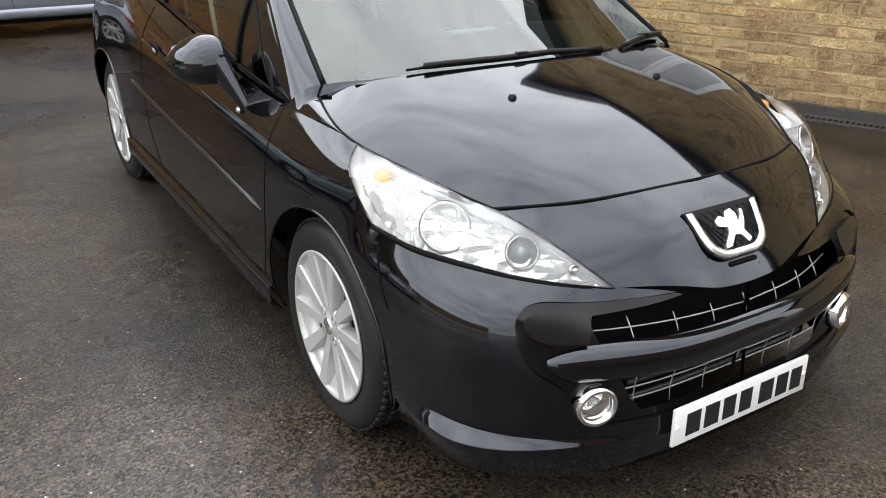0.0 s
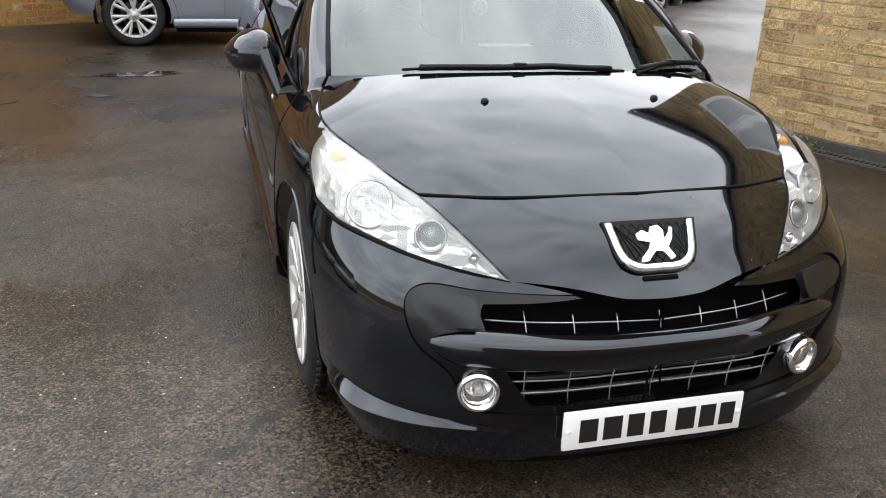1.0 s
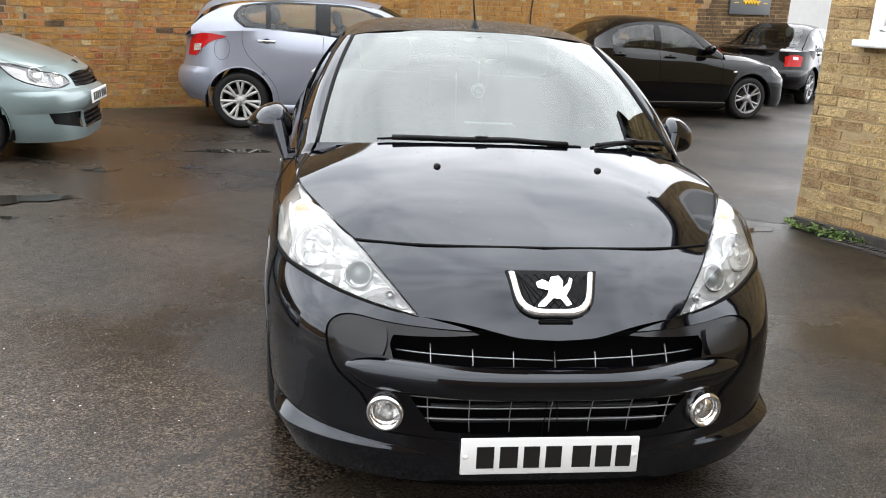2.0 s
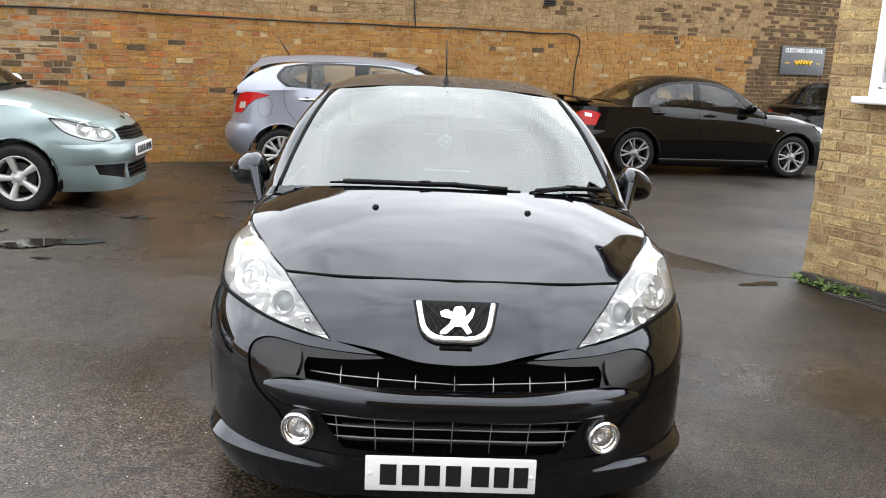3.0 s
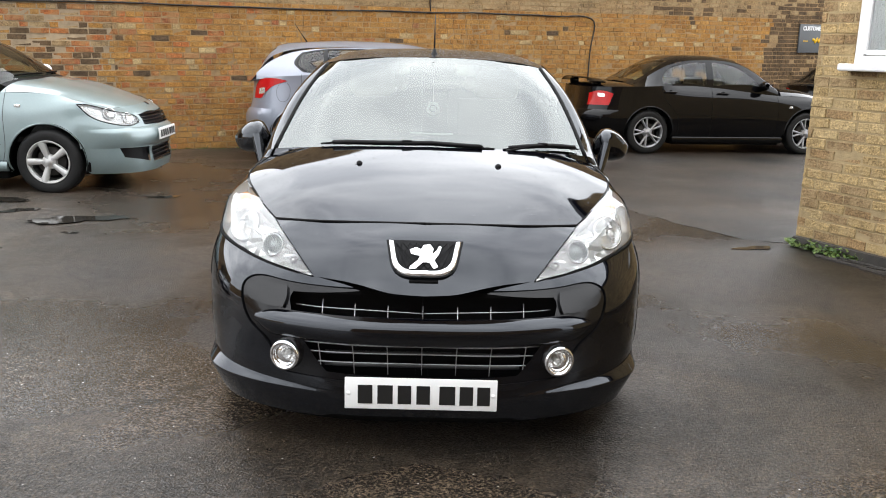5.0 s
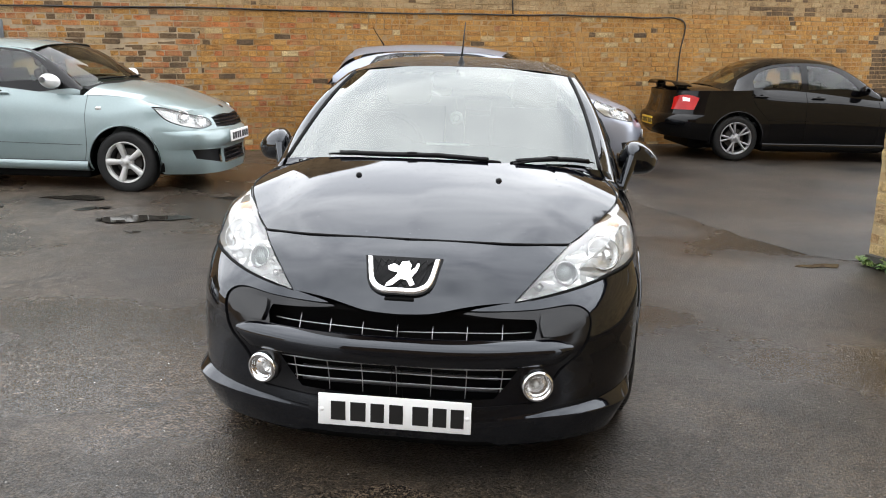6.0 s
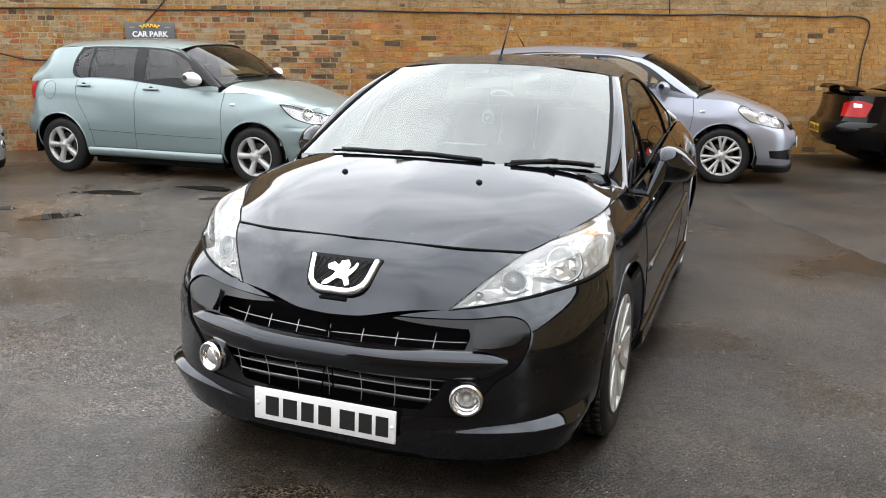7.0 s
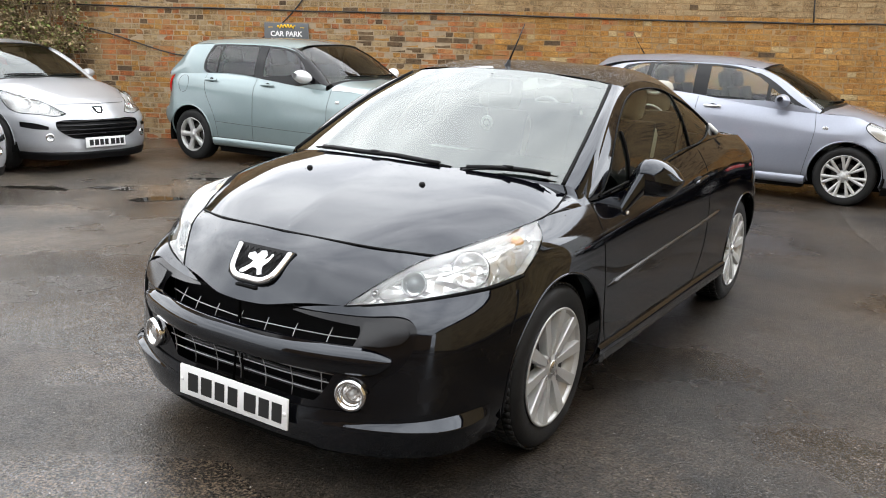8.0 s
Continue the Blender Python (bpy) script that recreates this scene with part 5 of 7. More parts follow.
# headlamps
for sgn in (1, -1):
    flip = (lambda b: b) if sgn > 0 else mirrored_copy
    lamp = part("headlamp", flip(body_net.rim(head_outline, -.060, -.002)), LAMP_WHITE, car, "bright clear headlamp with chrome reflectors")
    back = body_net.sheet(pieces["head"], -.038)
    r_f = random.Random(17)
    for v in back.verts:
        v.co += Vector((r_f.uniform(-.002, .002), r_f.uniform(-.009, .009), r_f.uniform(-.004, .004)))
    part("facets", flip(back), FACETS, lamp, "bright faceted reflector", smooth=False)
    brow = body_net.line(HEAD_TOP, 30, lift=-.022)
    part("lamp_brow", flip(tube(brow - np.array([.012, 0, .014]), [.003 + .006 * math.sin(math.pi * min(1, .1 + k / 32)) for k in range(30)], 8)), LAMP_WHITE, lamp)
    part("lens", flip(body_net.sheet(pieces["head"], .003)), LENS, lamp)
    part("lens_edge", flip(tube(body_net.at(head_outline), .0032, 5, closed=True)), RUBBER, lamp)
    low = body_net.line(HEAD_LOW, 40, lift=.001)
    part("lamp_sill", flip(tube(low - np.array([0, 0, .006]), [.002 + .007 * math.sin(math.pi * min(1, .15 + k / 44)) for k in range(40)], 6)), RUBBER, lamp, "black gap under the headlamp")
    for at, r, aim in (((.672, .436, .722), .055, (.42, -1, .48)), ((.542, .298, .679), .037, (.36, -1, .45)), ((.456, .210, .648), .012, (.2, -1, .35))):
        m = look(at, Vector(at) - Vector(aim))
        bowl = lathe([(0, -.03), (r * .35, -.026), (r * .7, -.010), (r * .92, .012), (r, .026), (r * 1.03, .030), (r * 1.10, .030), (r * 1.13, .024), (r * 1.13, -.02)], 40, "z")
        bmesh.ops.transform(bowl, matrix=m, verts=bowl.verts)
        part("reflector", flip(bowl), REFLECTOR, lamp)
        seam = tube([m @ Vector((r * 1.15 * math.cos(a), r * 1.15 * math.sin(a), .026)) for a in np.linspace(0, 2 * math.pi, 33)[:-1]], .0012, 5, closed=True)
        part("reflector_seam", flip(seam), SATIN_PLASTIC, lamp)
        if r > .05:
            bulb = lathe([(0, .016), (r * .20, .012), (r * .30, .0), (r * .31, -.02)], 20, "z")
            fins = [box((r * 1.7, .004, .018), (0, dy, -.004)) for dy in (-.018, .022)]
            bulb = joined(bulb, *fins)
        else:
            bulb = lathe([(0, .036), (r * .35, .033), (r * .68, .022), (r * .84, .004)], 28, "z")
        bmesh.ops.transform(bulb, matrix=m, verts=bulb.verts)
        part("bulb", flip(bulb), CHROME if r > .05 else (GLASS_BALL if r > .03 else CHROME), lamp, "clear lens of the inner lamp" if .03 < r < .05 else "")
    ind = lathe([(0, .026), (.015, .021), (.022, .004), (.023, -.01)], 20, "z")
    bmesh.ops.transform(ind, matrix=look((.728, .640, .797), (.70, .80, .73)), verts=ind.verts)
    part("indicator_bulb", flip(ind), AMBER, lamp, "amber indicator bulb")
    for k in range(7):
        y = .50 + .025 * k
        c = body_net.uv([(.79, y + .03, .70 + .008 * k)])
        p, n = body_net.at(c)[0], body_net.normal(c)[0]
        b = box((.006, .012, .03), Vector(p - n * .060), bevel=.002)
        part("lens_rib", flip(b), REFLECTOR, lamp)

# grilles: bars, uprights and dark fins behind
def bar_on(points, r=.0035, n=24, lift=-.016, name="grille_bar", mat=None):
    for f in ((lambda b: b), mirrored_copy):
        part(name, f(tube(body_net.line(points, n, lift=lift), r, 6)), mat or GRILLE_BAR, car)


bar_on([(0, .02, .527), (.2, .04, .529), (.452, .10, .534)], .0019, lift=-.044)
for z, w in ((.402, .405), (.367, .385), (.332, .36)):
    bar_on([(0, .02, z), (w * .5, .03, z), (w, .05, z)], .0022, lift=-.016)
for z in (.385, .350, .315):
    bar_on([(0, .02, z), (.18, .03, z), (.345, .05, z)], .007, lift=-.052, name="grille_fin", mat=FIN_GREY)
for i in range(4):
    x = .120 * i
    for z0, z1, deep in ((.506, .562, -.042), (.297, .412, -.014)):
        path = body_net.line([(x * (1 - .03 * (z1 < .5)), 0, z0), (x, 0, z1)], 6, lift=deep, axes=(0, 2))
        for f in ((lambda b: b), mirrored_copy) if i else ((lambda b: b),):
            part("grille_upright", f(tube(path, .0016, 6)), GRILLE_BAR, car)
part("grille_back", box((.98, .02, .34), (0, .20, .43), bevel=.004), RUBBER, car, smooth=False)

# fog lamps
for sgn in (1, -1):
    flip = (lambda b: b) if sgn > 0 else mirrored_copy
    m = pose(.471, .060, .352, 0, 0, 16)
    ring = lathe([(.035, .012), (.039, -.010), (.044, -.018), (.050, -.018), (.055, -.008), (.0565, .012)], 44, "y")
    bmesh.ops.transform(ring, matrix=m, verts=ring.verts)
    fog = part("fog_lamp", flip(ring), CHROME, car, "round fog lamp in a chrome ring")
    bowl = lathe([(0, .030), (.014, .028), (.026, .018), (.036, .002)], 32, "y")
    bmesh.ops.transform(bowl, matrix=m, verts=bowl.verts)
    part("reflector", flip(bowl), REFLECTOR, fog)
    glass = lathe([(0, -.012), (.018, -.0105), (.030, -.007), (.037, -.002)], 32, "y")
    bmesh.ops.transform(glass, matrix=m, verts=glass.verts)
    part("lens", flip(glass), LENS, fog)
    bulb = lathe([(0, .0), (.009, .004), (.010, .026)], 14, "y")
    bmesh.ops.transform(bulb, matrix=m, verts=bulb.verts)
    part("bulb", flip(bulb), LAMP_WHITE, fog)

# badge: a chrome-framed shield with a plain bright shape on a black net
badge_m = pose(0, .1225, .6862, 46.5, 0, 0)
SHIELD = [(-.126, .067), (-.116, .010), (-.098, -.044), (-.072, -.064), (0, -.070), (.072, -.064), (.098, -.044), (.116, .010), (.126, .067)]


def flat_shape(pts, z0, z1, m):
    k = len(pts)
    bm = mesh_of([(x, y, z0) for x, y in pts] + [(x, y, z1) for x, y in pts], [tuple(range(k, 2 * k))] + [(i, (i + 1) % k, k + (i + 1) % k, k + i) for i in range(k)])
    bmesh.ops.triangulate(bm, faces=[f for f in bm.faces if len(f.verts) > 4])
    bmesh.ops.transform(bm, matrix=m, verts=bm.verts)
    return bm


shield = curve([(x, y, 0) for x, y in SHIELD], 40)[:, :2]
badge = part("badge", flat_shape([tuple(p) for p in shield * 1.06], -.05, .006, badge_m), BLACK_PLASTIC, car, "black shield badge with a chrome edge", smooth=False)
inner = [(x * .85, y * .83 + .007) for x, y in shield]
u_rows = [[(*a, .006), (a[0] * .97, a[1] * .97, .014), (b[0] * 1.02, b[1] * 1.02, .014), (*b, .006)] for a, b in zip(shield, inner)]
u_bm = grid(u_rows)
bmesh.ops.transform(u_bm, matrix=badge_m, verts=u_bm.verts)
part("badge_frame", u_bm, CHROME_BRIGHT, badge, "chrome shield frame")
emblem = [(-.050, .030), (-.030, .040), (-.012, .030), (-.004, .048), (.018, .052), (.030, .036), (.026, .012), (.044, .030), (.050, .046), (.058, .042), (.050, .014),
          (.034, -.010), (.048, -.036), (.034, -.044), (.018, -.020), (-.004, -.018), (-.030, -.044), (-.050, -.046), (-.048, -.036), (-.022, -.012), (-.014, .006), (-.046, .014)]
part("emblem", flat_shape(emblem, .006, .013, badge_m), CHROME_BRIGHT, badge, "plain bright emblem shape", smooth=False)
net_bms = []
for i in range(-6, 7):
    for d in (-1, 1):
        net_bms.append(tube([(i * .026 - d * .05, -.055, .007), (i * .026 + d * .05, .06, .007)], .0016, 4))
net_bm = joined(*net_bms)
for v in [v for v in net_bm.verts if abs(v.co.x) > .10]:
    v.co.x = math.copysign(.10, v.co.x)
bmesh.ops.transform(net_bm, matrix=badge_m, verts=net_bm.verts)
tagged(part("badge_net", net_bm, BLACK_PLASTIC, badge), kind="stuff")

part("badge_vent", box((.100, .035, .012), (0, .080, .620), bevel=.004), RUBBER, car, "small dark vent under the badge")

# washer jets, wipers, aerial
for x in (-.28, .28):
    c = bonnet_net.uv([(abs(x), .70, .949)])
    p = bonnet_net.at(c)[0]
    jet = lathe([(0, .012), (.008, .010), (.012, .004), (.013, -.002)], 14, "z")
    bmesh.ops.translate(jet, vec=(x, p[1], p[2]), verts=jet.verts)
    part("washer_jet", jet, BLACK_PLASTIC, car)


def on_screen(x, y, lift):
    c = screen_net.uv([(abs(x), y, 0)], axes=(0, 1))
    p = screen_net.at(c)[0] + lift * screen_net.normal(c)[0]
    return Vector((math.copysign(p[0], x), p[1], p[2]))


for x0, x1, y0, y1, bow, px in ((-.47, .275, .972, .918, .030, .27), (.312, .660, .922, 1.080, .006, .325)):
    blade = [on_screen(x0 + (x1 - x0) * t, y0 + (y1 - y0) * t - bow * math.sin(math.pi * t), .014) for t in np.linspace(0, 1, 15)]
    wiper = part("wiper", tube(blade, [.002 + .004 * math.sin(math.pi * min(1, .2 + .75 * k / 14)) for k in range(15)], 6), RUBBER, car, "black windscreen wiper")
    part("wiper_spine", tube([p + Vector((0, -.003, .004)) for p in blade[1:-1]], .011, 6), BLACK_PLASTIC, wiper)
    mid = blade[7] + Vector((0, -.002, .010))
    foot = on_screen(px, .93, .008) + Vector((0, -.012, -.004))
    part("wiper_arm", tube([mid, mid * .6 + foot * .4 + Vector((0, -.008, .002)), foot * .8 + mid * .2 + Vector((0, -.008, .002)), foot], [.004, .0045, .006, .008], 6), BLACK_PLASTIC, wiper)
    part("wiper_clip", box((.045, .018, .016), mid, bevel=.004), BLACK_PLASTIC, wiper)
aerial_base = lathe([(0, .034), (.008, .030), (.013, .012), (.022, .0), (.024, -.006)], 16, "z")
bmesh.ops.transform(aerial_base, matrix=pose(0, 1.835, 1.366, -14, 0, 0), verts=aerial_base.verts)
aerial = part("aerial", aerial_base, BLACK_PLASTIC, car, "thin black roof aerial")
part("aerial_rod", tube([(0, 1.842, 1.39), (0, 1.93, 1.50), (0, 1.985, 1.575)], [.005, .0035, .0025], 6), BLACK_PLASTIC, aerial)

# doors: mirrors, handles, seams, rub strips, sills
for sgn in (1, -1):
    flip = (lambda b: b) if sgn > 0 else mirrored_copy
    rows = []
    for k in range(19):
        t = k / 18
        top = float(spline_basis((0, .12, .35, .7, .92, 1), t)[0] @ (.965, 1.006, 1.030, 1.006, .966, .945))
        low = float(spline_basis((0, .12, .35, .7, .92, 1), t)[0] @ (.905, .882, .868, .870, .898, .928))
        f = min(1.0, .55 + 1.6 * t) * math.sqrt(max(0.0, 1 - max(0.0, (t - .45) / .56) ** 2.6))
        ring = []
        for a in np.linspace(0, 2 * math.pi, 25):
            c, q = math.cos(a), math.sin(a)
            dy = -.105 * f * abs(c) ** .9 if c > 0 else .034 * f * abs(c) ** .4
            ring.append((.806 + .190 * t, 1.535 + .085 * t + dy, (top + low) / 2 + (top - low) / 2 * math.copysign(abs(q) ** .8, q)))
        rows.append(ring)
    mirror = part("door_mirror", flip(grid(rows)), BLACK_PAINT, car, "glossy black door mirror beaded with rain")
    ends = [tuple(p) for p in rows[-1]]
    part("mirror_cap", flip(mesh_of(ends, [tuple(range(len(ends) - 1))])), BLACK_PAINT, mirror)
    pane = [(.836 + .130 * t, 1.586 + .060 * t, .942 + s * (.056 * math.sin(math.pi * (.16 + .70 * t)) ** .5)) for s, ts in ((1, np.linspace(0, 1, 9)), (-1, np.linspace(1, 0, 9))) for t in ts]
    part("mirror_glass", flip(mesh_of(pane, [tuple(range(len(pane)))])), CHROME, mirror)
    stalk_rows = []
    for k in range(14):
        t = k / 13
        mid = np.array((.806 + .055 * t, 1.372 + .135 * t, .795 + .145 * t))
        wide, deep = .020 + .052 * t, .016 + .020 * t
        stalk_rows.append([mid + np.array((deep * math.cos(a), wide * .62 * math.sin(a), -wide * .55 * math.sin(a))) for a in np.linspace(0, 2 * math.pi, 17)])
    stalk = grid(stalk_rows)
    part("mirror_stalk", flip(stalk), BLACK_PAINT, mirror)
    rep = lathe([(0, .006), (.006, .005), (.010, .0)], 12, "x")
    bmesh.ops.scale(rep, vec=(1, 1.6, 1), verts=rep.verts)
    bmesh.ops.translate(rep, vec=(.842, 1.400, .812), verts=rep.verts)
    part("side_repeater", flip(rep), REFLECTOR, mirror, "clear side repeater lamp")
    cup = body_net.line([(.87, 2.27, .845), (.87, 2.44, .852)], 8, lift=-.014, axes=(1, 2))
    part("handle_recess", flip(tube(cup, [.008, .018, .022, .024, .024, .022, .018, .008], 10)), RUBBER, car)
    h = tube(body_net.line([(.87, 2.25, .838), (.87, 2.34, .85), (.87, 2.45, .858)], 10, lift=.020, axes=(1, 2)), [.005, .008, .009, .009, .009, .009, .009, .009, .008, .005], 8)
    part("door_handle", flip(h), BLACK_PAINT, car, "black door handle with a bright edge")
    for line in ([(1.165, .90), (1.150, .80), (1.155, .60), (1.19, .38), (1.24, .29)], [(2.50, .985), (2.53, .85), (2.52, .6), (2.44, .36), (2.40, .29)], [(1.24, .288), (1.8, .288), (2.40, .29)]):
        part("panel_gap", flip(tube(body_net.line([(.87, y, z) for y, z in line], 30, axes=(1, 2)), .0020, 5)), RUBBER, car)
    part("panel_gap", flip(tube(body_net.line([(.795, .52, .660), (.812, .49, .60), (.80, .455, .53)], 14), .003, 5)), RUBBER, car)
    part("panel_gap", flip(tube(body_net.line([(.757, 1.12, .896), (.775, 1.19, .86)], 6), .003, 5)), RUBBER, car)
    part("rub_strip", flip(tube(body_net.line([(.87, 1.18, .548), (.87, 1.8, .588), (.87, 2.74, .645)], 24, axes=(1, 2)), [.004] + [.012] * 22 + [.004], 8)), SATIN_PLASTIC, car, "slim black door rub strip")
    sill = [[p, p + np.array([.016, 0, -.006]), p + np.array([.014, 0, -.07]), p + np.array([-.03, 0, -.10])] for p in body_net.line([(.87, 1.16, .298), (.87, 2.0, .300), (.87, 2.99, .31)], 20, axes=(1, 2))]
    part("sill", flip(grid(sill)), BLACK_PAINT, car, "black sill skirt")
    tip = box((.075, .17, .026), bevel=.010)
    bmesh.ops.transform(tip, matrix=pose(.712, 3.00, 1.050, -16, 40, 6), verts=tip.verts)
    part("roof_hinge_cover", flip(tip), ALLOY, car, "small silver roof hinge cover")
    tl = body_net.sheet(body_net.cut({"t": body_net.outline([(.80, 3.60, .93), (.81, 3.68, .80)], [(.81, 3.68, .80), (.62, 3.92, .78)], [(.62, 3.92, .78), (.60, 3.84, .93)], [(.60, 3.84, .93), (.72, 3.74, .955), (.80, 3.60, .93)])}, step=.06)["t"], .004)
    part("tail_lamp", flip(tl), RED_LENS, car, "red tail lamp")

# cabin
part("cabin_floor", box((1.5, 1.9, .05), (0, 2.05, .42), bevel=.01), GREY_CLOTH, car, smooth=False)
part("bulkhead", box((1.44, .05, .60), (0, 3.05, .72), bevel=.01), GREY_CLOTH, car, smooth=False)
part("footwell", box((1.30, .05, .44), (0, 1.15, .62), bevel=.01), BLACK_PLASTIC, car, smooth=False)
dash_rows = [[(x * half, y + .05 * x * x, z - .03 * x * x) for x in np.linspace(-1, 1, 17)] for y, z, half in ((.94, .925, .40), (1.06, .94, .48), (1.2, .97, .54), (1.38, 1.0, .62), (1.52, .985, .66), (1.57, .93, .70), (1.56, .70, .72), (1.50, .55, .72))]
part("dashboard", grid(dash_rows), DASH, car, "grey dashboard")
part("parking_card", placed(box((.20, .05, .004)), (.0, 1.325, 1.004)), PAPER, car, "white card on the dashboard", smooth=False)
hump = lathe([(0, .05), (.10, .045), (.16, .02), (.18, -.02)], 20, "z")
bmesh.ops.translate(hump, vec=(-.36, 1.47, .985), verts=hump.verts)
part("instrument_hood", hump, DASH, car)
sw = tube([(.185 * math.cos(a), .185 * math.sin(a), 0) for a in np.linspace(0, 2 * math.pi, 33)[:-1]], .014, 8, closed=True)
sw = joined(sw, box((.34, .05, .02), bevel=.008), lathe([(0, .02), (.06, .015), (.075, -.01)], 20, "z"))
bmesh.ops.transform(sw, matrix=pose(-.36, 1.70, .93, 68, 0, 0), verts=sw.verts)
part("steering_wheel", sw, BLACK_PLASTIC, car, "black steering wheel")
for sx in (-.37, .37):
    seat(car, sx, 2.02, .90, CREAM_LEATHER, "front_seat")
    seat(car, sx * .85, 2.62, .92, CREAM_LEATHER, "rear_seat")
    hoop = tube([(sx * .9 + .13 * math.cos(a), 2.98, 1.0 + .16 * math.sin(a)) for a in np.linspace(0, math.pi, 17)], .014, 8)
    part("roll_hoop", hoop, SILVER_TRIM, car, "bright roll-over hoop behind the seats")
    card = box((.03, .98, .40), (math.copysign(.755, sx), 1.93, .66), bevel=.01)
    part("door_card", card, CREAM_LEATHER, car, "cream door lining")
mir = box((.24, .03, .07), bevel=.012)
bmesh.ops.transform(mir, matrix=pose(0, 1.66, 1.275, -8, 0, 0), verts=mir.verts)
inner_mirror = part("rear_view_mirror", mir, BLACK_PLASTIC, car, "black rear-view mirror")
part("mirror_stem", tube([(0, 1.66, 1.29), (0, 1.69, 1.325)], .012, 8), BLACK_PLASTIC, inner_mirror)
disc = lathe([(0, -.002), (.030, -.002), (.034, 0), (.030, .002), (0, .002)], 28, "y")
bmesh.ops.translate(disc, vec=(.002, 1.655, 1.10), verts=disc.verts)
hang = part("hanging_disc", disc, PAPER, car, "round white air freshener hanging from the mirror")
ring_d = lathe([(.014, -.0035), (.019, -.0035), (.019, -.002)], 24, "y")
bmesh.ops.translate(ring_d, vec=(.002, 1.655, 1.10), verts=ring_d.verts)
part("disc_print", ring_d, SATIN_PLASTIC, hang)
part("disc_string", tube([(.002, 1.655, 1.13), (0, 1.658, 1.25)], .0012, 5), PAPER, hang)
part("headlining", both_sides(roof_net.sheet(r_pieces["rest"], -.03)), GREY_CLOTH, car)

# ---------------- the parked cars ----------------
def table(pairs):
    a = np.array(pairs, float)
    return lambda q: float(np.interp(q, a[:, 0], a[:, 1])) if a[0, 0] <= q <= a[-1, 0] else float(a[-1, 1] + (q - a[-1, 0]) if q > a[-1, 0] else a[0, 1] + (q - a[0, 0]))


def lateral(y, z, half, drop, push=0.0):
    """A cross row from the middle out to an edge."""
    return [(0, y, z), (half * .42, y + push * .15, z - drop * .10), (half * .78, y + push * .5, z - drop * .42), (half, y + push, z - drop)]


def parked_car(name, label, m, s, group=""):
    """A parked car from its own measures: length, width, axles, screen, roof line, rail and windows."""
    ob = thing(name, label, "car", m, group)
    coat = s["paint"]
    ym = table([(0, 0), (.805, s["fo"]), (3.345, s["fo"] + s["wb"]), (4.03, s["length"])])
    zm = table(s["heights"])
    kx = s["width"] / 1.748
    blunt, square = s.get("blunt", 0.0), s.get("square", 0.0)

    def mapped(p, rib=99, line=0):
        x, y, z = p
        if rib < 6 and line > 3:
            ref = RIBS[rib][3][1]
            y = ref + (y - ref) * (1 - blunt * (1 - max(0, line - 5) * .2))
        if square and rib >= 10 and line > 3:
            rx, ry, _ = RIBS[rib][4]
            f = square * (line - 3) / 4 + .25 * square
            x, y = x + (rx - .01 * (line - 4) - x) * min(f, 1), y + (ry - .012 * (line - 4) - y) * min(f, 1)
        return (x * kx, ym(y), zm(z))

    ribs = [[mapped(p, i, j) for j, p in enumerate(r)] for i, r in enumerate(RIBS)]
    net = Net(ribs, at_start=True, at_end=True)
    edge = [ribs[i][7] for i in (3, 4, 5, 6)]
    cowl_y, cowl_z = s["screen"][0]
    side_y = cowl_y + .20
    front = [ribs[i][7] for i in (0, 1, 2, 3)]
    rear_edge = tuple(net.at([[net.uv([(kx * .76, side_y - .03, 1.2)], axes=(1, 2))[0][0], net.v1]])[0])
    b_rows = [front]
    for k, e in enumerate((edge[1], edge[2], edge[3])):
        t = (k + 1) / 4.0
        cy = front[0][1] + (cowl_y - front[0][1]) * t
        cz = front[0][2] + (cowl_z - front[0][2]) * (1 - (1 - t) ** s.get("crown", 1.5))
        b_rows.append([(0, cy, cz), (e[0] * .45, cy + (e[1] - cy) * .15, cz - (cz - e[2]) * .10), (e[0] * .82, cy + (e[1] - cy) * .6, cz - (cz - e[2]) * .42), e])
    b_rows.append([(0, cowl_y, cowl_z), (rear_edge[0] * .45, cowl_y + .04, cowl_z - .014), (rear_edge[0] * .82, cowl_y + .12, cowl_z - .045), rear_edge])
    bon = Net(b_rows, turned=True)
    outlines, lamps = {}, {}
    for key in ("head", "grille", "intake", "tail", "side_intake"):
        if key in s:
            outlines[key] = net.outline(*s[key])
    for key, hy in (("arch_f", s["fo"]), ("arch_r", s["fo"] + s["wb"])):
        outlines[key] = arch_outline(net, hy, s["tyre"] + .055, s["tyre"], .86 * kx)
    cut = net.cut(outlines, step=.05, v_step=.04)
    part("body", both_sides(net.sheet(cut["rest"])), coat, ob)
    part("bonnet", both_sides(bon.sheet(bon.cut({}, step=.06)["rest"])), coat, ob)
    top_y, top_z = s["screen"][1]
    hb, ht = s["screen_half"]
    rows = []
    for k in range(4):
        t = k / 3
        y, z = cowl_y + .02 + (top_y - cowl_y - .02) * t, cowl_z - .005 + (top_z - cowl_z) * t + .03 * math.sin(math.pi * t)
        rows.append(lateral(y, z, hb + (ht - hb) * t, .055, .17 - .08 * t))
    scr = Net(rows, turned=True)
    part("windscreen", both_sides(scr.sheet(scr.cut({}, step=.09)["rest"])), s.get("screen_glass", PARKED_GLASS), ob)
    rail = curve(s["rail"], 41)
    roof_rows = []
    for y, z, half, drop in s["roof"]:
        roof_rows.append(lateral(y, z, half, drop, .08 if y == top_y else 0))
    roof = Net(roof_rows, turned=True)
    outl = {}
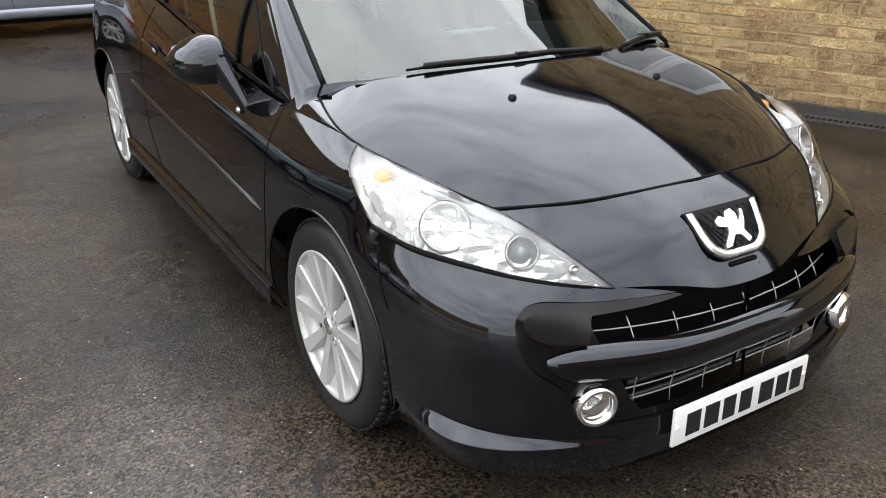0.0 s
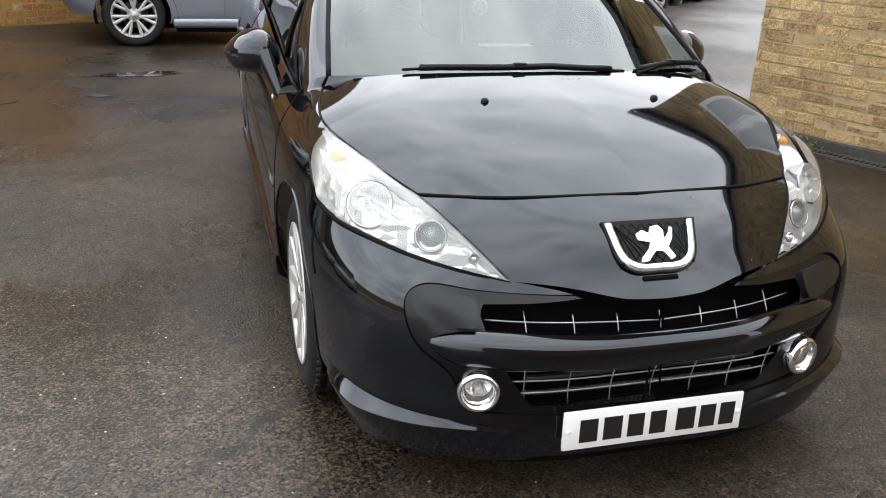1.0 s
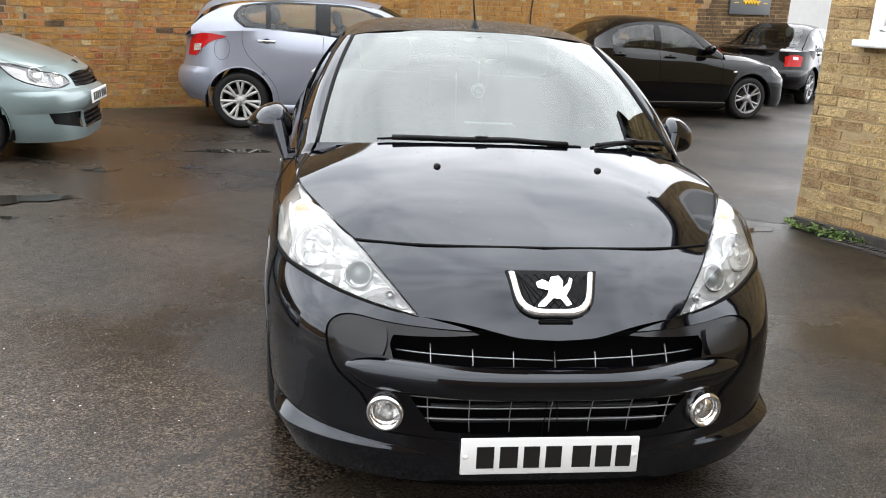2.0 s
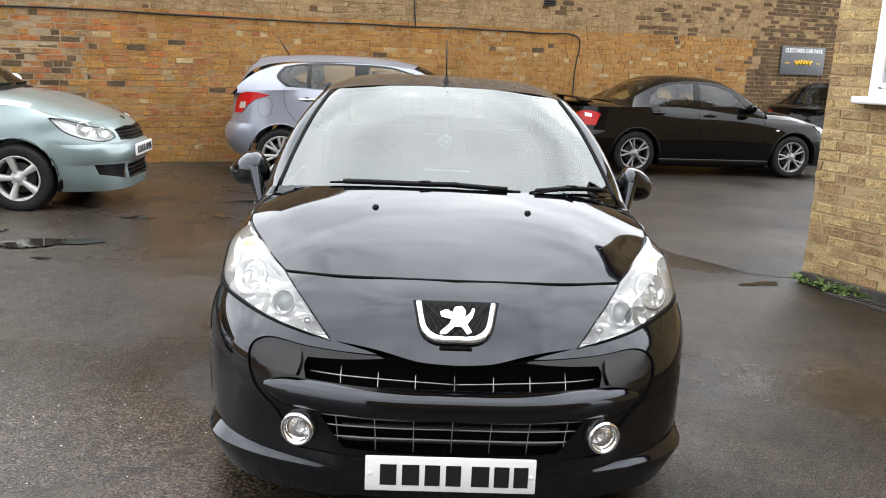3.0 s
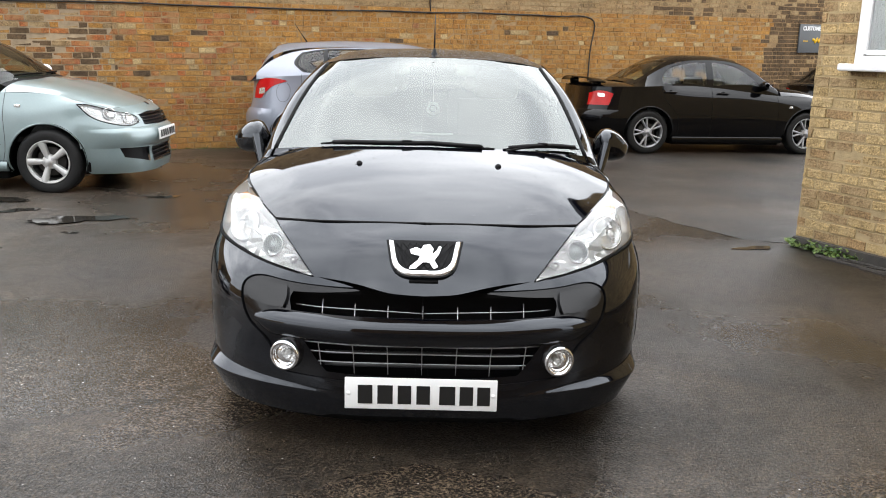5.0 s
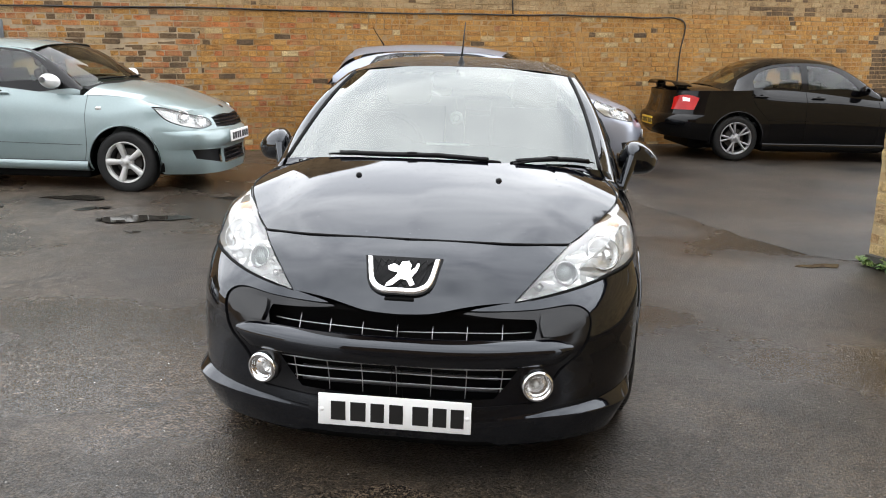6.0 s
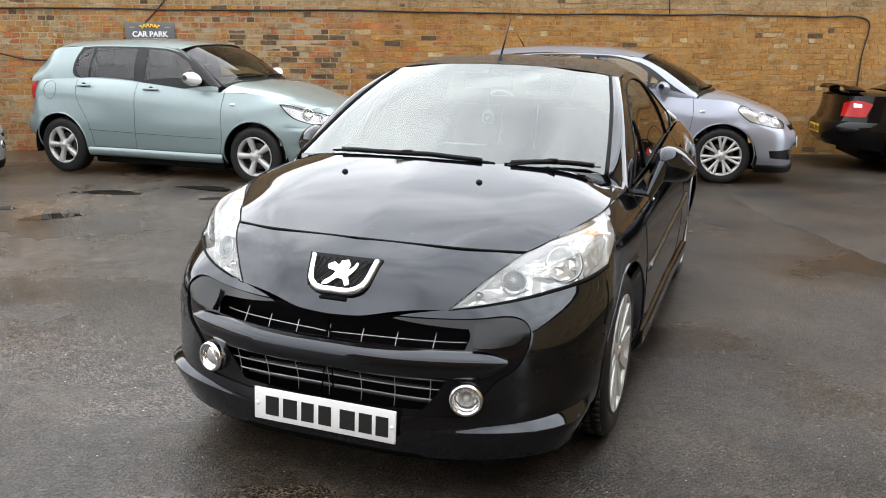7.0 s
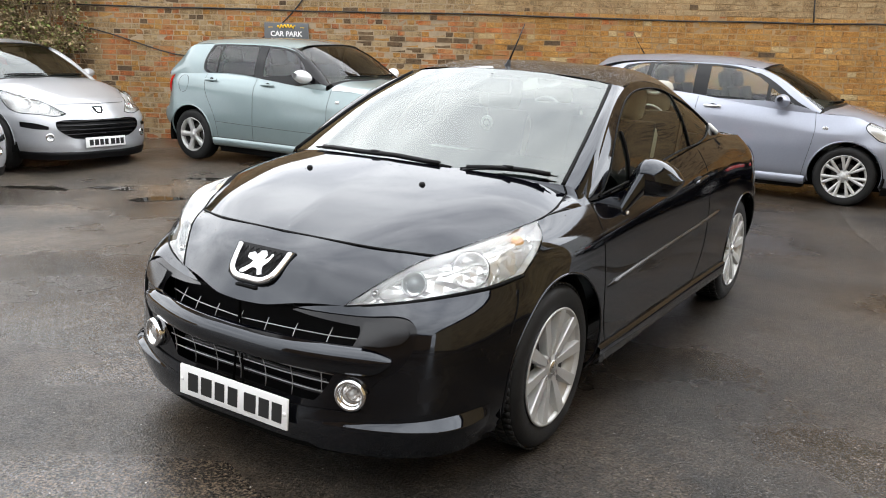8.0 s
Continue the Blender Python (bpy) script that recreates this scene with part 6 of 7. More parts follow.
    if "rear_glass" in s:
        outl["glass"] = roof.outline(*s["rear_glass"])
    cut_r = roof.cut(outl, step=.07)
    part("roof", both_sides(roof.sheet(cut_r["rest"])), s.get("roof_paint", coat), ob)
    if "glass" in cut_r:
        part("rear_window", both_sides(roof.sheet(cut_r["glass"])), SIDE_GLASS, ob)
    if "deck" in s:
        dk = Net([lateral(y, z, half, drop) for y, z, half, drop in s["deck"]], turned=True)
        part("boot_lid", both_sides(dk.sheet(dk.cut({}, step=.08)["rest"])), coat, ob)
    bc = net.uv([(.78, y, 1.2) for y in rail[:, 1]], axes=(1, 2))
    belt = net.at(np.stack([bc[:, 0], np.full(len(rail), net.v1)], 1))
    if "tail_belt" in s:
        y0, x1, z1 = s["tail_belt"]
        first = belt[int(np.argmin(abs(rail[:, 1] - y0)))].copy()
        for k, q in enumerate(rail):
            if q[1] > y0:
                f = (q[1] - y0) / (rail[-1][1] - y0)
                belt[k] = (first[0] + (x1 - first[0]) * f, q[1], first[2] + (z1 - first[2]) * f)
    rows = []
    for a, b in zip(belt, rail):
        t = np.linspace(0, 1, 5)[:, None]
        a = a + [-.012, 0, 0]
        row = a + (b - a) * t
        row[:, 0] += .028 * np.sin(math.pi * t[:, 0]) * min(1.0, max(0.0, (b[2] - a[2]) / .3))
        row[:, 1] = b[1]
        rows.append(row)
    sid = Net(rows[::2])
    panes = {"pane_%d" % i: sid.outline(*[[(0, y, z) for y, z in leg] for leg in legs], axes=(1, 2), step=.03) for i, legs in enumerate(s["panes"])}
    frame_line = sid.outline(*[[(0, y, z) for y, z in leg] for leg in s["frame"]], axes=(1, 2), step=.03)
    cut_s = sid.cut({**panes, "frame": frame_line}, step=.06)
    for sgn in (-1, 1):
        flip = (lambda b: b) if sgn > 0 else mirrored_copy
        part("side_panel", flip(sid.sheet(cut_s["rest"])), coat, ob)
        part("window_frame", flip(sid.sheet(cut_s["frame"])), GLOSS_PLASTIC, ob)
        for key in panes:
            part("side_window", flip(sid.sheet(cut_s[key], -.003)), PARKED_SIDE, ob)
        ea = np.array([scr.at([[t, scr.v1]])[0] for t in np.linspace(0, scr.u1, 16)])
        k = int(np.argmin(abs(rail[:, 1] - ea[-1][1] - .05)))
        eb = curve(rail[:max(k, 3) + 1], 16)
        part("windscreen_pillar", flip(grid([[p, (p + q) / 2 + [.012, -.012, .014], q] for p, q in zip(ea, eb)])), s.get("pillar", coat), ob)
        for hy in (s["fo"], s["fo"] + s["wb"]):
            wheel(ob, sgn, hy, s["tyre"], s["tyre"], s["rim"], s["spokes"], x=.82 * kx + .02, alloy=s.get("alloy"), width=.19)
            arch_liner(ob, sgn, hy, s["tyre"] + .055, s["tyre"], .84 * kx)
        if "head" in s:
            lamp = part("headlamp", flip(joined(net.sheet(cut["head"], -.03), net.rim(outlines["head"], -.03))), LAMP_WHITE, ob, "clear headlamp")
            part("lens", flip(net.sheet(cut["head"], .002)), LENS, lamp)
            part("lens_edge", flip(tube(net.at(outlines["head"]), .005, 5, closed=True)), s.get("lamp_edge", BLACK_PLASTIC), lamp)
            for q in s["bulbs"]:
                c = net.uv([q])
                at, n = net.at(c)[0] - .030 * net.normal(c)[0], net.normal(c)[0]
                b = lathe([(0, 0), (.035, .006), (.055, .018), (.060, .022), (.063, .014)], 20, "z")
                bmesh.ops.transform(b, matrix=Matrix.Translation(Vector(at)) @ Vector(n).to_track_quat("Z", "Y").to_matrix().to_4x4(), verts=b.verts)
                part("reflector", flip(b), REFLECTOR, lamp)
        if "tail" in s:
            tail = part("tail_lamp", flip(net.sheet(cut["tail"], .006)), RED_LENS, ob, "red tail lamp")
            if "tail_clear" in s:
                part("reversing_lens", flip(net.sheet(net.cut({"c": net.outline(*s["tail_clear"])}, step=.08)["c"], .010)), REFLECTOR, tail, "clear reversing lens")
        if "side_intake" in s:
            part("bumper_intake", flip(net.sheet(cut["side_intake"], -.02)), BLACK_PLASTIC, ob, "black slatted bumper intake")
        # mirror
        mx, my, mz = s["mirror"]
        rr = []
        for k in range(9):
            t = k / 8
            f = math.sin(math.pi * (.12 + .80 * t)) ** .6
            rr.append([(mx + .21 * t, my + .02 * t - .075 * f * math.cos(a), mz + .03 * t + .07 * f * math.sin(a)) for a in np.linspace(0, 2 * math.pi, 15)])
        part("door_mirror", flip(grid(rr)), s.get("mirror_paint", coat), ob)
        for y, z in s["handles"]:
            c = net.uv([(.9, y, z)], axes=(1, 2))
            at, n = net.at(c)[0], net.normal(c)[0]
            b = box((.022, .19, .026), bevel=.009)
            bmesh.ops.translate(b, vec=Vector(at) + .018 * Vector(n), verts=b.verts)
            cup = lathe([(0, .001), (.03, .001), (.036, -.002)], 18, "x")
            bmesh.ops.translate(cup, vec=Vector(at) + .003 * Vector(n), verts=cup.verts)
            part("handle_recess", flip(cup), RUBBER, ob)
            part("door_handle", flip(b), s.get("handle_mat", coat), ob)
        for line in s["gaps"]:
            part("panel_gap", flip(tube(net.line([(.9, y, z) for y, z in line], 24, axes=(1, 2)), .0028, 5)), s.get("gap_mat", GAP_GREY), ob)
    for key, mat in (("grille", BLACK_PLASTIC), ("intake", BLACK_PLASTIC)):
        if key in s:
            part(key, both_sides(net.sheet(cut[key], -.03)), mat, ob, "black slatted " + key)
            zs = net.at(outlines[key])[:, 2]
            for z in np.linspace(zs.min() + .02, zs.max() - .015, s.get("slats", 4)):
                on = net.at(outlines[key])
                reach = max([abs(p[0]) for p in on if abs(p[2] - z) < .02] or [.2]) - .01
                part("slat", both_sides(tube(net.line([(x, 0, z) for x in np.linspace(0, reach, 5)], 12, lift=-.008, axes=(0, 2)), .008, 6)), GLOSS_PLASTIC, ob)
    if "deck" not in s:
        u0 = net.uv([(.78, rail[-1][1] - .10, 1.2)], axes=(1, 2))[0][0]
        top = [net.at([[u, net.v1]])[0] + [-.004, 0, -.002] for u in np.linspace(u0, net.u1, 30)]
        low = [roof.at([[roof.u1, v]])[0] + [0, -.004, .01] for v in np.linspace(roof.v1, 0, 30)]
        part("tailgate", both_sides(grid([[a, (a + b) / 2 + [0, .006, .004], b] for a, b in zip(top, low)])), coat, ob)
    if "tail_patch" in s:
        i0, i1, z0, z1 = s["tail_patch"]
        us = np.interp(np.linspace(i0, i1, 9), np.arange(len(RIBS)), net.ku[2:2 + len(RIBS)])
        for flip in ((lambda b: b), mirrored_copy):
            rows = []
            for k, u in enumerate(us):
                col = net.at([[u, v] for v in np.linspace(0, net.v1, 60)])
                vs = np.interp(np.linspace(z0 + .05 * k / 8, z1, 7), col[:, 2], np.linspace(0, net.v1, 60))
                uv = [[u, v] for v in vs]
                bulge = .022 * math.sin(math.pi * (.08 + .84 * k / 8))
                rows.append(net.at(uv) + net.normal(uv) * (bulge * np.sin(np.linspace(.25, math.pi - .25, 7)))[:, None] + .002 * net.normal(uv))
            lamp = part("tail_lamp", flip(grid(rows)), RED_LENS, ob, "red tail lamp")
    for i0, i1, z0, z1, deep in s.get("bumpers", ()):
        us = np.interp(np.linspace(i0, i1, 25), np.arange(len(RIBS)), net.ku[2:2 + len(RIBS)])
        rows = []
        for k, u in enumerate(us):
            col = net.at([[u, v] for v in np.linspace(0, net.v1, 60)])
            vs = np.interp(np.linspace(z0, z1, 9), col[:, 2], np.linspace(0, net.v1, 60))
            uv = [[u, v] for v in vs]
            edge_k = (24 - k) / 24 if i0 < 5 else k / 24
            rows.append(net.at(uv) + net.normal(uv) * (.002 + deep * min(1.0, edge_k * 4) * np.array([0, .45, .75, .92, 1, 1, .96, .80, 0]))[:, None])
        part("bumper", both_sides(grid(rows)), coat, ob)
    if s.get("shield"):
        x, z, size = s["shield"]
        c = net.uv([(0, 0, z)], axes=(0, 2))
        at, n = net.at(c)[0], net.normal(c)[0]
        pts = [(size * px, size * pz) for px, pz in ((-1, .75), (-.85, -.2), (-.45, -.7), (0, -.8), (.45, -.7), (.85, -.2), (1, .75))]
        m_b = Matrix.Translation(Vector(at)) @ Vector((0, n[1], n[2])).to_track_quat("Z", "Y").to_matrix().to_4x4()
        m_b = Matrix.Translation(Vector(at)) @ Matrix.Rotation(math.acos(max(-1, min(1, n[2] / math.hypot(n[1], n[2])))), 4, "X")
        b_ob = part("badge", flat_shape(pts, -.02, .008, m_b), CHROME, ob, "small chrome-edged badge", smooth=False)
        part("badge_field", flat_shape([(px * .8, pz * .78 + size * .02) for px, pz in pts], .006, .011, m_b), BLACK_PLASTIC, b_ob, smooth=False)
        part("emblem", flat_shape([(px * .42, pz * .5) for px, pz in pts], .009, .014, m_b), CHROME, b_ob, smooth=False)
    for flip in ((lambda b: b), mirrored_copy):
        if s.get("fogs"):
            x, z = s["fogs"]
            c = net.uv([(x, 0, z)], axes=(0, 2))
            at, n = net.at(c)[0], net.normal(c)[0]
            m_b = Matrix.Translation(Vector(at)) @ Vector(n).to_track_quat("Z", "Y").to_matrix().to_4x4()
            b = lathe([(0, -.004), (.026, .002), (.032, .008), (.040, .010), (.046, .004), (.048, -.02)], 24, "z")
            bmesh.ops.transform(b, matrix=m_b, verts=b.verts)
            part("fog_lamp", flip(b), CHROME, ob, "round chrome fog lamp")
        if s.get("repeater"):
            y, z = s["repeater"]
            c = net.uv([(.9, y, z)], axes=(1, 2))
            at, n = net.at(c)[0], net.normal(c)[0]
            b = box((.010, .055, .030), Vector(at) + .004 * Vector(n), bevel=.004)
            part("side_repeater", flip(b), REFLECTOR, ob, "small clear side repeater")
        if s.get("cap") and flip is mirrored_copy:
            y, z = s["cap"]
            c = net.uv([(.9, y, z)], axes=(1, 2))
            ring = []
            for a in np.linspace(0, 2 * math.pi, 29)[:-1]:
                ring.append(c[0] + .085 * np.array([math.cos(a), math.sin(a)]))
            part("fuel_flap_gap", flip(tube(net.at(ring), .0022, 5, closed=True)), GAP_GREY, ob)
    for flip in ((lambda b: b), mirrored_copy):
        if s.get("sill"):
            y0, y1 = s["fo"] + s["tyre"] + .07, s["fo"] + s["wb"] - s["tyre"] - .07
            base = net.line([(.9, y0, s["sill"]), (.9, (y0 + y1) / 2, s["sill"]), (.9, y1, s["sill"])], 16, axes=(1, 2))
            part("sill", flip(grid([[p + np.array([-.004, 0, .012]), p + np.array([.014, 0, .0]), p + np.array([.016, 0, -.05]), p + np.array([-.01, 0, -.085]), p + np.array([-.06, 0, -.09])] for p in base])), coat, ob)
            part("sill_shadow_gap", flip(tube(base + np.array([.002, 0, .014]), .004, 5)), s.get("gap_mat", GAP_GREY), ob)
        for hy in (s["fo"], s["fo"] + s["wb"]):
            rim_line = net.at(arch_outline(net, hy, s["tyre"] + .055, s["tyre"], .86 * kx)[1:-1])
            part("arch_lip", flip(tube(rim_line, .009, 7)), coat, ob)
        blade = [scr.at([[.045 + .02 * t, t * scr.v1 * .72]])[0] + np.array([0, -.004, .012]) for t in np.linspace(.06, 1, 9)]
        part("wiper", flip(tube(blade, [.004] + [.009] * 7 + [.004], 6)), RUBBER, ob, "black windscreen wiper")
    part("scuttle", both_sides(grid([[tuple(scr.at([[0, v]])[0] + np.array([0, -.085, -.026])), tuple(scr.at([[0, v]])[0] + np.array([0, -.03, -.004])), tuple(scr.at([[.02, v]])[0] + np.array([0, 0, .004]))] for v in np.linspace(0, scr.v1, 14)])), BLACK_PLASTIC, ob, "black scuttle strip under the windscreen")
    if s.get("roof_aerial"):
        y, z = s["roof_aerial"]
        part("aerial", tube([(0, y, z), (0, y + .09, z + .13), (0, y + .16, z + .24)], [.009, .004, .003], 6), BLACK_PLASTIC, ob, "short roof aerial")
    if s.get("nose_line"):
        part("panel_gap", both_sides(tube(net.line([(0, 0, s["nose_line"]), (.25, .1, s["nose_line"] + .005), (.46, .235, s["nose_line"] + .006)], 20, axes=(0, 2)), .0035, 5)), GAP_GREY, ob)
    if s.get("lip"):
        rows = []
        for t in np.linspace(0, 1, 22):
            u = t * net.ku[2 + 5]
            p, q = net.at([[u, .005], [u, .04]])
            n = net.normal([[u, .04]])[0] * [1, 1, 0]
            rows.append([q + n * .003, q * .6 + p * .4 + n * .020, p + n * .022, p + n * .006 + np.array([0, 0, -.05])])
        part("bumper_lip", both_sides(grid(rows)), BLACK_PLASTIC, ob, "black lower bumper lip")
    for spec in s.get("plates", ()):
        plate(ob, *spec)
    gap_y = s["tyre"] + .09
    part("underbody", joined(box((1.14 * kx, s["length"] - .80, .20), (0, s["length"] / 2, .25), bevel=.03), box((1.56 * kx, s["wb"] - 2 * gap_y, .18), (0, s["fo"] + s["wb"] / 2, .225), bevel=.02)), RUBBER, ob, "dark underside", smooth=False)
    # cabin: floor, dashboard and seats
    part("cabin_floor", box((1.36 * kx, s["length"] - 1.6, .06), (0, s["length"] * .55, .50), bevel=.01), GREY_CLOTH, ob, smooth=False)
    part("dashboard", box((1.36 * kx, .42, .22), (0, cowl_y + .42, cowl_z - .10), bevel=.06), DASH, ob)
    for sx in (-.36, .36):
        for sy in (s["seat_y"], s["seat_y"] + .72):
            seat(ob, sx, sy, cowl_z - .10, s.get("cloth", GREY_CLOTH))
    return ob, net


HATCH_A = dict(
    paint=MINT_PAINT, length=3.99, width=1.642, fo=.84, wb=2.465, tyre=.305, rim=.200, spokes="five", square=.45, blunt=.55, crown=1.2,
    heights=[(0, 0), (.14, .17), (.45, .48), (.57, .60), (.785, .81), (.87, .935), (.94, .99), (1.0, 1.03), (1.2, 1.2)],
    screen=((1.08, 1.055), (1.74, 1.435)), screen_half=(.64, .53), bumpers=[(0, 5.2, .43, .61, .024), (11.0, 13, .40, .62, .03)],
    roof=[(1.74, 1.438, .575, .055), (2.05, 1.482, .58, .07), (2.6, 1.495, .585, .075), (3.0, 1.485, .59, .075), (3.36, 1.466, .605, .075), (3.45, 1.45, .615, .085), (3.50, 1.39, .625, .08), (3.66, 1.20, .655, .06), (3.80, 1.03, .675, .02)],
    rail=[(.715, 1.28, .985), (.66, 1.52, 1.17), (.605, 1.78, 1.345), (.58, 2.1, 1.412), (.585, 2.6, 1.42), (.59, 3.0, 1.41), (.603, 3.30, 1.388), (.615, 3.45, 1.36), (.63, 3.53, 1.27), (.65, 3.63, 1.17), (.672, 3.76, 1.045)], tail_belt=(3.48, .70, .99),
    panes=[[[(1.50, 1.035), (2.20, 1.042)], [(2.20, 1.042), (2.20, 1.38)], [(2.20, 1.38), (2.02, 1.372), (1.84, 1.335), (1.66, 1.22), (1.50, 1.035)]],
           [[(2.34, 1.046), (2.92, 1.060)], [(2.92, 1.060), (2.88, 1.385)], [(2.88, 1.385), (2.34, 1.388)], [(2.34, 1.388), (2.34, 1.046)]],
           [[(2.945, 1.062), (3.06, 1.072), (3.10, 1.11)], [(3.10, 1.11), (3.11, 1.2), (3.04, 1.372)], [(3.04, 1.372), (2.91, 1.383)], [(2.91, 1.383), (2.945, 1.062)]]],
    frame=[[(1.24, .975), (1.35, 1.0), (2.3, 1.026), (3.06, 1.048)], [(3.06, 1.048), (3.13, 1.075), (3.14, 1.2), (3.07, 1.392)], [(3.07, 1.392), (2.6, 1.405), (2.1, 1.396), (1.80, 1.347)], [(1.80, 1.352), (1.66, 1.275), (1.48, 1.16), (1.24, .975)]],
    rear_glass=[[(0, 3.49, 1.39), (.42, 3.49, 1.36)], [(.42, 3.49, 1.36), (.45, 3.70, 1.14)], [(.45, 3.70, 1.14), (0, 3.72, 1.14)], [(0, 3.74, 1.13), (0, 3.47, 1.41)]],
    head=[[(.40, .10, .655), (.42, .12, .725), (.52, .20, .772)], [(.52, .20, .772), (.66, .36, .818), (.735, .56, .842)], [(.735, .56, .842), (.74, .47, .755), (.69, .30, .668)], [(.69, .30, .668), (.55, .13, .640), (.40, .10, .655)]],
    bulbs=[(.50, .15, .71), (.62, .30, .745)],
    grille=[[(0, 0, .785), (.2, .05, .78), (.38, .08, .76)], [(.38, .08, .76), (.35, .06, .63)], [(.35, .06, .63), (0, 0, .62)], [(0, 0, .62), (0, 0, .785)]],
    intake=[[(0, 0, .40), (.28, .02, .40)], [(.28, .02, .40), (.28, .02, .26)], [(.28, .02, .26), (0, 0, .26)], [(0, 0, .26), (0, 0, .40)]],
    side_intake=[[(.34, .03, .41), (.68, .20, .43)], [(.68, .20, .43), (.64, .18, .34)], [(.64, .18, .34), (.34, .03, .27)], [(.34, .03, .27), (.34, .03, .41)]],
    tail_patch=(11.05, 11.95, .80, 1.0),
    mirror=(.74, 1.50, 1.06), mirror_paint=WHITE_PVC, handles=[(2.08, .945), (2.95, .965)], pillar=GLOSS_PLASTIC,
    gaps=[[(1.20, .98), (1.21, .7), (1.22, .4), (1.27, .25)], [(2.27, 1.02), (2.28, .7), (2.29, .26)], [(3.06, 1.03), (3.05, .85), (2.95, .66), (2.86, .42), (2.84, .27)], [(1.25, .47), (2.0, .48), (2.9, .50)]],
    plates=[((0, -.038, .525), 0, 2)], shield=(0, .800, .035), fogs=None, repeater=(1.08, .82), sill=.30, cap=(3.42, .93), seat_y=1.85)

# a low roof
lower = lambda z: z - .05 * max(0.0, z - 1.03)
HATCH_A["roof"] = [(y, lower(z), h, d) for y, z, h, d in HATCH_A["roof"]]
HATCH_A["rail"] = [(x, y, lower(z)) for x, y, z in HATCH_A["rail"]]
HATCH_A["screen"] = tuple((y, lower(z)) for y, z in HATCH_A["screen"])
HATCH_A["panes"] = [[[(y, lower(z)) for y, z in leg] for leg in legs] for legs in HATCH_A["panes"]]
HATCH_A["frame"] = [[(y, lower(z)) for y, z in leg] for leg in HATCH_A["frame"]]
HATCH_A["rear_glass"] = [[(x, y, lower(z)) for x, y, z in leg] for leg in HATCH_A["rear_glass"]]

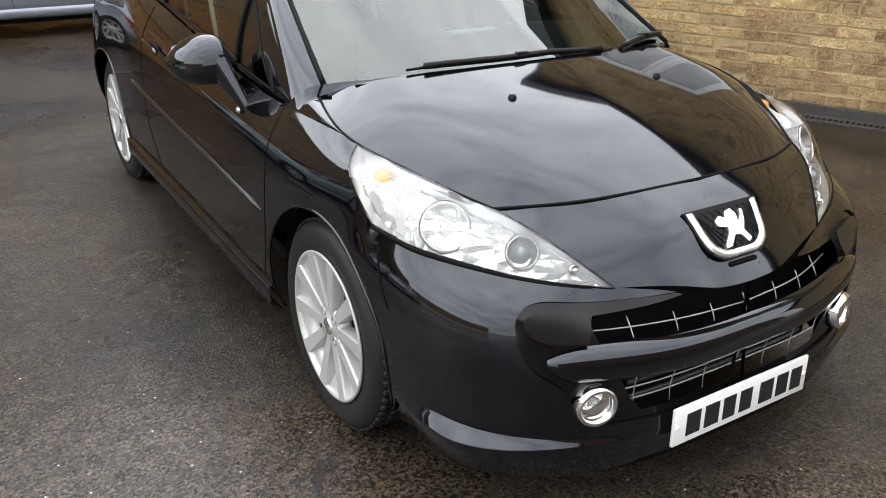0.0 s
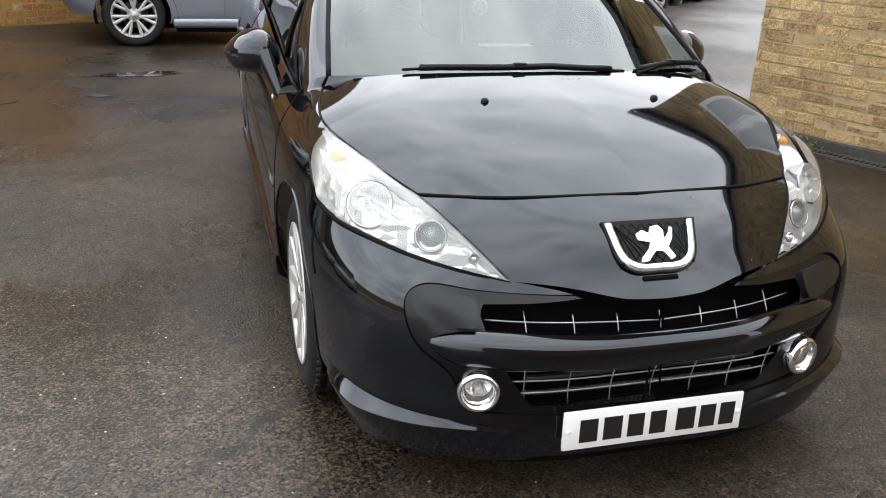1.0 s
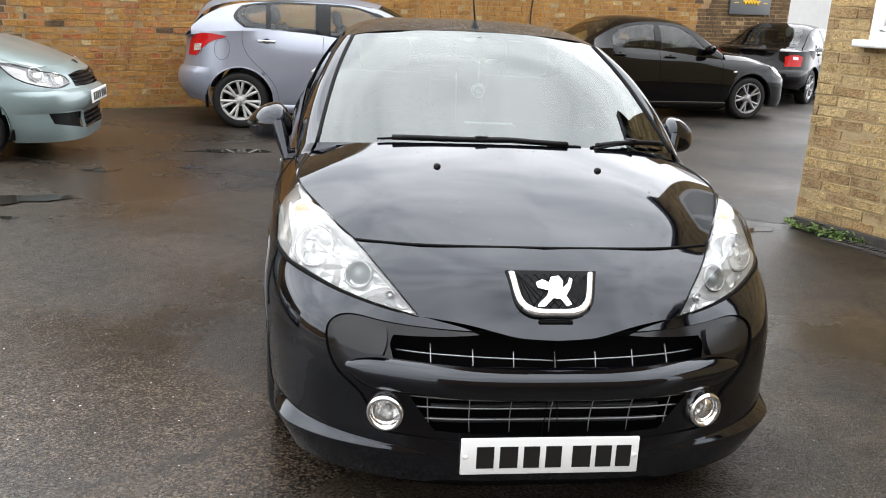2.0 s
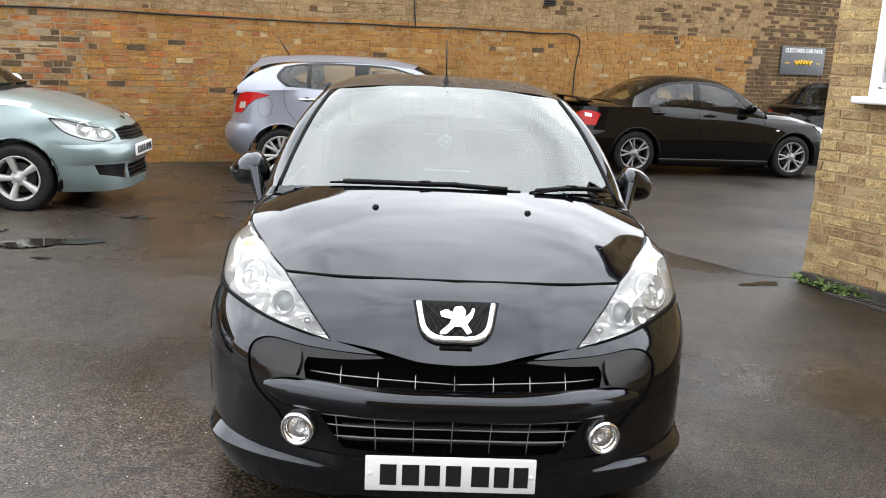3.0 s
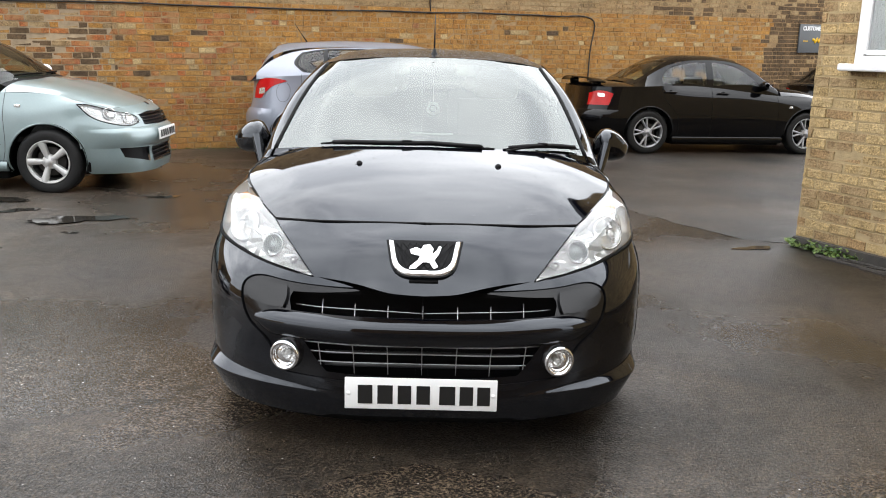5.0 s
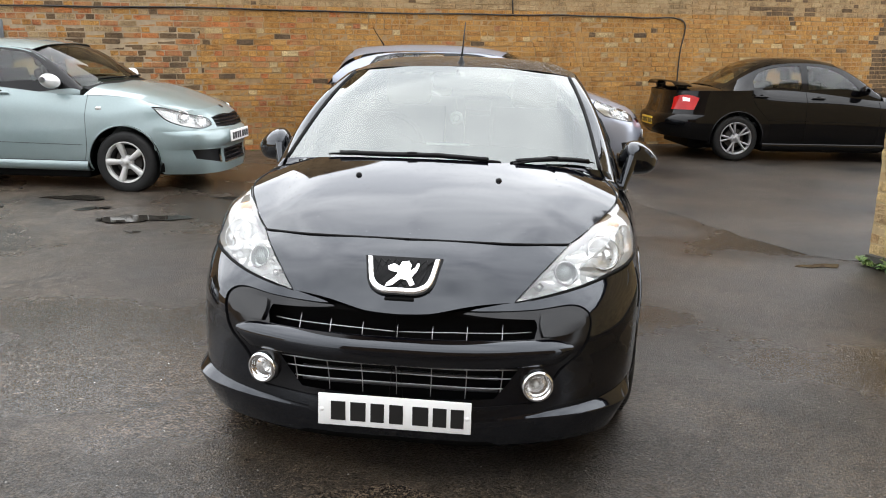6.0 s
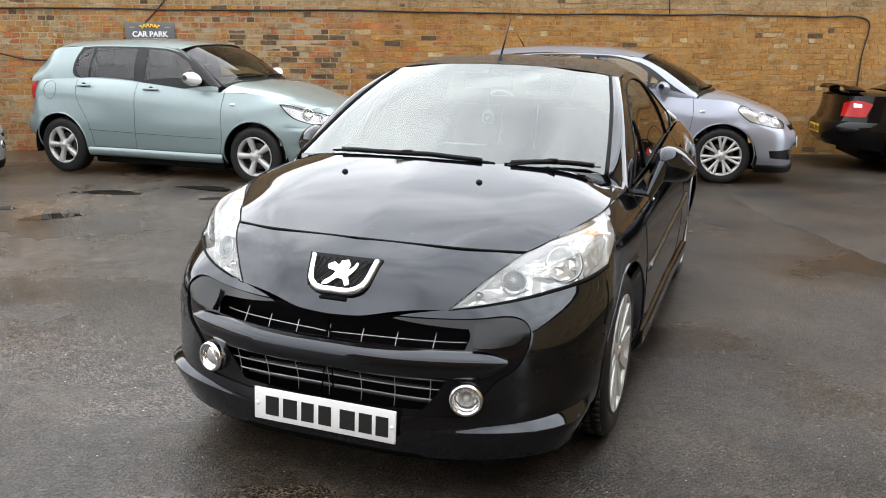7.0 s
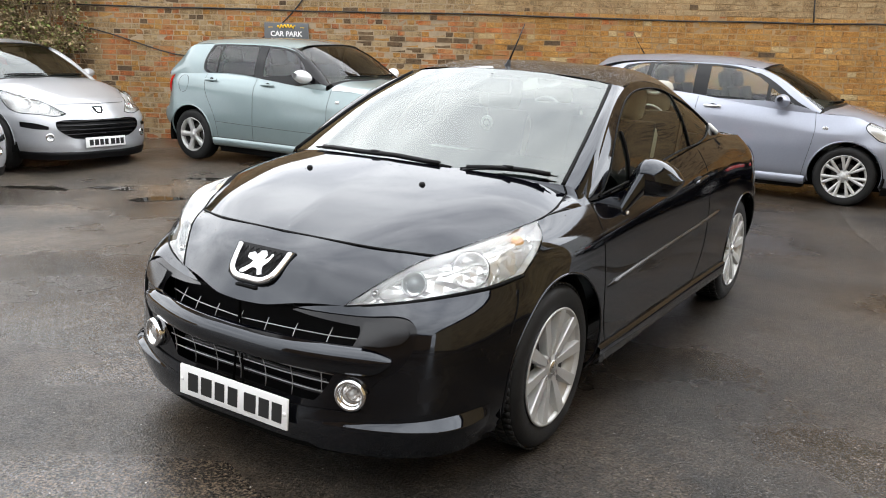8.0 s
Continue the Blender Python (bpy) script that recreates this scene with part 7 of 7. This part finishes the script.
HATCH_B = dict(
    paint=LILAC_PAINT, length=3.999, width=1.713, fo=.80, wb=2.511, tyre=.31, rim=.220, spokes="twin", square=.8, blunt=.15, crown=1.25,
    heights=[(0, 0), (.14, .17), (.45, .47), (.57, .60), (.785, .80), (.87, .93), (.94, .985), (1.0, 1.06), (1.2, 1.26)],
    screen=((.93, 1.02), (1.70, 1.415)), screen_half=(.69, .54),
    roof=[(1.70, 1.418, .585, .055), (2.0, 1.466, .59, .075), (2.45, 1.492, .59, .085), (3.0, 1.488, .59, .09), (3.40, 1.462, .60, .10), (3.66, 1.405, .635, .13), (3.83, 1.15, .665, .07), (3.93, .98, .67, .02)],
    rail=[(.745, 1.12, .945), (.69, 1.40, 1.135), (.625, 1.68, 1.31), (.59, 2.0, 1.388), (.585, 2.4, 1.405), (.585, 2.9, 1.39), (.60, 3.35, 1.345), (.63, 3.58, 1.27), (.655, 3.74, 1.17), (.67, 3.84, 1.08)], tail_belt=(3.55, .70, 1.0),
    panes=[[[(1.68, 1.03), (2.32, 1.05)], [(2.32, 1.05), (2.32, 1.365)], [(2.32, 1.365), (2.02, 1.348), (1.84, 1.30), (1.68, 1.20)], [(1.68, 1.20), (1.68, 1.03)]],
           [[(1.36, 1.0), (1.64, 1.025)], [(1.64, 1.025), (1.64, 1.17)], [(1.64, 1.17), (1.36, 1.0)]],
           [[(2.48, 1.055), (2.98, 1.085)], [(2.98, 1.085), (2.98, 1.362)], [(2.98, 1.362), (2.48, 1.37)], [(2.48, 1.37), (2.48, 1.055)]],
           [[(3.03, 1.09), (3.24, 1.12)], [(3.24, 1.12), (3.34, 1.22), (3.28, 1.31)], [(3.28, 1.31), (3.15, 1.345), (3.03, 1.355)], [(3.03, 1.355), (3.03, 1.09)]]],
    frame=[[(1.21, .968), (2.3, 1.03), (3.26, 1.10)], [(3.26, 1.10), (3.38, 1.22), (3.30, 1.33)], [(3.30, 1.33), (3.0, 1.378), (2.4, 1.388), (2.02, 1.368), (1.80, 1.305)], [(1.80, 1.318), (1.52, 1.16), (1.21, .968)]],
    rear_glass=[[(0, 3.62, 1.39), (.50, 3.62, 1.36)], [(.50, 3.62, 1.36), (.54, 3.88, 1.12)], [(.54, 3.88, 1.12), (0, 3.90, 1.12)], [(0, 3.90, 1.12), (0, 3.62, 1.39)]],
    head=[[(.44, .16, .70), (.56, .36, .80), (.70, .62, .885)], [(.70, .62, .885), (.77, .66, .82), (.79, .52, .70)], [(.79, .52, .70), (.70, .30, .64), (.50, .15, .65), (.44, .16, .70)]],
    bulbs=[(.55, .26, .70), (.68, .42, .74)],
    grille=[[(0, 0, .70), (.40, .09, .69)], [(.40, .09, .69), (.36, .07, .61)], [(.36, .07, .61), (0, 0, .60)], [(0, 0, .60), (0, 0, .70)]],
    intake=[[(0, 0, .42), (.40, .06, .42)], [(.40, .06, .42), (.36, .05, .26)], [(.36, .05, .26), (0, 0, .25)], [(0, 0, .25), (0, 0, .42)]],
    side_intake=[[(.44, .07, .40), (.76, .30, .39)], [(.76, .30, .39), (.75, .28, .31)], [(.75, .28, .31), (.44, .06, .27)], [(.44, .06, .27), (.44, .07, .40)]],
    tail=[[(.82, 3.44, .995), (.77, 3.66, .90), (.73, 3.79, .78)], [(.73, 3.79, .78), (.62, 3.90, .78)], [(.62, 3.90, .78), (.62, 3.86, .92), (.68, 3.76, 1.01)], [(.68, 3.76, 1.01), (.75, 3.60, 1.02), (.82, 3.44, .995)]],
    tail_clear=[[(.75, 3.72, .84), (.70, 3.82, .83)], [(.70, 3.82, .83), (.69, 3.80, .90)], [(.69, 3.80, .90), (.74, 3.71, .91)], [(.74, 3.71, .91), (.75, 3.72, .84)]],
    mirror=(.76, 1.48, 1.03), handles=[(2.22, .93), (3.02, .96)], handle_mat=CHROME, shield=(0, .655, .045), repeater=(1.04, .79), sill=.27, cap=(3.50, .87), roof_aerial=(3.30, 1.45), lip=True, bumpers=[(10.9, 13, .36, .66, .03)],
    gaps=[[(1.16, .95), (1.14, .8), (1.18, .5), (1.22, .26)], [(2.40, 1.03), (2.41, .7), (2.42, .26)], [(3.28, 1.08), (3.27, .9), (3.08, .66), (2.92, .46), (2.88, .27)], [(3.70, .63), (3.9, .64)]],
    plates=[((0, -.012, .46), 0, 2)], seat_y=1.80)

SALOON = dict(gap_mat=RUBBER,
    paint=BLACK_PAINT_2, length=4.415, width=1.74, fo=.90, wb=2.525, tyre=.315, rim=.222, spokes="split", alloy=DARK_ALLOY, blunt=.5, crown=1.5, square=.85, bumpers=[(10.7, 13, .33, .63, .035)],
    heights=[(0, 0), (.14, .17), (.45, .48), (.57, .60), (.785, .78), (.87, .86), (.94, .93), (1.0, .97), (1.2, 1.17)],
    screen=((1.18, .985), (1.92, 1.375)), screen_half=(.67, .53),
    roof=[(1.92, 1.378, .57, .055), (2.2, 1.42, .575, .075), (2.6, 1.435, .575, .08), (2.95, 1.405, .58, .08), (3.15, 1.33, .59, .08), (3.45, 1.15, .625, .07), (3.68, 1.03, .65, .05)],
    deck=[(3.55, 1.00, .80, .04), (3.75, 1.02, .81, .06), (3.90, 1.015, .795, .06), (4.1, 1.0, .69, .05), (4.24, .975, .55, .03), (4.315, .95, .10, .0)],
    rail=[(.745, 1.38, .93), (.69, 1.62, 1.10), (.63, 1.86, 1.26), (.585, 2.15, 1.345), (.575, 2.5, 1.36), (.58, 2.85, 1.335), (.60, 3.15, 1.25), (.635, 3.4, 1.12), (.67, 3.65, .985)],
    panes=[[[(1.66, .985), (2.42, .995)], [(2.42, .995), (2.42, 1.325)], [(2.42, 1.325), (2.2, 1.312), (2.0, 1.25), (1.83, 1.14), (1.66, .985)]],
           [[(2.52, .998), (3.22, 1.01)], [(3.22, 1.01), (3.20, 1.13), (3.02, 1.26)], [(3.02, 1.26), (2.8, 1.305), (2.52, 1.325)], [(2.52, 1.325), (2.52, .998)]]],
    frame=[[(1.60, .972), (2.5, .98), (3.30, .992)], [(3.30, .992), (3.25, 1.14), (3.05, 1.28)], [(3.05, 1.28), (2.8, 1.325), (2.5, 1.345), (2.18, 1.33)], [(2.18, 1.33), (1.98, 1.26), (1.80, 1.14), (1.60, .972)]],
    rear_glass=[[(0, 3.08, 1.36), (.48, 3.08, 1.33)], [(.48, 3.08, 1.33), (.55, 3.58, 1.07)], [(.55, 3.58, 1.07), (0, 3.62, 1.07)], [(0, 3.62, 1.07), (0, 3.08, 1.36)]],
    head=[[(.42, .12, .62), (.44, .16, .72), (.60, .32, .77)], [(.60, .32, .77), (.76, .56, .78)], [(.76, .56, .78), (.74, .36, .64)], [(.74, .36, .64), (.55, .16, .60), (.42, .12, .62)]],
    bulbs=[(.54, .22, .68)],
    intake=[[(0, 0, .42), (.40, .06, .42)], [(.40, .06, .42), (.36, .05, .26)], [(.36, .05, .26), (0, 0, .25)], [(0, 0, .25), (0, 0, .42)]],
    tail=[[(.81, 3.98, .86), (.81, 4.05, .70)], [(.81, 4.05, .70), (.60, 4.32, .70)], [(.60, 4.32, .70), (.58, 4.30, .86)], [(.58, 4.30, .86), (.70, 4.18, .90), (.81, 3.98, .86)]],
    tail_clear=[[(.79, 4.12, .82), (.72, 4.20, .82)], [(.72, 4.20, .82), (.70, 4.20, .87)], [(.70, 4.20, .87), (.77, 4.11, .86)], [(.77, 4.11, .86), (.79, 4.12, .82)]],
    repeater=(1.20, .70), sill=.25, mirror=(.75, 1.66, .99), handles=[(2.30, .88), (3.12, .89)],
    gaps=[[(1.42, .93), (1.40, .7), (1.42, .26)], [(2.46, .97), (2.47, .7), (2.46, .26)], [(3.26, .98), (3.20, .8), (3.02, .6), (2.98, .3)], [(1.45, .56), (2.4, .57), (3.0, .58)]],
    plates=[((0, 4.458, .50), 180, 2, True)], seat_y=1.85)

mint_car, mint_net = parked_car("hatchback_car", "pale mint green five-door hatchback parked before the brick wall", pose(-2.78, 5.98, .002, 0, 0, 91.0) @ Matrix.Rotation(-.010, 4, "X") @ Matrix.Rotation(-.014, 4, "Y"), HATCH_A, "parked cars")
lilac_car, lilac_net = parked_car("hatchback_car", "lilac grey five-door hatchback with multi-spoke wheels by the brick wall", pose(1.60, 8.60, 0, 0, 0, 92.2), HATCH_B, "parked cars")
saloon, saloon_net = parked_car("saloon_car", "black four-door saloon with a boot spoiler and red tail lamps", pose(6.28, 11.15, 0, 0, 0, 100.0), SALOON, "parked cars")
coupe = copy_thing(saloon, pose(9.9, 15.9, 0, 0, 0, 135.0))
tagged(coupe, "black coupe parked beyond the saloon, seen from behind")
wing_rows = []
for x in np.linspace(-.66, .66, 21):
    k = 1 - (abs(x) / .66) ** 6
    wing_rows.append([(x, 4.06, 1.065 + .055 * k), (x, 4.12, 1.085 + .065 * k), (x, 4.24, 1.085 + .075 * k), (x, 4.32, 1.075 + .085 * k), (x, 4.31, 1.06 + .080 * k), (x, 4.2, 1.055 + .06 * k), (x, 4.06, 1.055 + .052 * k)])
wing_rows = [[(x, y - .02, 1.0 + (z - 1.05) * .72) for x, y, z in row] for row in wing_rows]
wing = part("boot_spoiler", grid(wing_rows), BLACK_PAINT_2, saloon, "black boot spoiler")
for x in (-.5, .5):
    part("spoiler_foot", box((.05, .14, .07), (x, 4.14, 1.0), bevel=.012), BLACK_PAINT_2, wing)
HATCH_C = dict(HATCH_B, paint=SILVER_PAINT, screen_glass=SCREEN, spokes="five", blunt=0.0, width=1.748, heights=[(0, 0), (.14, .17), (.45, .47), (.785, .80), (.87, .90), (.94, .96), (1.0, 1.03), (1.2, 1.22)],
               grille=[[(0, 0, .575), (.25, .03, .572), (.46, .09, .575), (.52, .11, .555)], [(.52, .11, .555), (.53, .10, .50), (.46, .07, .42), (.36, .05, .365)], [(.36, .05, .365), (.2, .02, .345), (0, 0, .34)], [(0, 0, .34), (0, 0, .575)]], slats=5,
               side_intake=[[(.60, .13, .505), (.70, .22, .54), (.79, .36, .555)], [(.79, .36, .555), (.79, .36, .505)], [(.79, .36, .505), (.68, .20, .475), (.60, .13, .47)], [(.60, .13, .47), (.60, .13, .505)]],
               head=[[(.385, .118, .64), (.47, .235, .70), (.56, .378, .775), (.65, .545, .83), (.742, .752, .875)], [(.742, .752, .875), (.785, .665, .79), (.80, .528, .69)], [(.80, .528, .69), (.752, .365, .64), (.62, .225, .605), (.50, .155, .605), (.385, .118, .64)]],
               bulbs=[(.66, .42, .73), (.55, .27, .69)], plates=[((0, -.022, .315), 0, 2)], lamp_edge=GLOSS_PLASTIC, shield=(0, .665, .085), fogs=(.60, .385), roof_aerial=None, nose_line=.735, lip=True)
HATCH_C.pop("intake")
HATCH_C.pop("bumpers")
silver_car, silver_net = parked_car("hatchback_car", "silver hatchback with a wide black grille parked nose out", pose(-6.50, 4.22, ground_z(-6.5, 4.1), 0, 0, 90.0) @ Matrix.Rotation(-.034, 4, "X"), HATCH_C, "parked cars")
silver_car_2 = copy_thing(silver_car, pose(-5.95, 2.12, ground_z(-5.95, 2.12), 0, 0, 90.0) @ Matrix.Rotation(-.034, 4, "X"))
tagged(silver_car_2, "silver hatchback at the near end of the parked row")

# ---------------- bricks ----------------
def brick_mesh(name, length, height, seed):
    """One brick with chipped, uneven edges; its face looks along -y."""
    rnd = random.Random(seed)
    j = lambda: rnd.uniform(-0.005, 0.005)
    x, z, d, b = length / 2, height / 2, 0.007, 0.0025
    ring = [(-x, -z), (x, -z), (x, z), (-x, z)]
    outer = [(px + j(), 0.012, pz + j()) for px, pz in ring]
    inner = [(px * (1 - b / x) + j(), -d * 0.55 + j() * 0.8, pz * (1 - b / z) + j()) for px, pz in ring]
    faces = [(4, 5, 6, 7)] + [(i, (i + 1) % 4, 4 + (i + 1) % 4, 4 + i) for i in range(4)]
    return outer + inner, faces


def lay_bricks(owner, m, length, z0, z1, zone, hole, near, course=0.075, seed=3, start=0.0, headers=True):
    """Courses of bricks on the local plane y = 0. zone(x, z) names the kind; near(x, z) picks those that stand singly."""
    rnd = random.Random(seed)
    shapes = {}
    bulk = {}
    singles = 0
    rows = int((z1 - z0) / course)
    for r in range(rows):
        z = z0 + (r + 0.5) * course
        x = start - rnd.uniform(0, 0.2)
        header = r % 2
        while x < length:
            if not headers:
                header = 1 if rnd.random() < 0.06 else 0
            elif rnd.random() < 0.12:
                header = 1 - header
            size = (0.1025 if header else 0.215) + rnd.uniform(-0.004, 0.004)
            header = header if r % 4 < 3 or not headers else 1 - header
            cx = x + size / 2
            x += size + 0.0105
            a, b = max(cx - size / 2, start), min(cx + size / 2, length)
            if hole and hole[2] < z < hole[3] and b > hole[0] and a < hole[1]:
                a, b = (a, hole[0] - .006) if a < hole[0] - .03 else (hole[1] + .006, b)
            if b - a < 0.03:
                continue
            kind = zone((a + b) / 2, z, rnd)
            zz = z
            high = course - 0.009 + rnd.uniform(-0.003, 0.002)
            proud = rnd.uniform(-0.002, 0.005)
            if near((a + b) / 2, z) and singles < 300 and b - a > size - 0.002:
                key = (header, rnd.randrange(4), kind)
                if key not in shapes:
                    v, f = brick_mesh("brick", 0.1025 if header else 0.215, course - 0.0105, hash(key[:2]) % 97)
                    me = bpy.data.meshes.new("brick")
                    me.from_pydata(v, [], f)
                    me.materials.append(BRICK_SINGLE[kind])
                    shapes[key] = me
                ob = new("brick", shapes[key])
                ob.parent = owner
                ob.matrix_basis = Matrix.Translation(((a + b) / 2, proud, zz)) @ Matrix.Rotation(rnd.uniform(-0.008, 0.008), 4, "Y")
                singles += 1
            else:
                v, f = brick_mesh("brick", b - a, high, rnd.randrange(10 ** 6))
                verts, faces = bulk.setdefault(kind, ([], []))
                k = len(verts)
                verts += [(px + (a + b) / 2, py + proud, pz + zz) for px, py, pz in v]
                faces += [tuple(k + i for i in q) for q in f]
    for kind, (verts, faces) in bulk.items():
        me = bpy.data.meshes.new("brickwork")
        me.from_pydata(verts, [], faces)
        me.materials.append(BRICK_JOINED[kind])
        ob = new("brickwork", me)
        ob.parent = owner
        tagged(ob, kind="stuff")


def wall_zone(x, z, rnd):
    q = noise.noise(Vector((x * 0.5, z * 0.9, 3.1)))
    if z > 1.92:
        return "worn" if rnd.random() < (0.96 if x < 22 else 0.8 if x < 25 else 0.25) else "soot"
    if x > 24.65 + 0.5 * noise.noise(Vector((z * 1.3, 0, 7))):
        return "soot" if rnd.random() < 0.93 else "worn"
    if x < 13.4 + 0.6 * q:
        pick = rnd.random() + 0.35 * q
        return "soot" if pick < 0.07 else "worn" if pick < 0.42 else "red" if pick < 0.80 else "stock"
    left = 1 / (1 + math.exp((x - 14.0) * 1.4))
    if rnd.random() < left * (0.42 + 0.5 * q + (0.25 if z > 1.2 else 0.0)):
        return "red"
    if rnd.random() < 0.01 + 0.06 * left * (0.5 - q):
        return "soot"
    return "yellow" if rnd.random() < 0.05 else "stock"


def building_zone(x, z, rnd):
    q = noise.noise(Vector((x * 0.9, z * 2.2, 1.7)))
    if rnd.random() < 0.26 + (0.45 if z < 0.75 and q > -0.05 else 0.0):
        return "worn"
    return "yellow" if rnd.random() < 0.88 else ("worn" if rnd.random() < 0.9 else "soot")


lay_bricks(wall_back, Matrix(), WALL_LENGTH, -0.15, HIGH_TOP, wall_zone, None, lambda x, z: 13.2 < x < 17.2 and 0.2 < z < 1.9, seed=5, start=STEP_X)
lay_bricks(wall_low, Matrix(), STEP_X, -0.15, LOW_TOP, wall_zone, None, lambda x, z: 10.9 < x < 13.2 and 0.3 < z < 1.9, seed=6)
lay_bricks(building, Matrix(), 5.5, 0.0, 3.78, building_zone, (WINDOW_X0, WINDOW_X1, WINDOW_Z0, WINDOW_Z1),
           lambda x, z: x < 1.1 and z < 2.1, course=0.0752, seed=9, headers=False)
